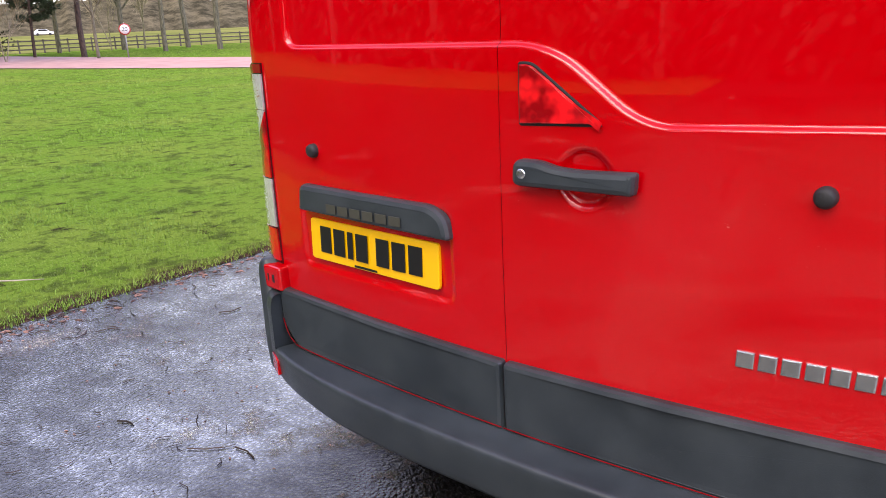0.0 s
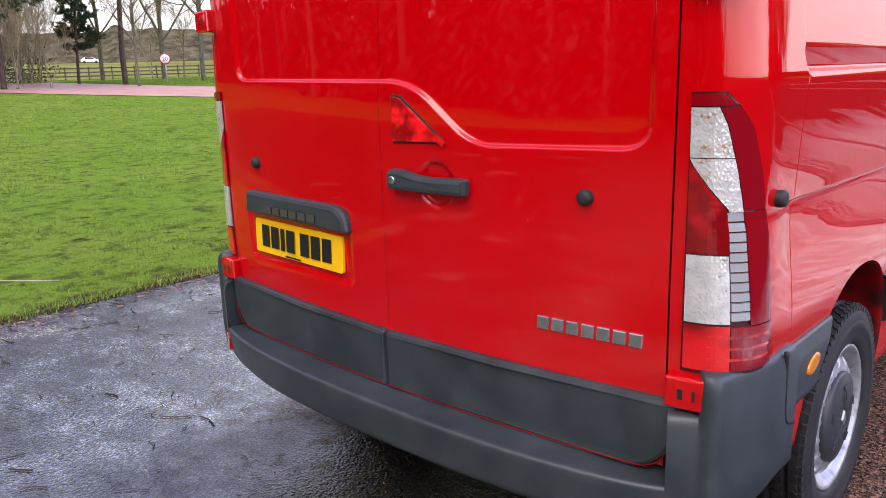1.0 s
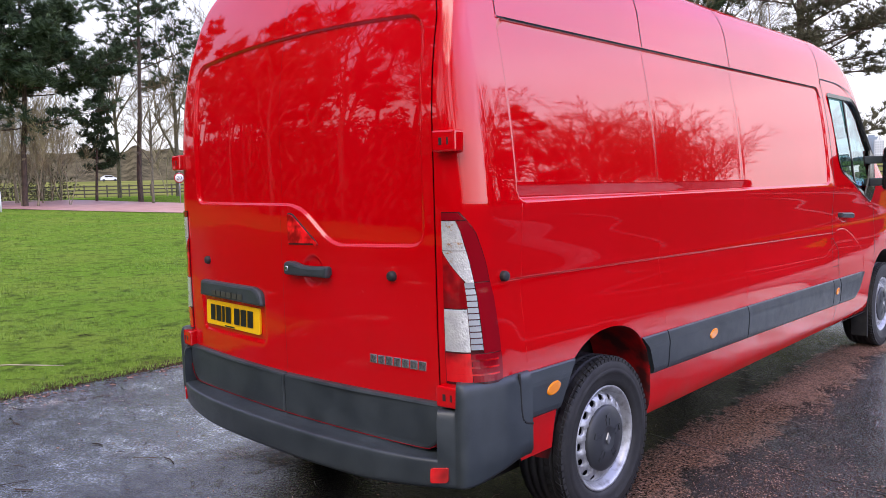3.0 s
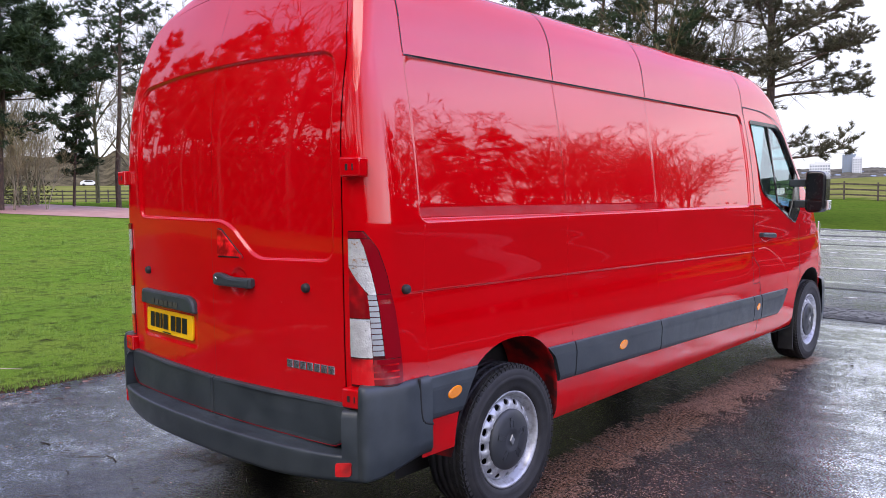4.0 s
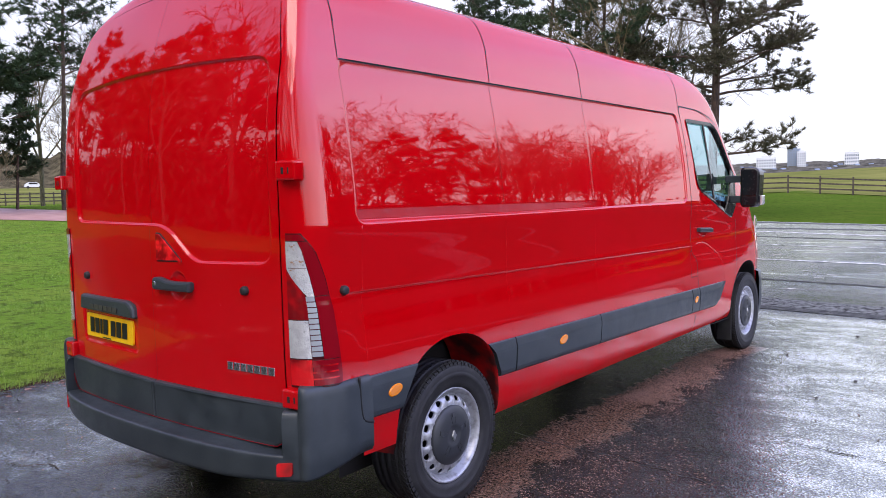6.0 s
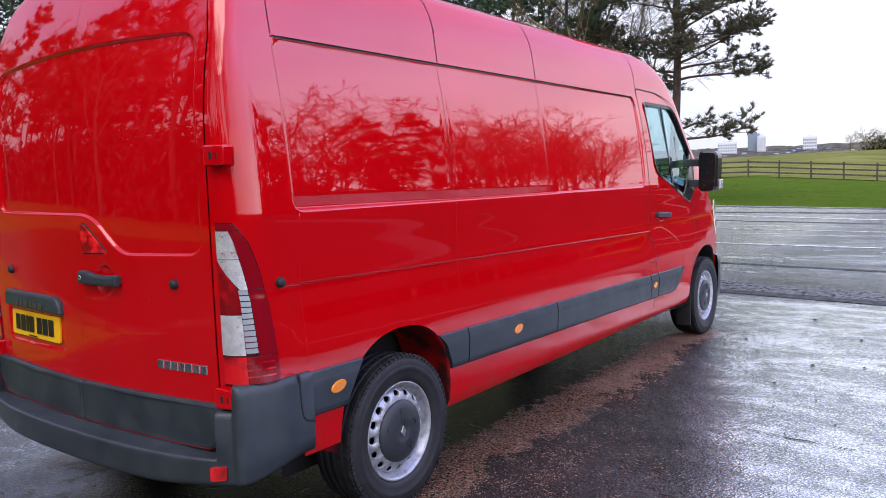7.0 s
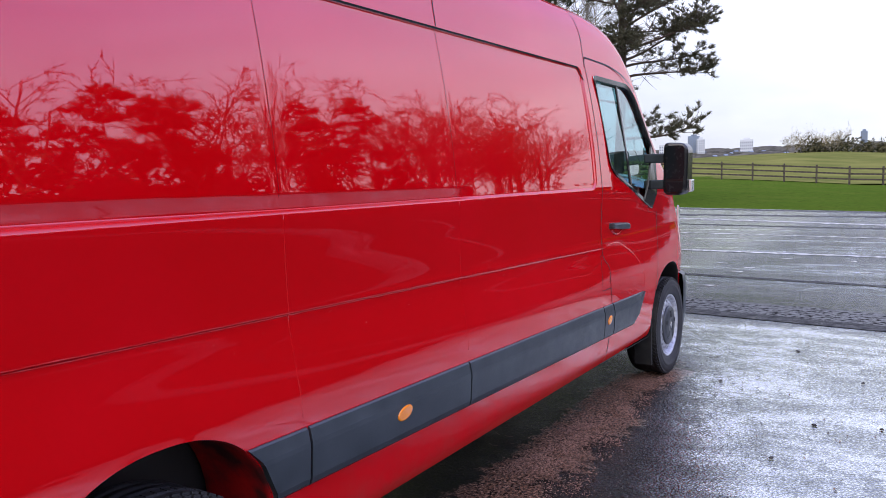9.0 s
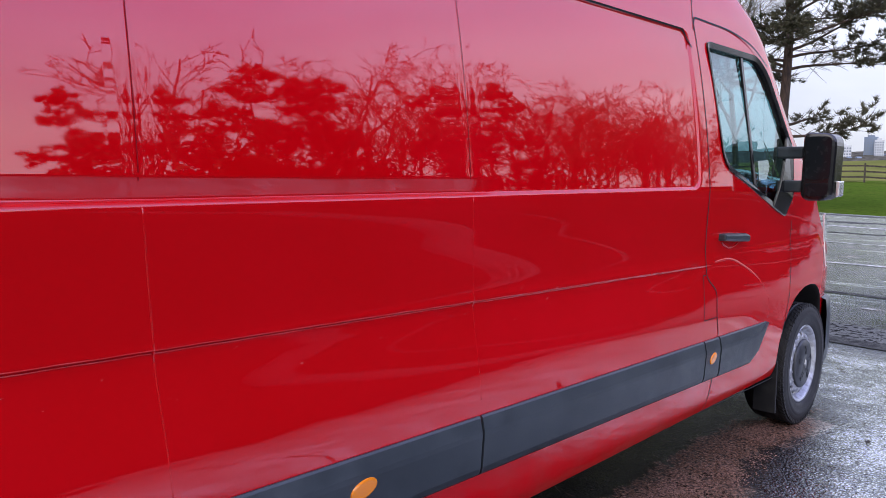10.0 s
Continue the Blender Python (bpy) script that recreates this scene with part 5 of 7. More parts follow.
# cab inside
part("bulkhead", box_bm(-0.80, 0.80, 4.02, 4.05, 0.42, 2.28), Mat("grey_bulkhead", (0.12, 0.12, 0.12), 0.7).m, van, "grey steel bulkhead")
part("cab_floor", box_bm(-0.90, 0.90, 4.05, 5.6, 0.55, 0.60), UNDER, van)
part("dashboard", box_bm(-0.86, 0.86, 5.05, 5.55, 0.75, 1.23, 0.06), SEATCLOTH, van, "dark plastic dashboard")
for x in (0.50, -0.18, -0.60):
    part("cab_seat", box_bm(x - 0.24, x + 0.24, 4.20, 4.75, 0.75, 0.95, 0.05), SEATCLOTH, van, "dark cloth seat")
    part("seat_back", box_bm(x - 0.23, x + 0.23, 4.14, 4.28, 0.92, 1.52, 0.05), SEATCLOTH, van, "dark cloth seat back")
    part("headrest", box_bm(x - 0.13, x + 0.13, 4.15, 4.25, 1.55, 1.74, 0.04), SEATCLOTH, van, "dark head restraint")
ring = [(0.50 + 0.19 * math.cos(t), 4.93 - 0.10 * math.sin(t), 1.14 + 0.165 * math.sin(t)) for t in np.linspace(0, 2 * math.pi, 28)]
tube("steering_wheel", ring, 0.015, GLOSSBLACK, van, "black steering wheel")
scr = []
for dz in (-0.012, -0.018):
    sheet = []
    for y in np.linspace(4.80, 5.60, 9):
        z = float(np.interp(y, FY, FZ)) + dz
        sheet.append([(0.79 * (k / 6 - 1), y, z - 0.085 * (abs(k / 6 - 1)) ** 4) for k in range(13)])
    scr += sheet if dz == -0.012 else sheet[::-1]
ws = outward(grid_ob("windscreen", scr + scr[:1], SCREEN, van, "clear windscreen"))
ws.visible_shadow = False

# nose: bumper, headlamp
nose = []
for t in np.linspace(-1, 1, 31):
    a = t * math.pi / 2
    px = 0.962 * math.copysign(abs(math.sin(a)) ** 0.55, t)
    py = 5.80 + 0.40 * abs(math.cos(a)) ** 0.8
    nose.append([(px * k, py - d, z) for k, d, z in ((0.94, 0.06, 0.24), (0.99, 0.01, 0.27), (1.0, 0.0, 0.36), (1.0, 0.0, 0.58), (0.995, 0.012, 0.66), (0.97, 0.05, 0.68))])
grid_ob("front_bumper", nose, PLASTIC, van, "dark grey front bumper", flip=True)
for sg in (1, -1):
    hl = [(5.80, 0.86), (6.02, 0.84), (6.03, 1.0), (5.90, 1.14), (5.72, 1.20), (5.74, 1.05)]
    slab("headlamp", rounded(hl, 0.03, 3), side(-0.006, sg), 0.010, 0.004, CLEAR, van, "clear swept headlamp")


# ---------------------------------------------------------------- trees
def make_bark(name, lo, hi):
    m = Mat(name, lo, 0.85)
    m.color(m.mix(m.grey(m.noise(5.0, 6.0, vec=m.coords((3, 3, 0.8))), 0.35, 0.7), lo, hi))
    return m.bump(m.noise(24.0, 5.0, vec=m.coords((2, 2, 0.5))), 0.6, 0.03).m


BARK = make_bark("grey_brown_bark", (0.085, 0.075, 0.048), (0.23, 0.205, 0.130))
SAPBARK = make_bark("tan_sapling_bark", (0.16, 0.135, 0.085), (0.40, 0.34, 0.215))
PINEBARK = make_bark("pine_bark", (0.040, 0.028, 0.022), (0.12, 0.075, 0.05))


def make_needles(name, lo, hi):
    m = Mat(name, lo, 0.6, IOR=1.35)
    g = m.node("ShaderNodeNewGeometry")
    m.color(m.mix(g.outputs["Random Per Island"], lo, hi))
    return m.m


NEEDLES = make_needles("pine_needles", (0.022, 0.044, 0.022), (0.075, 0.115, 0.052))
THINNEEDLES = make_needles("sparse_needles_and_twigs", (0.045, 0.048, 0.028), (0.140, 0.128, 0.075))
TWIG = make_needles("bare_twigs", (0.070, 0.055, 0.030), (0.22, 0.175, 0.090))
SAPLING = make_needles("olive_sapling_twigs", (0.17, 0.140, 0.075), (0.44, 0.365, 0.205))
BUSH = make_needles("bramble_and_ivy", (0.030, 0.036, 0.014), (0.12, 0.105, 0.050))


class Limbs:
    """Collects tapered limbs as one mesh."""

    def __init__(self):
        self.v, self.f = [], []

    def limb(self, pts, radii, seg):
        b = len(self.v)
        for i, p in enumerate(pts):
            d = (pts[min(i + 1, len(pts) - 1)] - pts[max(i - 1, 0)])
            d = d.normalized() if d.length > 1e-6 else Vector((0, 0, 1))
            u = d.orthogonal().normalized()
            w = d.cross(u)
            for k in range(seg):
                a = 2 * math.pi * k / seg
                self.v.append(p + (u * math.cos(a) + w * math.sin(a)) * radii[i])
        for i in range(len(pts) - 1):
            for k in range(seg):
                j = (k + 1) % seg
                self.f.append((b + i * seg + k, b + i * seg + j, b + (i + 1) * seg + j, b + (i + 1) * seg + k))


def bend(rnd, start, way, length, n, wobble, lift):
    pts, p, d = [start], start.copy(), way.normalized()
    for i in range(n):
        d = (d + Vector((rnd.uniform(-wobble, wobble), rnd.uniform(-wobble, wobble), rnd.uniform(-wobble, wobble) + lift))).normalized()
        p = p + d * (length / n)
        pts.append(p.copy())
    return pts, d


def bare_tree(seed, height, spread=0.8, stems=1, fine=1.0, thick=1.0):
    """A leafless broadleaf tree: trunk with limbs, and a crown of twigs."""
    rnd = random.Random(seed)
    trunk, crown = Limbs(), Limbs()

    def grow(start, way, length, radius, depth):
        n = 5 if depth < 2 else 3 if depth < 4 else 2 if depth < 5 else 1
        pts, d = bend(rnd, start, way, length, n, (0.07, 0.14, 0.11, 0.10, 0.10, 0.0)[depth], 0.05 if depth < 3 else 0.03)
        tip = radius * (0.62 if depth < 3 else 0.35)
        radii = [radius + (tip - radius) * i / n for i in range(n + 1)]
        (trunk if depth < 2 else crown).limb(pts, radii, 7 if depth == 0 else 5 if depth == 1 else 3)
        if depth >= 5:
            return
        kids = (rnd.randint(6, 8), rnd.randint(4, 6), rnd.randint(4, 5), rnd.randint(4, 6), rnd.randint(4, 6))[depth]
        kids = max(2, int(kids * (fine if depth > 1 else 1.0) + 0.5))
        for k in range(kids):
            t = rnd.uniform(0.32 if depth == 0 else 0.22, 1.0)
            i = min(n - 1, int(t * n))
            at = pts[i].lerp(pts[i + 1], t * n - i)
            axis = (pts[i + 1] - pts[i]).normalized()
            side_way = axis.orthogonal().normalized()
            side_way.rotate(Matrix.Rotation(rnd.uniform(0, 2 * math.pi), 3, axis))
            a = rnd.uniform(0.45, 0.95) * spread
            nd = (axis * math.cos(a) + side_way * math.sin(a))
            if depth < 2:
                nd.z = abs(nd.z) * 0.8 + 0.12
            grow(at, nd, length * rnd.uniform(0.42, 0.68), max(0.006 * thick, radii[i] * rnd.uniform(0.42, 0.62)), depth + 1)

    for s in range(stems):
        way = Vector((rnd.uniform(-0.1, 0.1), rnd.uniform(-0.1, 0.1), 1)) if stems == 1 else Vector((rnd.uniform(-0.5, 0.5), rnd.uniform(-0.5, 0.5), 1))
        off = Vector((0, 0, -0.1)) if stems == 1 else Vector((rnd.uniform(-0.3, 0.3), rnd.uniform(-0.3, 0.3), -0.1))
        grow(off, way, height * 0.58 * rnd.uniform(0.9, 1.05), height * (0.0125 if stems == 1 else 0.0065), 0)
    return trunk, crown


def tuft(rnd, v, f, at, way, size, blades=20):
    for k in range(blades):
        d = (way * 0.8 + Vector((rnd.gauss(0, 0.6), rnd.gauss(0, 0.6), rnd.gauss(0, 0.45) + 0.25))).normalized()
        w = d.orthogonal().normalized()
        w.rotate(Matrix.Rotation(rnd.uniform(0, 6.28), 3, d))
        L, W = size * rnd.uniform(0.5, 1.1), size * 0.07
        b = len(v)
        v += [at - w * W, at + w * W, at + d * L]
        f.append((b, b + 1, b + 2))


def pine_tree(seed, height, bare=0.4, reach=0.26, dense=1.0, droop=0.0, top=True, taper=0.85, needle=0.36, per=5):
    """A Scots pine: a leaning trunk with uneven shelves of needles."""
    rnd = random.Random(seed)
    trunk = Limbs()
    v, f = [], []
    pts, d = bend(rnd, Vector((0, 0, -0.1)), Vector((rnd.uniform(-0.06, 0.06), rnd.uniform(-0.06, 0.06), 1)), height, 9, 0.05, 0.05)
    radii = [height * 0.0085 * (1 - 0.9 * i / 9) + 0.02 for i in range(10)]
    trunk.limb(pts, radii, 8)
    n = int(30 * dense)
    for k in range(n):
        t = bare + (1 - bare) * (k + rnd.uniform(0, 0.9)) / n
        i = min(8, int(t * 9))
        at = pts[i].lerp(pts[i + 1], t * 9 - i)
        a = rnd.uniform(0, 2 * math.pi)
        L = height * reach * (1.12 - taper * (t - bare) / (1 - bare)) * rnd.uniform(0.45, 1.15)
        way = Vector((math.cos(a), math.sin(a), rnd.uniform(0.0, 0.45) - droop))
        lp, ld = bend(rnd, at, way, L, 5, 0.16, 0.05)
        trunk.limb(lp, [max(0.012, radii[i] * 0.42 * (1 - 0.16 * j)) for j in range(6)], 4)
        m = max(4, int(L * 5.5 * dense))
        for q in range(m):
            u = rnd.uniform(0.35, 1.0)
            j = min(4, int(u * 5))
            p = lp[j].lerp(lp[j + 1], u * 5 - j)
            sw = Vector((rnd.gauss(0, 1), rnd.gauss(0, 1), rnd.gauss(0.25, 0.35))).normalized()
            sl = rnd.uniform(0.25, 0.9) * (0.5 + 0.16 * L)
            e = p + sw * sl
            trunk.limb([p, p.lerp(e, 0.5) + Vector((0, 0, 0.05)), e], [0.014, 0.010, 0.006], 3)
            for s in range(per):
                tuft(rnd, v, f, p.lerp(e, rnd.uniform(0.45, 1.05)) + Vector((rnd.gauss(0, 0.12), rnd.gauss(0, 0.12), rnd.gauss(0, 0.08))), sw, needle)
    if top:
        for s in range(30):
            tuft(rnd, v, f, pts[-1] + Vector((rnd.gauss(0, 0.35), rnd.gauss(0, 0.35), rnd.uniform(-1.2, 0.2))), Vector((0, 0, 1)), 0.36)
    return trunk, v, f


def open_pine(seed, height, boughs, n):
    """An old thin-crowned pine: long bare boughs with flat pads of needles at their ends."""
    rnd = random.Random(seed)
    wood = Limbs()
    v, f = [], []
    pts, d = bend(rnd, Vector((0, 0, -0.1)), Vector((0.04, 0.02, 1)), height, 9, 0.05, 0.05)
    radii = [height * 0.015 * (1 - 0.88 * i / 9) + 0.02 for i in range(10)]
    wood.limb(pts, radii, 8)
    arms = list(boughs)
    for k in range(n):
        t = 0.36 + 0.64 * (k + rnd.uniform(0, 0.9)) / n
        arms.append((t, rnd.uniform(0, 360), height * 0.29 * (1.15 - 0.62 * (t - 0.36) / 0.64) * rnd.uniform(0.55, 1.1), rnd.uniform(0.05, 0.5)))
    for t, turn, L, climb in arms:
        i = min(8, int(t * 9))
        at = pts[i].lerp(pts[i + 1], t * 9 - i)
        a = radians(turn)
        lp, ld = bend(rnd, at, Vector((math.cos(a), math.sin(a), climb)), L, 7, 0.13, 0.02)
        wood.limb(lp, [max(0.012, radii[i] * 0.40 * (1 - 0.12 * j)) for j in range(8)], 4)
        for q in range(max(8, int(L * 10))):
            u = rnd.uniform(0.18, 1.0)
            j = min(6, int(u * 7))
            p = lp[j].lerp(lp[j + 1], u * 7 - j)
            way = (ld * 0.7 + Vector((rnd.gauss(0, 0.8), rnd.gauss(0, 0.8), rnd.gauss(0.12, 0.30)))).normalized()
            tw, td = bend(rnd, p, way, rnd.uniform(0.35, 1.0), 2, 0.2, 0.04)
            wood.limb(tw, [0.013, 0.009, 0.005], 3)
            for k in range(3):
                c = tw[0].lerp(tw[2], rnd.uniform(0.2, 0.9))
                e = c + (td + Vector((rnd.gauss(0, 0.7), rnd.gauss(0, 0.7), rnd.gauss(0, 0.4)))) * rnd.uniform(0.12, 0.35)
                wood.limb([c, e], [0.007, 0.004], 3)
                if u > 0.45:
                    for g in range(3):
                        tuft(rnd, v, f, c.lerp(e, rnd.uniform(0.3, 1.1)), td, 0.23, 12)
    return wood, v, f


TREES = {}


def tree_kind(key, label, category, trunk, crown_v, crown_f, bark, leaf):
    root = thing("tree", label, category)
    mesh_ob("trunk", trunk.v, trunk.f, bark, root, smooth=True)
    mesh_ob("crown", crown_v, crown_f, leaf, root)
    root.location = (0, 0, -500)
    TREES[key] = root


for key, seed, h, sp, st, fine, thick in (("bare_near", 3, 11.0, 0.85, 1, 1.0, 1.0), ("bare_a", 3, 11.0, 0.85, 1, 0.68, 1.7), ("bare_b", 8, 12.5, 0.7, 1, 0.68, 1.7), ("bare_c", 14, 10.0, 1.0, 1, 0.68, 1.7),
                                         ("bare_d", 21, 10.5, 0.62, 2, 0.42, 2.0), ("bare_e", 31, 11.5, 0.8, 1, 0.58, 2.9), ("bare_f", 35, 10.5, 0.95, 1, 0.58, 2.9)):
    tr, cr = bare_tree(seed, h, sp, st, fine, thick)
    tree_kind(key, "leafless winter tree with fine grey-brown twigs on grass", "tree", tr, cr.v, cr.f, SAPBARK if key == "bare_d" else BARK, SAPLING if key == "bare_d" else TWIG)
for key, seed, h, br, rc, dn, dp, ta, nd, pr in (("pine_a", 5, 13.0, 0.42, 0.25, 1.0, 0.0, 0.85, 0.29, 5), ("pine_b", 11, 11.0, 0.30, 0.24, 0.9, 0.05, 0.85, 0.30, 5), ("pine_c", 17, 12.0, 0.22, 0.36, 1.0, 0.12, 0.85, 0.34, 4),
                                                ("pine_e", 29, 12.0, 0.24, 0.26, 0.75, 0.0, 0.8, 0.46, 5)):
    tr, v, f = pine_tree(seed, h, br, rc, dn, dp, True, ta, nd, pr)
    tree_kind(key, "dark green pine with a ragged uneven crown on grass", "tree", tr, v, f, PINEBARK, NEEDLES)
for key, seed, h, br, rc, dn, dp, nd, pr in (("pine_f", 47, 13.0, 0.36, 0.30, 1.35, 0.16, 0.42, 5), ("pine_g", 53, 12.0, 0.20, 0.15, 1.5, 0.0, 0.40, 4)):
    tr, v, f = pine_tree(seed, h, br, rc, dn, dp, True, 0.85, nd, pr)
    tree_kind(key, "dense dark green pine beside the lane", "tree", tr, v, f, PINEBARK, NEEDLES)
# listed boughs aimed so the crown's outline fits the camera's view
tr, v, f = open_pine(23, 13.5, ((0.20, 8, 2.6, 0.10), (0.23, 50, 1.7, 0.05), (0.30, 200, 2.8, 0.1), (0.37, 15, 3.2, 0.22), (0.40, 40, 2.9, 0.30), (0.44, -10, 3.3, 0.25), (0.34, 120, 2.6, 0.2)), 46)
tree_kind("pine_d", "old thin-crowned pine with long bare boughs on grass", "tree", tr, v, f, PINEBARK, THINNEEDLES)
SPARE = dict(TREES)


def plant(key, x, y, size=1.0, turn=0.0, tall=1.0, group="trees by the lane"):
    z = float(rise(np.array(float(x)), np.array(float(y)))) if not bool(paved(np.array(float(x)), np.array(float(y)))) else 0.0
    src = TREES[key]
    if key in SPARE:
        del SPARE[key]
        ob = src
    else:
        ob = copy_thing(src, Matrix.Identity(4))
    ob.location = (x, y, z)
    ob.rotation_euler = (0, 0, radians(turn))
    ob.scale = (size, size, size * tall)
    tagged(ob, group=group)
    return ob


def polar(az, dist, eye=(2.8, -1.6)):
    """A place by its bearing left of straight ahead, and its distance."""
    a = radians(az)
    return eye[0] - math.sin(a) * dist, eye[1] + math.cos(a) * dist


# beyond the nose of the van
for key, az, dist, size, turn, tall in (("pine_d", 19.2, 34, 1.08, 0, 1.0), ("bare_near", 24.3, 35, 1.25, 40, 1.0), ("pine_a", 27.5, 36, 1.1, 10, 1.0), ("pine_b", 31.0, 37, 1.3, 70, 1.0), ("bare_near", 21.5, 40, 1.1, 120, 1.0),
                                        ("pine_a", 35.0, 40, 1.15, 150, 1.0), ("bare_b", 29.0, 41, 1.1, 15, 1.0), ("pine_c", 33.5, 44, 1.1, 220, 1.0)):
    plant(key, *polar(az, dist), size, turn, tall, "trees ahead of the van")
# along the lane on the far side
rnd = random.Random(41)
for key, az, dist, size, turn in (("bare_c", 60.0, 54, 0.95, 0), ("bare_b", 56.5, 55, 0.95, 60), ("bare_a", 58.5, 58, 1.0, 30), ("pine_a", 65.0, 50, 0.98, 100), ("pine_f", 72.1, 47, 0.92, 240), ("pine_f", 74.3, 49, 0.95, 80), ("pine_g", 67.8, 51, 0.56, 20), ("bare_b", 62.5, 57, 0.85, 10),
                                  ("pine_c", 76.0, 47, 1.05, 40), ("bare_d", 70.0, 54, 0.8, 90), ("bare_d", 71.0, 56, 1.1, 10), ("bare_a", 66.3, 60, 0.9, 200), ("pine_b", 77.0, 50, 1.25, 130), ("bare_b", 74.5, 55, 1.0, 77),
                                  ("pine_a", 79.5, 56, 1.1, 15), ("bare_c", 52.0, 58, 1.0, 150), ("bare_a", 48.5, 57, 1.1, 20), ("pine_a", 45.5, 60, 1.1, 210), ("bare_b", 42.0, 58, 1.0, 15),
                                  ("bare_d", 72.5, 50, 0.9, 33), ("bare_d", 75.5, 58, 1.0, 250), ("bare_c", 80.0, 55, 1.0, 99), ("bare_b", 83.0, 60, 1.0, 45), ("pine_c", 86.0, 62, 1.0, 5), ("bare_c", 64.2, 48, 0.58, 70), ("bare_d", 70.6, 63, 0.9, 140), ("bare_d", 73.5, 62, 0.9, 300), ("bare_d", 63.2, 64, 0.7, 60), ("bare_d", 61.2, 62, 0.7, 200)):
    plant(key, *polar(az, dist), size * (0.85 if key == "bare_d" else 1.3), turn)
for k in range(26):
    plant("bare_d", *polar(69.5 + 0.42 * k + rnd.uniform(-0.4, 0.4), rnd.uniform(45, 56)), rnd.uniform(0.36, 0.62), rnd.uniform(0, 360))
# wood across the car park, which the wet paint mirrors
for k in range(42):
    y = 14.0 + 1.22 * k + rnd.uniform(-0.8, 0.8)
    x = 25 + rnd.uniform(-1.5, 6.0)
    key = rnd.choice(("pine_e", "bare_f", "pine_e") if y < 22 else ("pine_e", "bare_f", "bare_e") if y < 34 else ("bare_e", "bare_f"))
    plant(key, x, y, (rnd.uniform(0.78, 0.95) if y < 22 else rnd.uniform(0.9, 1.15)) if key == "pine_e" else rnd.uniform(1.1, 1.4), rnd.uniform(0, 360), 1.0, "trees across the car park")
# unseen trees behind the camera, sized for the rear doors to mirror
for k in range(28):
    x = -52 + 2.35 * k + rnd.uniform(-1.5, 1.5)
    y = -19.5 + rnd.uniform(-4, 3)
    plant(rnd.choice(("bare_e", "pine_e", "bare_f", "pine_e", "bare_f") if x < -12 else ("bare_e", "bare_f", "bare_e", "bare_f", "bare_d")), x, y, rnd.uniform(1.5, 2.0) + (0.3 if x < -12 else 0.0), rnd.uniform(0, 360), 1.0, "trees behind the car park")

# unseen wood beyond the grass behind the passenger side, added to darken door reflections
for k in range(14):
    y = -34 + 2.2 * k + rnd.uniform(-0.8, 0.8)
    plant(rnd.choice(("pine_e", "bare_f", "pine_e")), -42 + rnd.uniform(-6, 5), y, rnd.uniform(1.5, 1.95), rnd.uniform(0, 360), 1.0, "trees behind the car park")


def build_bushes(name, places, label, leaf=1.0):
    """Low evergreen undergrowth as a mass of small leaves."""
    v, f = [], []
    r = random.Random(7)
    for cx, cy, w, h, n in places:
        z0 = float(rise(np.array(cx), np.array(cy)))
        for k in range(n):
            a, q = r.uniform(0, 2 * math.pi), r.random() ** 0.4
            e = math.acos(r.uniform(0.0, 1.0))
            p = Vector((cx + w * q * math.cos(a) * math.sin(e), cy + w * q * math.sin(a) * math.sin(e), z0 + h * q * math.cos(e) * (0.8 + 0.35 * noise.noise(Vector((cx + a, cy, e))))))
            d = Vector((r.gauss(0, 1), r.gauss(0, 1), r.gauss(0, 1))).normalized()
            u = d.orthogonal().normalized() * r.uniform(0.08, 0.20) * leaf
            t = d.cross(u).normalized() * r.uniform(0.05, 0.12) * leaf
            b = len(v)
            v += [p - u, p + t, p + u, p - t]
            f.append((b, b + 1, b + 2, b + 3))
    tagged(mesh_ob(name, v, f, BUSH), label, "bushes", kind="stuff")


r2 = random.Random(5)
# unseen scrub, made tall and dense to darken the van's reflections
build_bushes("undergrowth", [(29 + r2.uniform(-3, 3), y, r2.uniform(2.6, 4.2), r2.uniform(7.0, 9.5) if y < 32 else r2.uniform(4.5, 7.0) if y < 44 else r2.uniform(3.0, 4.8), 2300) for y in np.arange(13.5, 80, 1.7)], "dark evergreen undergrowth below the far trees", 1.8)
build_bushes("undergrowth_behind", [(x, -20 + r2.uniform(-4, 2), r2.uniform(2.4, 3.8), r2.uniform(4.5, 8.0), 1500) for x in np.arange(-56, 10, 3.2)] + [(-45 + r2.uniform(-3, 3), y, r2.uniform(2.6, 4.0), r2.uniform(5.0, 9.0), 1300) for y in np.arange(-32, -4, 2.8)], "dark scrub below the trees behind the car park", 2.2)


r4 = random.Random(15)
build_bushes("scrub_by_lane", [(*polar(r4.uniform(70.5, 85), r4.uniform(54, 66)), r4.uniform(1.6, 3.2), r4.uniform(2.2, 4.6), 420) for k in range(36)], "brown bramble and saplings below the lane trees", 0.55)


# ---------------------------------------------------------------- fences
WOOD = Mat("weathered_fence_wood", (0.09, 0.075, 0.06), 0.85)
WOOD.color(WOOD.mix(WOOD.grey(WOOD.noise(6.0, 5.0), 0.35, 0.7), (0.045, 0.036, 0.028), (0.12, 0.098, 0.072)))
WOOD = WOOD.m


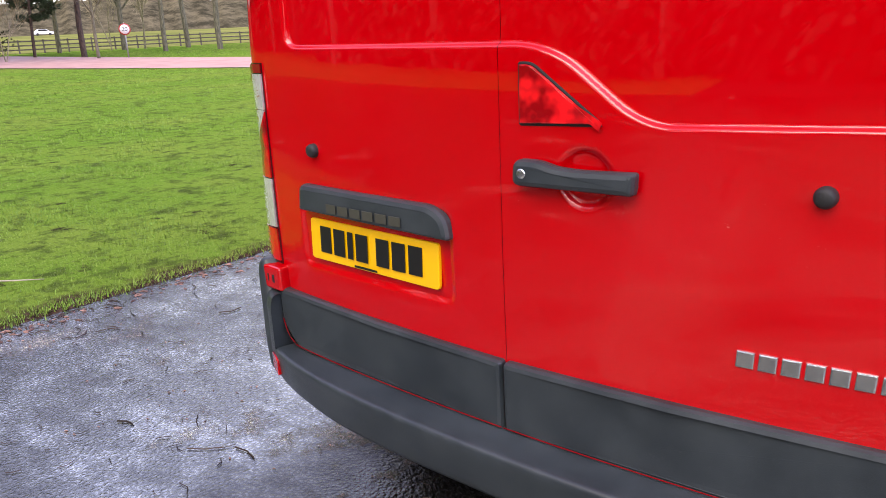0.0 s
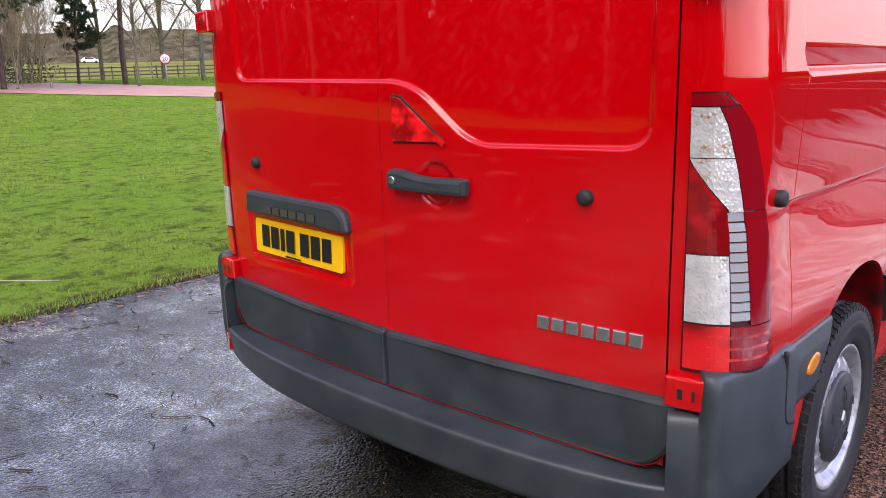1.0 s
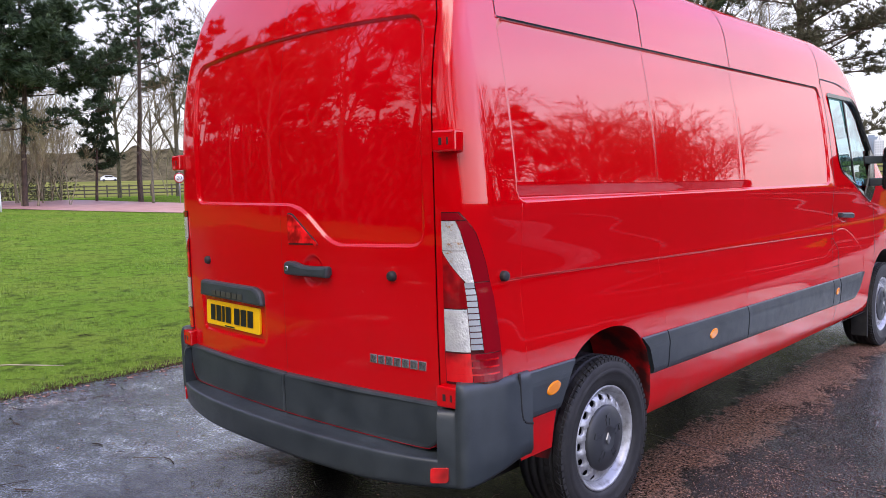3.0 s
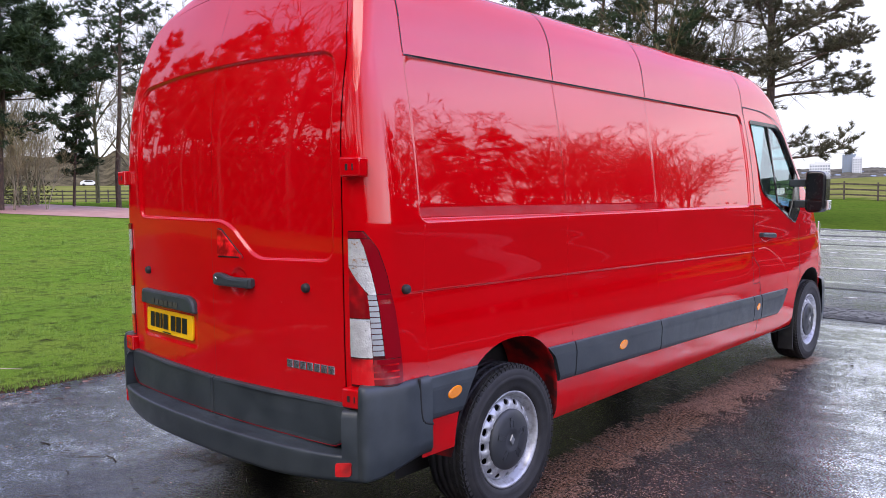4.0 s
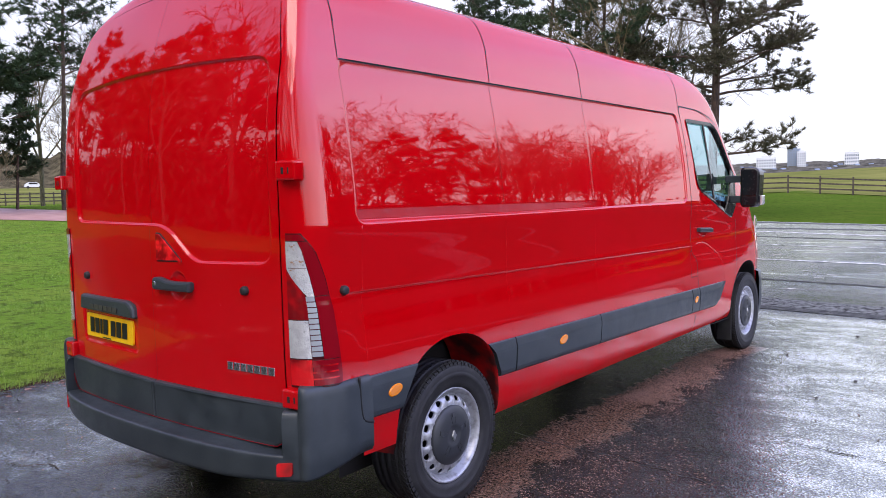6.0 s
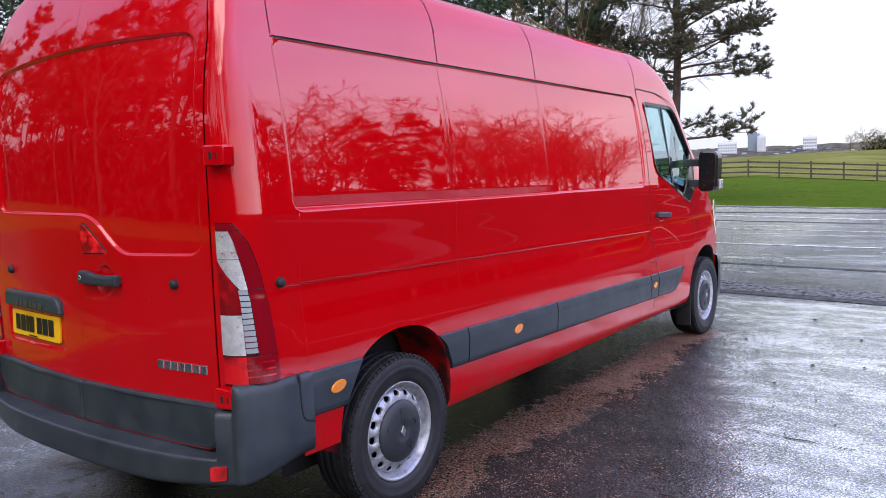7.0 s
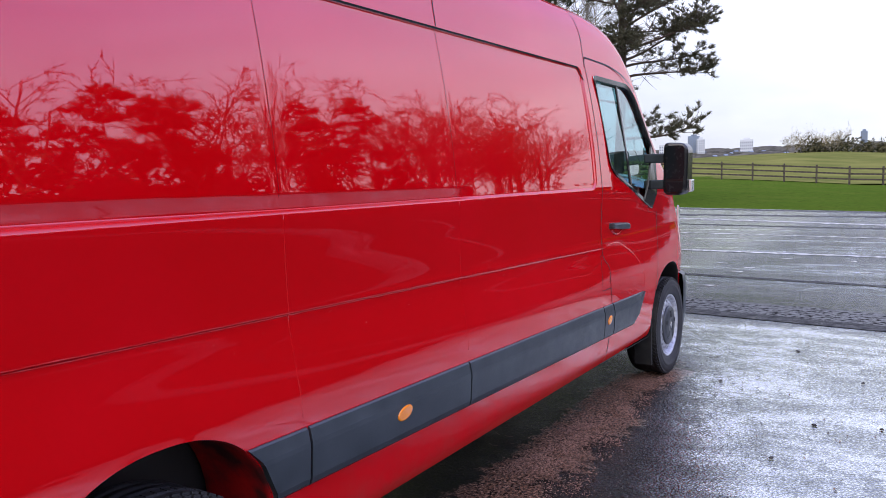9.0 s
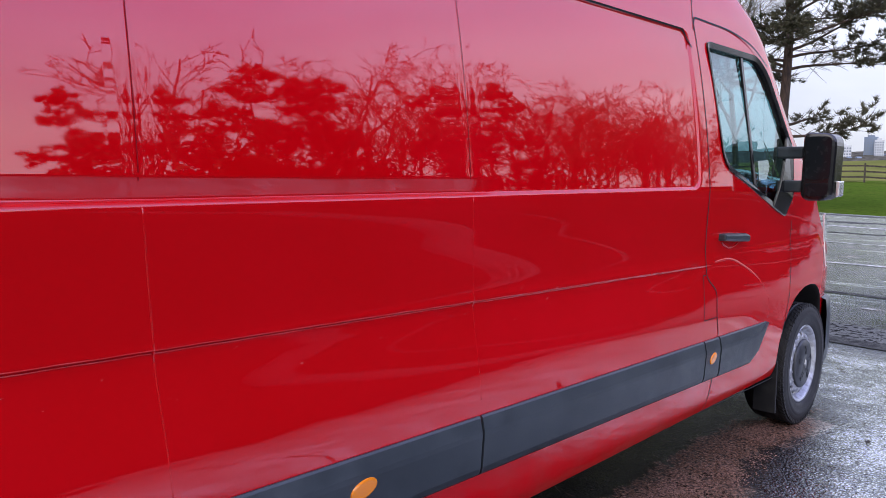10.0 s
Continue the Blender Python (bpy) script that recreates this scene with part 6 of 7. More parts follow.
def build_fence(a, b, gap_m, height, rails, label, group):
    A, B = Vector(a), Vector(b)
    n = max(1, int((B - A).length / gap_m))
    fence = thing("fence", label, "fence", group=group)
    bm = bmesh.new()
    bmesh.ops.create_cube(bm, size=1.0, matrix=Matrix.Translation((0, 0, height / 2 - 0.1)) @ Matrix.Diagonal((0.11, 0.11, height + 0.2, 1)))
    bmesh.ops.bevel(bm, geom=[e for e in bm.edges if all(q.co.z > 0.5 for q in e.verts)], offset=0.025, segments=1, affect="EDGES")
    first = None
    turn = math.atan2(B.y - A.y, B.x - A.x)
    posts = []
    for k in range(n + 1):
        p = A.lerp(B, k / n)
        z = float(rise(np.array(p.x), np.array(p.y)))
        if first is None:
            ob = part("post", bm, WOOD, fence)
            first = ob.data
        else:
            ob = new("post", first)
            ob.parent = fence
        ob.matrix_basis = Matrix.Translation((p.x, p.y, z)) @ Matrix.Rotation(turn, 4, "Z")
        posts.append(Vector((p.x, p.y, z)))
    for k in range(n):
        p, q = posts[k], posts[k + 1]
        for h in rails:
            d = (q - p)
            s = Vector((-d.y, d.x, 0)).normalized() * 0.06
            u = Vector((0, 0, 0.055))
            w = s * 0.35
            v = []
            for e in (p, q):
                c = e + s + Vector((0, 0, h))
                v += [c - u - w, c + u - w, c + u + w, c - u + w]
            mesh_ob("rail", v, [(0, 1, 2, 3), (7, 6, 5, 4), (0, 4, 5, 1), (1, 5, 6, 2), (2, 6, 7, 3), (3, 7, 4, 0)], WOOD, fence)
    return fence


build_fence((-26.0, 53.0), (4.0, 61.3), 1.95, 1.30, (0.38, 0.75, 1.12), "dark wooden post and rail fence along the field", "fences")
build_fence(polar(84, 80), polar(40, 94), 1.9, 1.20, (0.36, 0.70, 1.05), "dark wooden post and rail fence behind the lane", "fences")


# ---------------------------------------------------------------- distance
def build_ridge(name, az0, az1, dist, low, high, mat, label, seed, step=0.15, rough=1.0):
    rows_b, rows_t = [], []
    for az in np.arange(az0, az1 + 1e-6, step):
        x, y = polar(az, dist)
        h = low + (high - low) * (0.5 + 0.5 * noise.noise(Vector((az * 0.12, seed, 0))))
        h *= 1 + 0.16 * rough * noise.noise(Vector((az * 0.9, seed + 3, 0))) + 0.08 * rough * noise.noise(Vector((az * 4.0, seed + 9, 0)))
        x2, y2 = polar(az, dist * 1.35)
        rows_b.append((x, y, -6))
        rows_t.append((x2, y2, h * 1.35 if dist < 500 else h * 1.2))
    grid_ob_o = grid_ob(name, [rows_b, [Vector(a).lerp(Vector(b), 0.5) + Vector((0, 0, 1)) for a, b in zip(rows_b, rows_t)], rows_t], mat, smooth=True)
    tagged(grid_ob_o, label, "hills", kind="structure")


HILL = Mat("distant_wood", (0.10, 0.095, 0.075), 0.95, Specular_IOR_Level=0.0)
HILL.color(HILL.mix(HILL.grey(HILL.noise(0.22, 8.0, 0.75, HILL.coords((1, 1, 0.5))), 0.40, 0.62), (0.040, 0.036, 0.022), (0.14, 0.118, 0.070)))
# haze is mixed into the far wood's grey-brown
FARWOOD = Mat("hazy_far_wood", (0.16, 0.17, 0.18), 0.95, Specular_IOR_Level=0.0)
FARWOOD.color(FARWOOD.mix(FARWOOD.grey(FARWOOD.noise(0.05, 9.0, 0.8), 0.40, 0.60), (0.050, 0.050, 0.040), (0.17, 0.160, 0.130)))
build_ridge("backdrop_hill", 28, 100, 210, 10.5, 13.5, HILL.m, "brown wooded hillside", 2, 0.25)
build_ridge("backdrop_wood", -40, 30, 1150, 33, 37, FARWOOD.m, "hazy grey woodland on the horizon", 5, 0.05, 0.35)


def tower(az0, az1, height, dist, mat, label, floors=12, bays=6):
    """A far block of flats with its storeys of windows."""
    x0, y0 = polar(az0, dist)
    x1, y1 = polar(az1, dist)
    mid = Vector(((x0 + x1) / 2, (y0 + y1) / 2, 0))
    w = math.hypot(x1 - x0, y1 - y0)
    b = thing("tower_block", label, "building", group="far tower blocks")
    b.matrix_basis = Matrix.Translation(mid) @ Matrix.Rotation(math.atan2(y1 - y0, x1 - x0), 4, "Z")
    part("wall", box_bm(-w / 2, w / 2, -8, 8, -5, height), mat, b)
    part("roof", box_bm(-w / 4, w / 4, -4, 4, height, height + 3.0), mat, b)
    proto = None
    fh = height / (floors + 4)
    for i in range(floors):
        for j in range(bays):
            bx = -w / 2 + w * (j + 0.5) / bays
            bz = height - (i + 1) * fh
            if proto is None:
                ob = part("window", box_bm(-w / bays * 0.3, w / bays * 0.3, -0.15, 0.15, -fh * 0.28, fh * 0.28), TOWERGLASS, b)
                proto = ob.data
            else:
                ob = new("window", proto)
                ob.parent = b
            ob.location = (bx, -8.0 if True else 8.0, bz)
    return b


TOWERGLASS = Mat("far_window", (0.20, 0.23, 0.27), 0.3).m
# wall colours with distance haze mixed in
HAZEBLUE = Mat("blue_grey_cladding", (0.20, 0.25, 0.32), 0.8).m
HAZEWHITE = Mat("pale_concrete", (0.62, 0.64, 0.66), 0.85).m
tower(14.55, 13.75, 63, 1480, HAZEBLUE, "tall blue-grey tower block on the horizon", 10, 5)
tower(13.95, 13.4, 57, 1460, HAZEWHITE, "pale tower block beside the grey one", 10, 4)
tower(16.5, 15.25, 48, 1440, HAZEWHITE, "pale wide slab of flats on the horizon", 6, 8)
tower(11.1, 10.25, 53, 1470, HAZEWHITE, "pale slab block on the horizon", 6, 7)
tower(3.75, 3.35, 60, 1490, HAZEBLUE, "small far grey tower", 8, 3)


# bare thicket on the field's brow
rh = random.Random(61)
build_bushes("thicket_scrub", [(*polar(6.9 - 5.0 * u, 150 + rh.uniform(-3, 6)), rh.uniform(1.6, 3.4), rh.uniform(2.6, 4.6), 260) for u in np.linspace(0, 1, 16)], "dark scrub on the brow of the field", 1.8)
rt = random.Random(77)
for k in range(11):
    az = 8.1 - 0.33 * k + rt.uniform(-0.1, 0.1)
    plant("bare_d" if k % 3 else "bare_f", *polar(az, 150 + rt.uniform(-4, 8)), rt.uniform(0.42, 0.58), az * 77, 0.8, "thicket on the field")


# ---------------------------------------------------------------- lane furniture
def build_sign():
    sgn = thing("speed_sign", "round white speed limit sign with red rim on post", "road sign", (-39.5, 20.5, float(rise(np.array(-39.5), np.array(20.5)))))
    grey = Mat("galvanised_post", (0.35, 0.36, 0.37), 0.45, 0.7).m
    tube("post", [(0, 0, -0.1), (0, 0, 1.85)], 0.035, grey, sgn, "grey steel post")
    face = Vector((40, -21, 0)).normalized()
    turn = math.atan2(face.y, face.x)
    m = Matrix.Translation((0, 0, 1.50)) @ Matrix.Rotation(turn, 4, "Z")
    red = Mat("sign_red", (0.45, 0.03, 0.03), 0.5).m
    white = Mat("sign_white", (0.80, 0.80, 0.80), 0.5).m
    d = lathe("plate", [(0.0, 0.036), (0.30, 0.036), (0.30, 0.050), (0.0, 0.050)], red, sgn, 40, "red-rimmed round plate")
    d.matrix_basis = m
    d2 = lathe("face", [(0.0, 0.0545), (0.245, 0.0545), (0.245, 0.050)], white, sgn, 40, "white sign face")
    d2.matrix_basis = m
    cu = bpy.data.curves.new("numerals", "FONT")
    cu.body, cu.size, cu.align_x, cu.align_y, cu.extrude = "20", 0.30, "CENTER", "CENTER", 0.001
    t = new("numerals", cu)
    t.data.materials.append(INK)
    t.parent = sgn
    t.matrix_basis = m @ Matrix.Translation((0.058, 0, 0)) @ Matrix.Rotation(math.pi / 2, 4, "Z") @ Matrix.Rotation(math.pi / 2, 4, "X")
    t["label"] = "black speed limit numerals"


build_sign()
px, py = -37.8, 10.4
mp = thing("marker_post", "slim white marker post at the lane edge", "marker post", (px, py, float(rise(np.array(px), np.array(py)))))
tube("post", [(0, 0, -0.1), (0, 0, 0.5), (0, 0, 1.0)], [0.045, 0.045, 0.04], Mat("white_post", (0.7, 0.7, 0.68), 0.6).m, mp)


# ---------------------------------------------------------------- tarmac details
PATCH = Mat("coarse_black_patch", (0.02, 0.02, 0.02), 0.5, IOR=1.35, Specular_IOR_Level=0.22)
PATCH.color(PATCH.mix(PATCH.grey(PATCH.noise(60.0, 5.0), 0.35, 0.7), (0.008, 0.008, 0.009), (0.045, 0.044, 0.043)))
PATCH.rough(PATCH.grey(PATCH.noise(9.0, 5.0), 0.35, 0.65, 0.25, 0.6))
PATCH.bump(PATCH.noise(90.0, 4.0), 0.8, 0.02)


def wavy_strip(name, x0, x1, y0, y1, mat, label, z, seed, amp=0.03, slope=0.0):
    top, bot = [], []
    for x in np.arange(x0, x1 + 1e-6, 0.15):
        top.append((x, y1 + slope * x + amp * noise.noise(Vector((x * 1.7, seed, 0))), z))
        bot.append((x, y0 + slope * x + amp * noise.noise(Vector((x * 1.9, seed + 5, 0))), z))
    return tagged(grid_ob(name, [bot, top], mat, smooth=False), label, "tarmac mark", kind="structure")


def crack(x0, x1, y, seed, slope):
    """A ragged crack that opens and closes along its length."""
    top, bot = [], []
    for x in np.arange(x0, x1, 0.025):
        c = y + slope * x + 0.05 * noise.noise(Vector((x * 1.8, seed, 0))) + 0.022 * noise.noise(Vector((x * 11, seed, 3)))
        w = max(0.0004, 0.004 + 0.011 * noise.noise(Vector((x * 5.5, seed, 7))))
        top.append((x, c + w, 0.004))
        bot.append((x, c - w, 0.004))
    tagged(grid_ob("crack", [bot, top], PATCH.m, smooth=False), "thin broken dark crack in the wet tarmac", "tarmac mark", kind="structure")


COARSE = Mat("coarse_wet_chippings", (0.02, 0.02, 0.02), 0.3, IOR=1.6)
COARSE.color(COARSE.mix(COARSE.grey(COARSE.noise(30.0, 5.0), 0.35, 0.7), (0.008, 0.008, 0.009), (0.06, 0.059, 0.057)))
COARSE.link(COARSE.grey(COARSE.noise(16.0, 5.0, 0.7), 0.45, 0.60, 0.0, 1.0), COARSE.b.inputs["Specular IOR Level"])
COARSE.bump(COARSE.noise(34.0, 4.0), 1.0, 0.03)
wavy_strip("trench_patch", -6, 14, 8.06, 8.70, COARSE.m, "coarse relaid strip of wet chippings across the tarmac", 0.006, 1, 0.03, -0.13)
wavy_strip("trench_edge", -6, 14, 7.80, 8.07, PATCH.m, "black sealed edge of the relaid strip", 0.005, 2, 0.03, -0.13)
WORN = Mat("worn_white_line", (0.5, 0.5, 0.5), 0.5)
wn1 = WORN.noise(7.0, 7.0, 0.7)
WORN.color(WORN.mix(WORN.grey(wn1, 0.44, 0.58), (0.05, 0.05, 0.05), (0.82, 0.82, 0.80)))
WORN.rough(WORN.grey(WORN.noise(2.0, 4.0), 0.4, 0.6, 0.2, 0.5))
wavy_strip("white_line", -14, 3.0, 13.86, 14.06, WORN.m, "worn white painted line", 0.005, 3, 0.015, -0.092)
# pale strip painted where wet tarmac reflects a bright band
wavy_strip("white_line", -14, 3.0, 21.75, 22.15, WORN.m, "worn white painted line", 0.005, 4, 0.03, -0.39)
wavy_strip("white_line", -14, 3.0, 17.6, 17.75, WORN.m, "worn white painted line", 0.005, 4, 0.03, -0.15)
for k, (x, y) in enumerate(((-0.2, 12.15), (0.2, 11.2), (0.28, 11.7), (0.15, 9.7), (1.5, 13.0), (0.6, 13.05), (1.8, 11.6))):
    wavy_strip("white_line", x, x + 0.17, y, y + 0.08, WORN.m, "worn scrap of white line", 0.005, 10 + k, 0.02)
wavy_strip("tar_seam", -5, 14, 10.60, 10.76, PATCH.m, "black tar seam in the tarmac", 0.005, 6, 0.05, -0.13)
for x0, x1, y, seed, slope in ((0.6, 1.95, 2.16, 41, -0.09), (2.0, 3.4, 2.99, 42, -0.08), (1.9, 3.2, 1.55, 43, 0.10)):
    crack(x0, x1, y, seed, slope)
wavy_strip("tar_seam", -5, 14, 20.2, 20.5, PATCH.m, "black tar seam in the tarmac", 0.005, 7, 0.08, -0.2)
wavy_strip("wet_gutter", -16, 18, 27.2, 27.9, PATCH.m, "dark wet channel along the grass edge", 0.005, 8, 0.3, -0.36)
wavy_strip("wet_gutter", -16, 18, 24.6, 25.2, PATCH.m, "dark wet channel along the grass edge", 0.005, 9, 0.5, -0.12)


def build_litter():
    """Twigs, needles and leaves strewn over the tarmac."""
    r = random.Random(9)
    v, f = [], []

    def twig(x, y, L, a, w, z=0.004):
        d = Vector((math.cos(a), math.sin(a), 0))
        n = Vector((-d.y, d.x, 0)) * w
        c = Vector((x, y, z))
        k = r.uniform(-0.25, 0.25) * L
        b = len(v)
        q = c + d * L * 0.5 + n.normalized() * k
        e = c + d * L
        for p in (c, q, e):
            v.extend([p - n, p + Vector((0, 0, w * 1.4)), p + n])
        f.extend([(b, b + 1, b + 4, b + 3), (b + 1, b + 2, b + 5, b + 4), (b + 3, b + 4, b + 7, b + 6), (b + 4, b + 5, b + 8, b + 7)])
    for k in range(900):
        x = r.uniform(-3.3, 1.2)
        y = r.uniform(-2.2, 7.5)
        twig(x, y, r.uniform(0.015, 0.07), r.uniform(0, 6.28), r.uniform(0.0008, 0.002))
    for k in range(140):
        twig(r.uniform(1.0, 3.6), r.uniform(-1.0, 7.5), r.uniform(0.008, 0.022), r.uniform(0, 6.28), r.uniform(0.0008, 0.0018))
    for k in range(170):
        x = -3.25 + abs(r.gauss(0, 0.35))
        twig(x, r.uniform(-1.5, 6), r.uniform(0.04, 0.13), r.uniform(0, 6.28), r.uniform(0.0012, 0.003))
    for k in range(46):
        twig(r.uniform(-3.0, -0.9), r.uniform(-1.2, 2.5), r.uniform(0.05, 0.14), r.gauss(0.5, 0.5), r.uniform(0.0015, 0.0042))
    for k in range(1300):
        x, y = 1.15 + r.gauss(0, 0.28), r.uniform(0.2, 5.6)
        twig(x, y, r.uniform(0.012, 0.035), r.uniform(0, 6.28), r.uniform(0.0008, 0.0016))
    m = make_needles("litter", (0.008, 0.006, 0.005), (0.06, 0.036, 0.026))
    tagged(mesh_ob("twigs_and_needles", v, f, m), "small dark twigs and fallen needles on the tarmac", "litter", kind="stuff")


def build_grit():
    """Washed-up needles, husks and red grit, each a small chip lying on the tarmac."""
    r = random.Random(19)
    v, f = [], []

    def chip(x, y, size, flat=0.45):
        a = r.uniform(0, 6.28)
        c, q = math.cos(a) * size, math.sin(a) * size
        k = r.uniform(0.25, 0.6)
        b = len(v)
        v.extend([(x - c, y - q, 0.002), (x + q * k, y - c * k, 0.002), (x + c, y + q, 0.002), (x - q * k * 0.8, y + c * k * 0.8, 0.002), (x + r.uniform(-0.3, 0.3) * size, y, 0.002 + size * flat)])
        f.extend([(b, b + 1, b + 4), (b + 1, b + 2, b + 4), (b + 2, b + 3, b + 4), (b + 3, b, b + 4)])

    def thick(x, y):
        return max(0.0, 0.5 + 0.5 * noise.noise(Vector((x * 2.6, y * 1.7, 2.0))) + 0.35 * noise.noise(Vector((x * 9, y * 7, 5.0))))
    n = 0
    while n < 19000:
        y = r.uniform(-0.4, 5.7)
        wide = float(np.interp(y, (-0.4, 1.0, 2.0, 3.0, 4.5, 5.6), (0.9, 1.05, 0.98, 0.48, 0.27, 0.2)))
        x = 0.80 + 0.12 * noise.noise(Vector((y * 1.3, 1.0, 0.0))) + wide * r.random() ** 1.25 + r.gauss(0, 0.03)
        if x < 0.35 or r.random() > thick(x, y) ** 3.2:
            continue
        chip(x, y, r.uniform(0.0022, 0.0075))
        n += 1
    for k in range(2600):
        x, y = r.uniform(-3.3, 0.6), r.uniform(-2.3, 1.0)
        if r.random() < max(0.0, thick(x, y) - 0.35) ** 1.5:
            chip(x, y, r.uniform(0.003, 0.010))
    for k in range(700):
        chip(-3.24 + abs(r.gauss(0, 0.10)), r.uniform(-2.5, 8.0), r.uniform(0.006, 0.030), 0.3)
    for k in range(500):
        chip(r.uniform(1.6, 3.6), r.uniform(-0.5, 7.6), r.uniform(0.003, 0.008), 0.8)
    m = make_needles("red_brown_grit", (0.040, 0.020, 0.015), (0.36, 0.200, 0.150))
    tagged(mesh_ob("needles_and_grit", v, f, m), "red-brown needles and grit drifted on wet tarmac", "litter", kind="stuff")


build_litter()
build_grit()
LEAF = Mat("dead_leaf", (0.018, 0.013, 0.010), 0.5).m
r3 = random.Random(12)
for x, y, s in ((1.362, 5.249, 0.045), (2.024, 4.538, 0.05), (2.35, 4.62, 0.04), (2.2, 5.6, 0.035), (1.9, 3.9, 0.04), (2.6, 4.1, 0.05), (1.7, 6.4, 0.05), (2.9, 5.0, 0.06)):
    v = []
    n = 9
    for ring, h in ((1.0, 0.003), (0.55, 0.016)):
        for k in range(n):
            a = 2 * math.pi * k / n
            q = 0.55 * s * ring * (0.7 + 0.5 * r3.random()) * (0.55 if k % 2 else 1.0)
            v.append((q * math.cos(a), q * 0.7 * math.sin(a), 0.6 * h + 0.004 * r3.random()))
    v.append((0, 0, 0.009))
    f = [(k, (k + 1) % n, n + (k + 1) % n, n + k) for k in range(n)] + [(n + k, n + (k + 1) % n, 2 * n) for k in range(n)]
    lf = mesh_ob("leaf", v, f, LEAF)
    lf.matrix_basis = pose(x, y, 0.001, 0, 0, r3.uniform(0, 360))
    tagged(lf, "crumpled dark dead leaf on wet tarmac", "leaf", group="fallen leaves")


# ---------------------------------------------------------------- grass blades
def build_blades(name, n, x0, x1, y0, y1, size, seed, label, edge=False):
    r = np.random.RandomState(seed)
    x = r.uniform(x0, x1, n)
    y = r.uniform(y0, y1, n)
    if edge:
        x = -3.34 + np.abs(r.normal(0, 0.05, n)) * r.choice([-1, 0.9], n)
    lane = -0.447 * x + 0.894 * y
    keep = (lane < 27.9) | (lane > 36.6)
    x, y = x[keep], y[keep]
    n = len(x)
    z = rise(x, y) + 0.006
    pat = np.array([noise.noise(Vector((a * 0.9, b * 0.9, 3.0))) for a, b in zip(x, y)])
    h = size * r.uniform(0.5, 1.3, n) * (1 + 0.7 * pat)
    a = r.uniform(0, 2 * np.pi, n)
    lean = r.uniform(0.2, 1.1, n)
    b = a + r.uniform(-0.6, 0.6, n)
    w = size * 0.10
    P = np.stack([x, y, z], 1)
    W = np.stack([-np.sin(a), np.cos(a), 0 * a], 1) * w
    D = np.stack([np.cos(b) * lean, np.sin(b) * lean, np.ones(n)], 1)
    D = D / np.linalg.norm(D, axis=1)[:, None] * h[:, None]
    V = np.stack([P - W, P + W, P + D * 0.6 + W * 0.6 + np.array([0, 0, 0.1]) * h[:, None], P + D], 1).reshape(-1, 3)
    me = bpy.data.meshes.new(name)
    me.vertices.add(4 * n)
    me.vertices.foreach_set("co", V.ravel())
    me.loops.add(4 * n)
    me.loops.foreach_set("vertex_index", np.arange(4 * n))
    me.polygons.add(n)
    me.polygons.foreach_set("loop_start", np.arange(n) * 4)
    me.polygons.foreach_set("loop_total", np.full(n, 4))
    me.update(calc_edges=True)
    me.materials.append(BLADE)
    tagged(new(name, me), label, "grass", kind="stuff")


bl = Mat("grass_blade", (0.07, 0.14, 0.03), 0.5, IOR=1.35)
bg = bl.node("ShaderNodeNewGeometry")
bc = bl.mix(bg.outputs["Random Per Island"], (0.092, 0.200, 0.018), (0.25, 0.43, 0.055))
bc = bl.mix(bl.grey(bl.noise(0.45, 5.0, 0.6), 0.42, 0.64, 0.0, 0.55), bc, (0.31, 0.36, 0.065))
bc = bl.mix(bl.grey(bl.noise(3.4, 8.0, 0.75), 0.50, 0.62, 0.0, 0.85), bc, (0.085, 0.120, 0.020))
bc = bl.mix(bl.grey(bl.noise(10.0, 5.0, 0.65), 0.54, 0.64, 0.0, 0.50), bc, (0.055, 0.078, 0.014))
bc = bl.mix(bl.grey(bl.noise(2.6, 6.0, 0.75, bl.coords((1.0, 0.7, 1.0))), 0.62, 0.67, 0.0, 0.8), bc, (0.060, 0.048, 0.024))
bl.color(bc)
BLADE = bl.m
build_blades("grass_near", 85000, -8.5, -3.3, -3.0, 9.0, 0.026, 1, "short wet green grass blades")
build_blades("grass_edge", 9000, -3.5, -3.2, -3.0, 9.0, 0.032, 2, "ragged grass at the tarmac edge", True)
build_blades("grass_middle", 42000, -20, -8.5, -3.0, 18.0, 0.045, 3, "short wet green grass blades farther off")
build_blades("grass_far", 30000, -44, -20, 0.0, 34.0, 0.07, 4, "short wet green grass towards the lane")


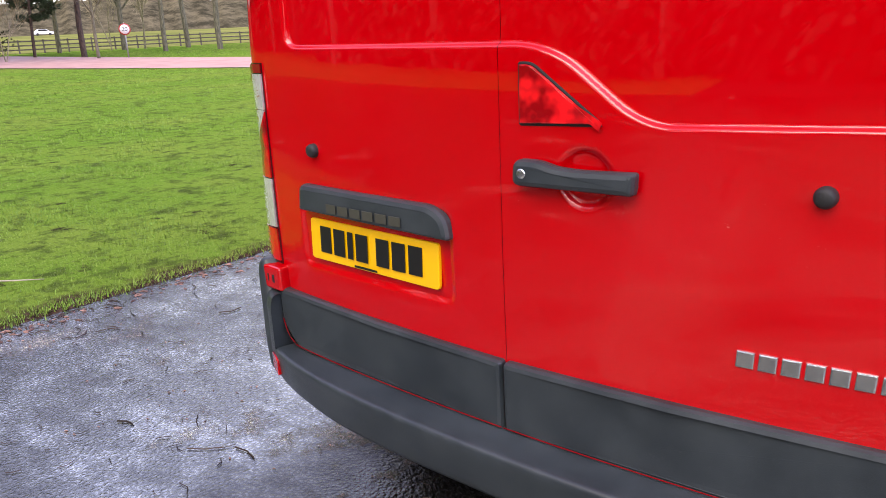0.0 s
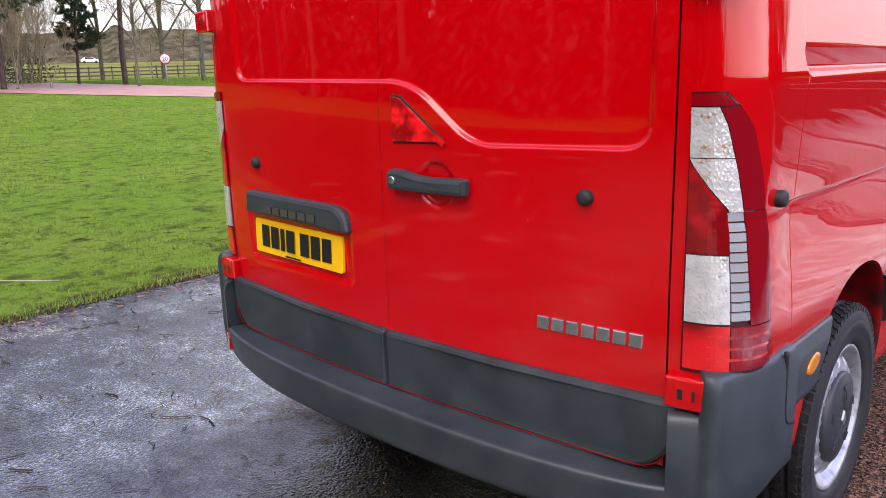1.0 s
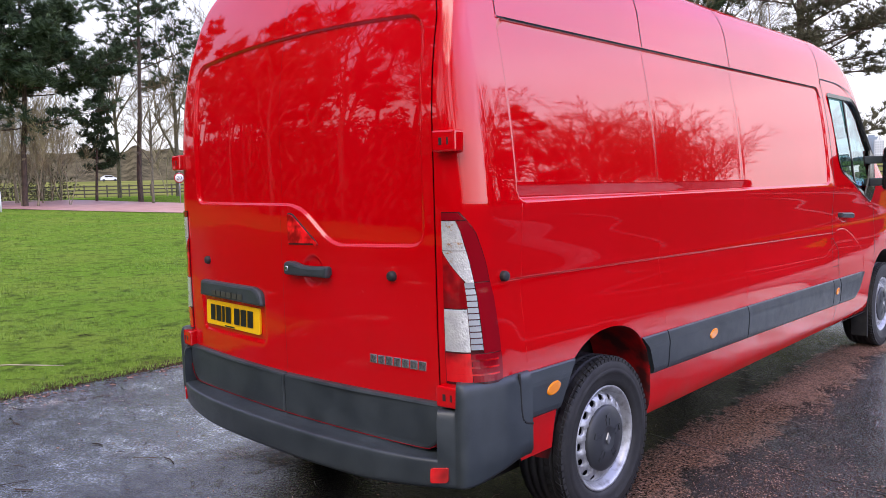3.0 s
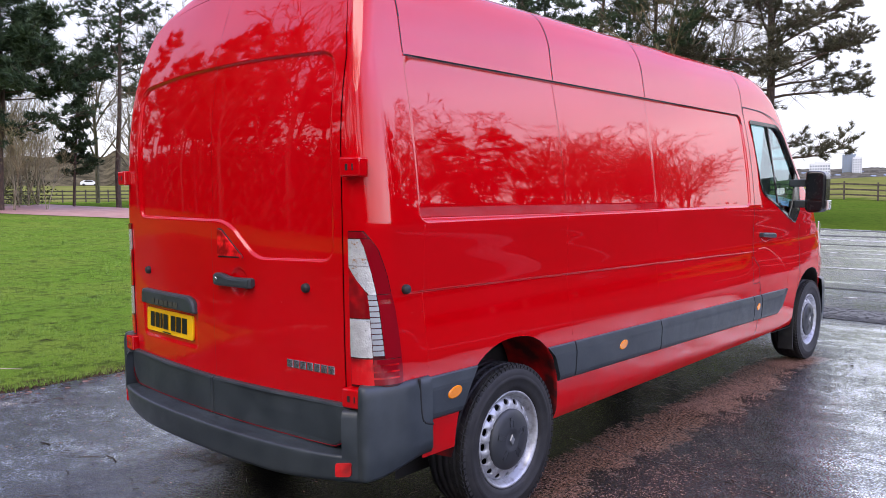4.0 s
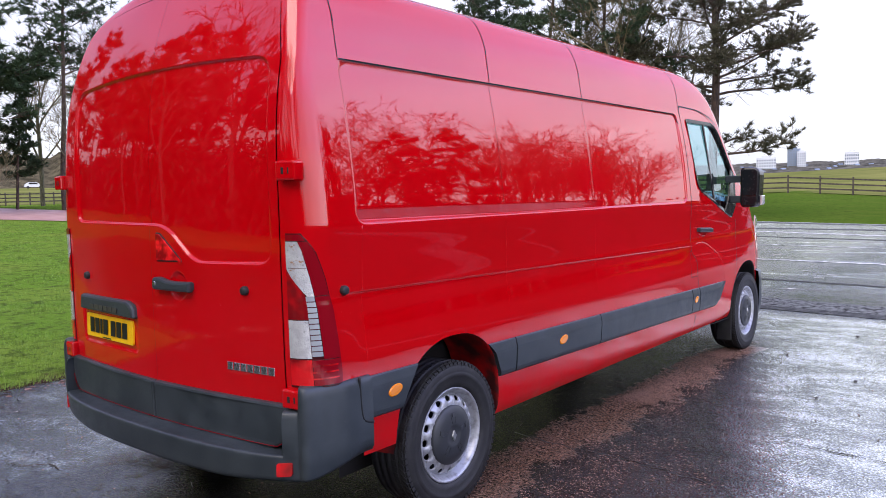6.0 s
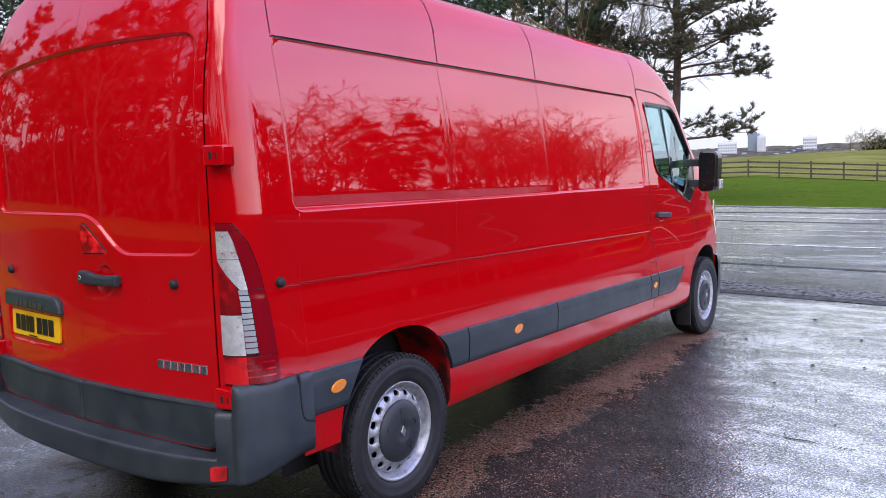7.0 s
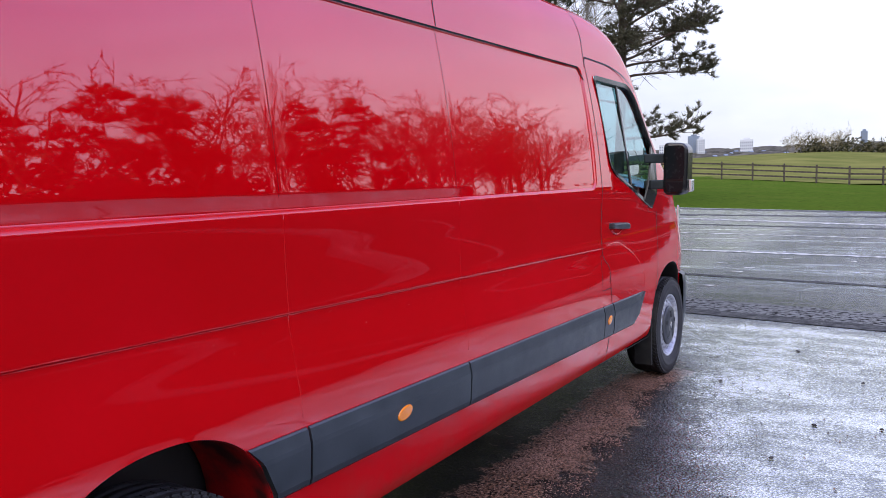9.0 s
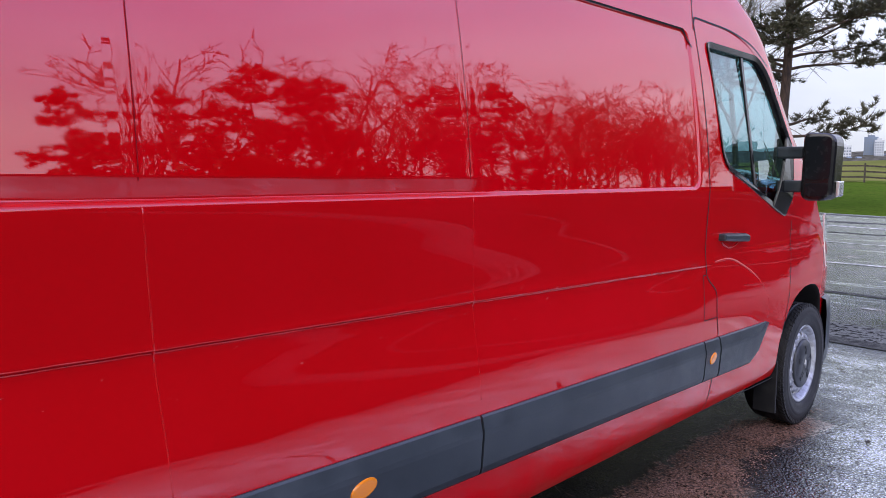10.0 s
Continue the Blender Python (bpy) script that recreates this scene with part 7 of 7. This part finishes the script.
# ---------------------------------------------------------------- houses behind the camera
def build_house(x, y, turn, w, d, h, label):
    hs = thing("house", label, "house", (x, y, 0), "houses behind the car park")
    hs.rotation_euler = (0, 0, radians(turn))
    brick = Mat("brown_brick", (0.20, 0.10, 0.07), 0.85)
    brick.color(brick.mix(brick.grey(brick.noise(8.0, 5.0), 0.35, 0.7), (0.14, 0.07, 0.05), (0.25, 0.13, 0.09)))
    part("wall", box_bm(-w / 2, w / 2, -d / 2, d / 2, -0.2, h), brick.m, hs)
    v = [(-w / 2 - 0.3, -d / 2 - 0.4, h), (w / 2 + 0.3, -d / 2 - 0.4, h), (w / 2 + 0.3, d / 2 + 0.4, h), (-w / 2 - 0.3, d / 2 + 0.4, h), (-w / 2 - 0.3, 0, h + d * 0.42), (w / 2 + 0.3, 0, h + d * 0.42)]
    mesh_ob("roof", v, [(0, 1, 5, 4), (2, 3, 4, 5), (0, 4, 3), (1, 2, 5), (0, 3, 2, 1)], Mat("slate_roof", (0.06, 0.06, 0.065), 0.7).m, hs)
    part("chimney", box_bm(w * 0.25, w * 0.25 + 0.9, -0.4, 0.4, h + d * 0.2, h + d * 0.42 + 1.0), brick.m, hs)
    for i in range(3):
        for z in (1.5, 4.0):
            wx = -w / 2 + w * (i + 0.5) / 3
            part("window", box_bm(wx - 0.6, wx + 0.6, d / 2 - 0.05, d / 2 + 0.04, z - 0.6, z + 0.6), TOWERGLASS, hs)


build_house(-7, -42, 8, 10, 8, 5.4, "brown brick house with slate roof behind trees")
build_house(7, -50, -5, 11, 8, 5.4, "brown brick house with slate roof and chimney")
build_house(-24, -52, 15, 10, 8, 5.4, "brown brick house beside bare trees")


# ---------------------------------------------------------------- far white vehicle beyond the fence
def build_far_car(az, dist):
    x, y = polar(az, dist)
    c = thing("parked_car", "small white car parked far beyond the fence", "car", (x, y, float(rise(np.array(x), np.array(y)))))
    c.rotation_euler = (0, 0, radians(az + 5))
    c.scale = (0.85, 0.85, 0.85)
    c.location.z += 0.03 * (dist - 74) if dist > 80 else 0.0
    white = Mat("white_car_paint", (0.75, 0.75, 0.75), 0.3, Coat_Weight=1.0).m
    prof = rounded([(-2.1, 0.35), (2.1, 0.35), (2.15, 0.8), (1.3, 0.98), (0.6, 1.45), (-1.2, 1.5), (-2.0, 1.0)], 0.12, 4)
    slab("body", prof, lambda a, b, h: (a, -0.85 + h, b), 1.7, 0.08, white, c)
    win = rounded([(-1.15, 1.02), (1.0, 1.02), (0.5, 1.38), (-1.05, 1.42)], 0.05, 3)
    slab("window", win, lambda a, b, h: (a, -0.852 - h, b), 0.01, 0.003, GLOSSBLACK, c)
    for wx in (-1.3, 1.3):
        lt = lathe("wheel", [(0.0, 0.0), (0.18, 0.0), (0.30, 0.02), (0.32, 0.10), (0.0, 0.20)], RUBBER, c, 20)
        lt.matrix_basis = pose(wx, -0.88, 0.32, 0, 0, 90)


build_far_car(66.8, 176)

for key, ob in SPARE.items():
    ob.location = (60, -60, 0)


# ---------------------------------------------------------------- fields and far houses
FIELD = Mat("rough_pasture", (0.25, 0.27, 0.08), 0.85, Specular_IOR_Level=0.0)
FIELD.color(FIELD.mix(FIELD.grey(FIELD.noise(0.12, 7.0, 0.65), 0.35, 0.68), (0.125, 0.142, 0.040), (0.235, 0.230, 0.072)))


def build_field(name, outline_rows, label, climb=0.0):
    rows = []
    for k, row in enumerate(outline_rows):
        rows.append([(x, y, float(rise(np.array(x), np.array(y))) + 0.05 + max(climb, 0.02) * k) for x, y in row])
    tagged(grid_ob(name, rows, FIELD.m, flip=True), label, "field", kind="structure")


build_field("field", [[(-26.0 + 58 * t - 0.27 * d, 53.4 + 16 * t + 0.96 * d) for t in np.linspace(-0.2, 2.2, 40)] for d in np.linspace(0.3, 115, 40)], "pale rough pasture behind the fence")
build_field("field_by_lane", [[polar(az, 81 + (14 * (84 - az) / 44) + d) for az in np.linspace(30, 95, 60)] for d in np.linspace(0.6, 112, 24)], "pale yellow-green pasture behind the lane", 0.15)


# pale grey holds the haze over the far houses
HAZEWALL = Mat("hazy_render", (0.42, 0.43, 0.44), 0.9).m


def far_house(az, dist, w):
    x, y = polar(az, dist)
    h = thing("far_house", "tiny pale house on the far wooded slope", "house", (x, y, 0), "far houses")
    h.rotation_euler = (0, 0, radians(az * 3))
    z0 = -6 + 44 * (dist / 1150 - 1) / 0.35
    part("wall", box_bm(-w / 2, w / 2, -4, 4, z0 - 6, z0 + 2.6), HAZEWALL, h)
    mesh_ob("roof", [(-w / 2 - 0.4, -4.5, z0 + 2.6), (w / 2 + 0.4, -4.5, z0 + 2.6), (w / 2 + 0.4, 4.5, z0 + 2.6), (-w / 2 - 0.4, 4.5, z0 + 2.6), (-w / 2, 0, z0 + 5.0), (w / 2, 0, z0 + 5.0)],
            [(0, 1, 5, 4), (2, 3, 4, 5), (0, 4, 3), (1, 2, 5)], HAZEBLUE, h)


rh = random.Random(3)
for k in range(20):
    far_house(rh.uniform(2, 18), rh.uniform(1380, 1490), rh.uniform(4, 8))

# a pale dead stick lying in the grass, and brown litter at the edge
st = tube("stick", [(-4.36, 0.20, 0.05), (-4.30, 0.13, 0.06), (-4.12, 0.28, 0.075), (-3.95, 0.47, 0.06), (-3.88, 0.62, 0.04)], [0.004, 0.007, 0.007, 0.005, 0.003], Mat("bleached_stick", (0.42, 0.36, 0.24), 0.7).m)
tagged(st, "thin pale bleached stick lying in the grass", "stick")
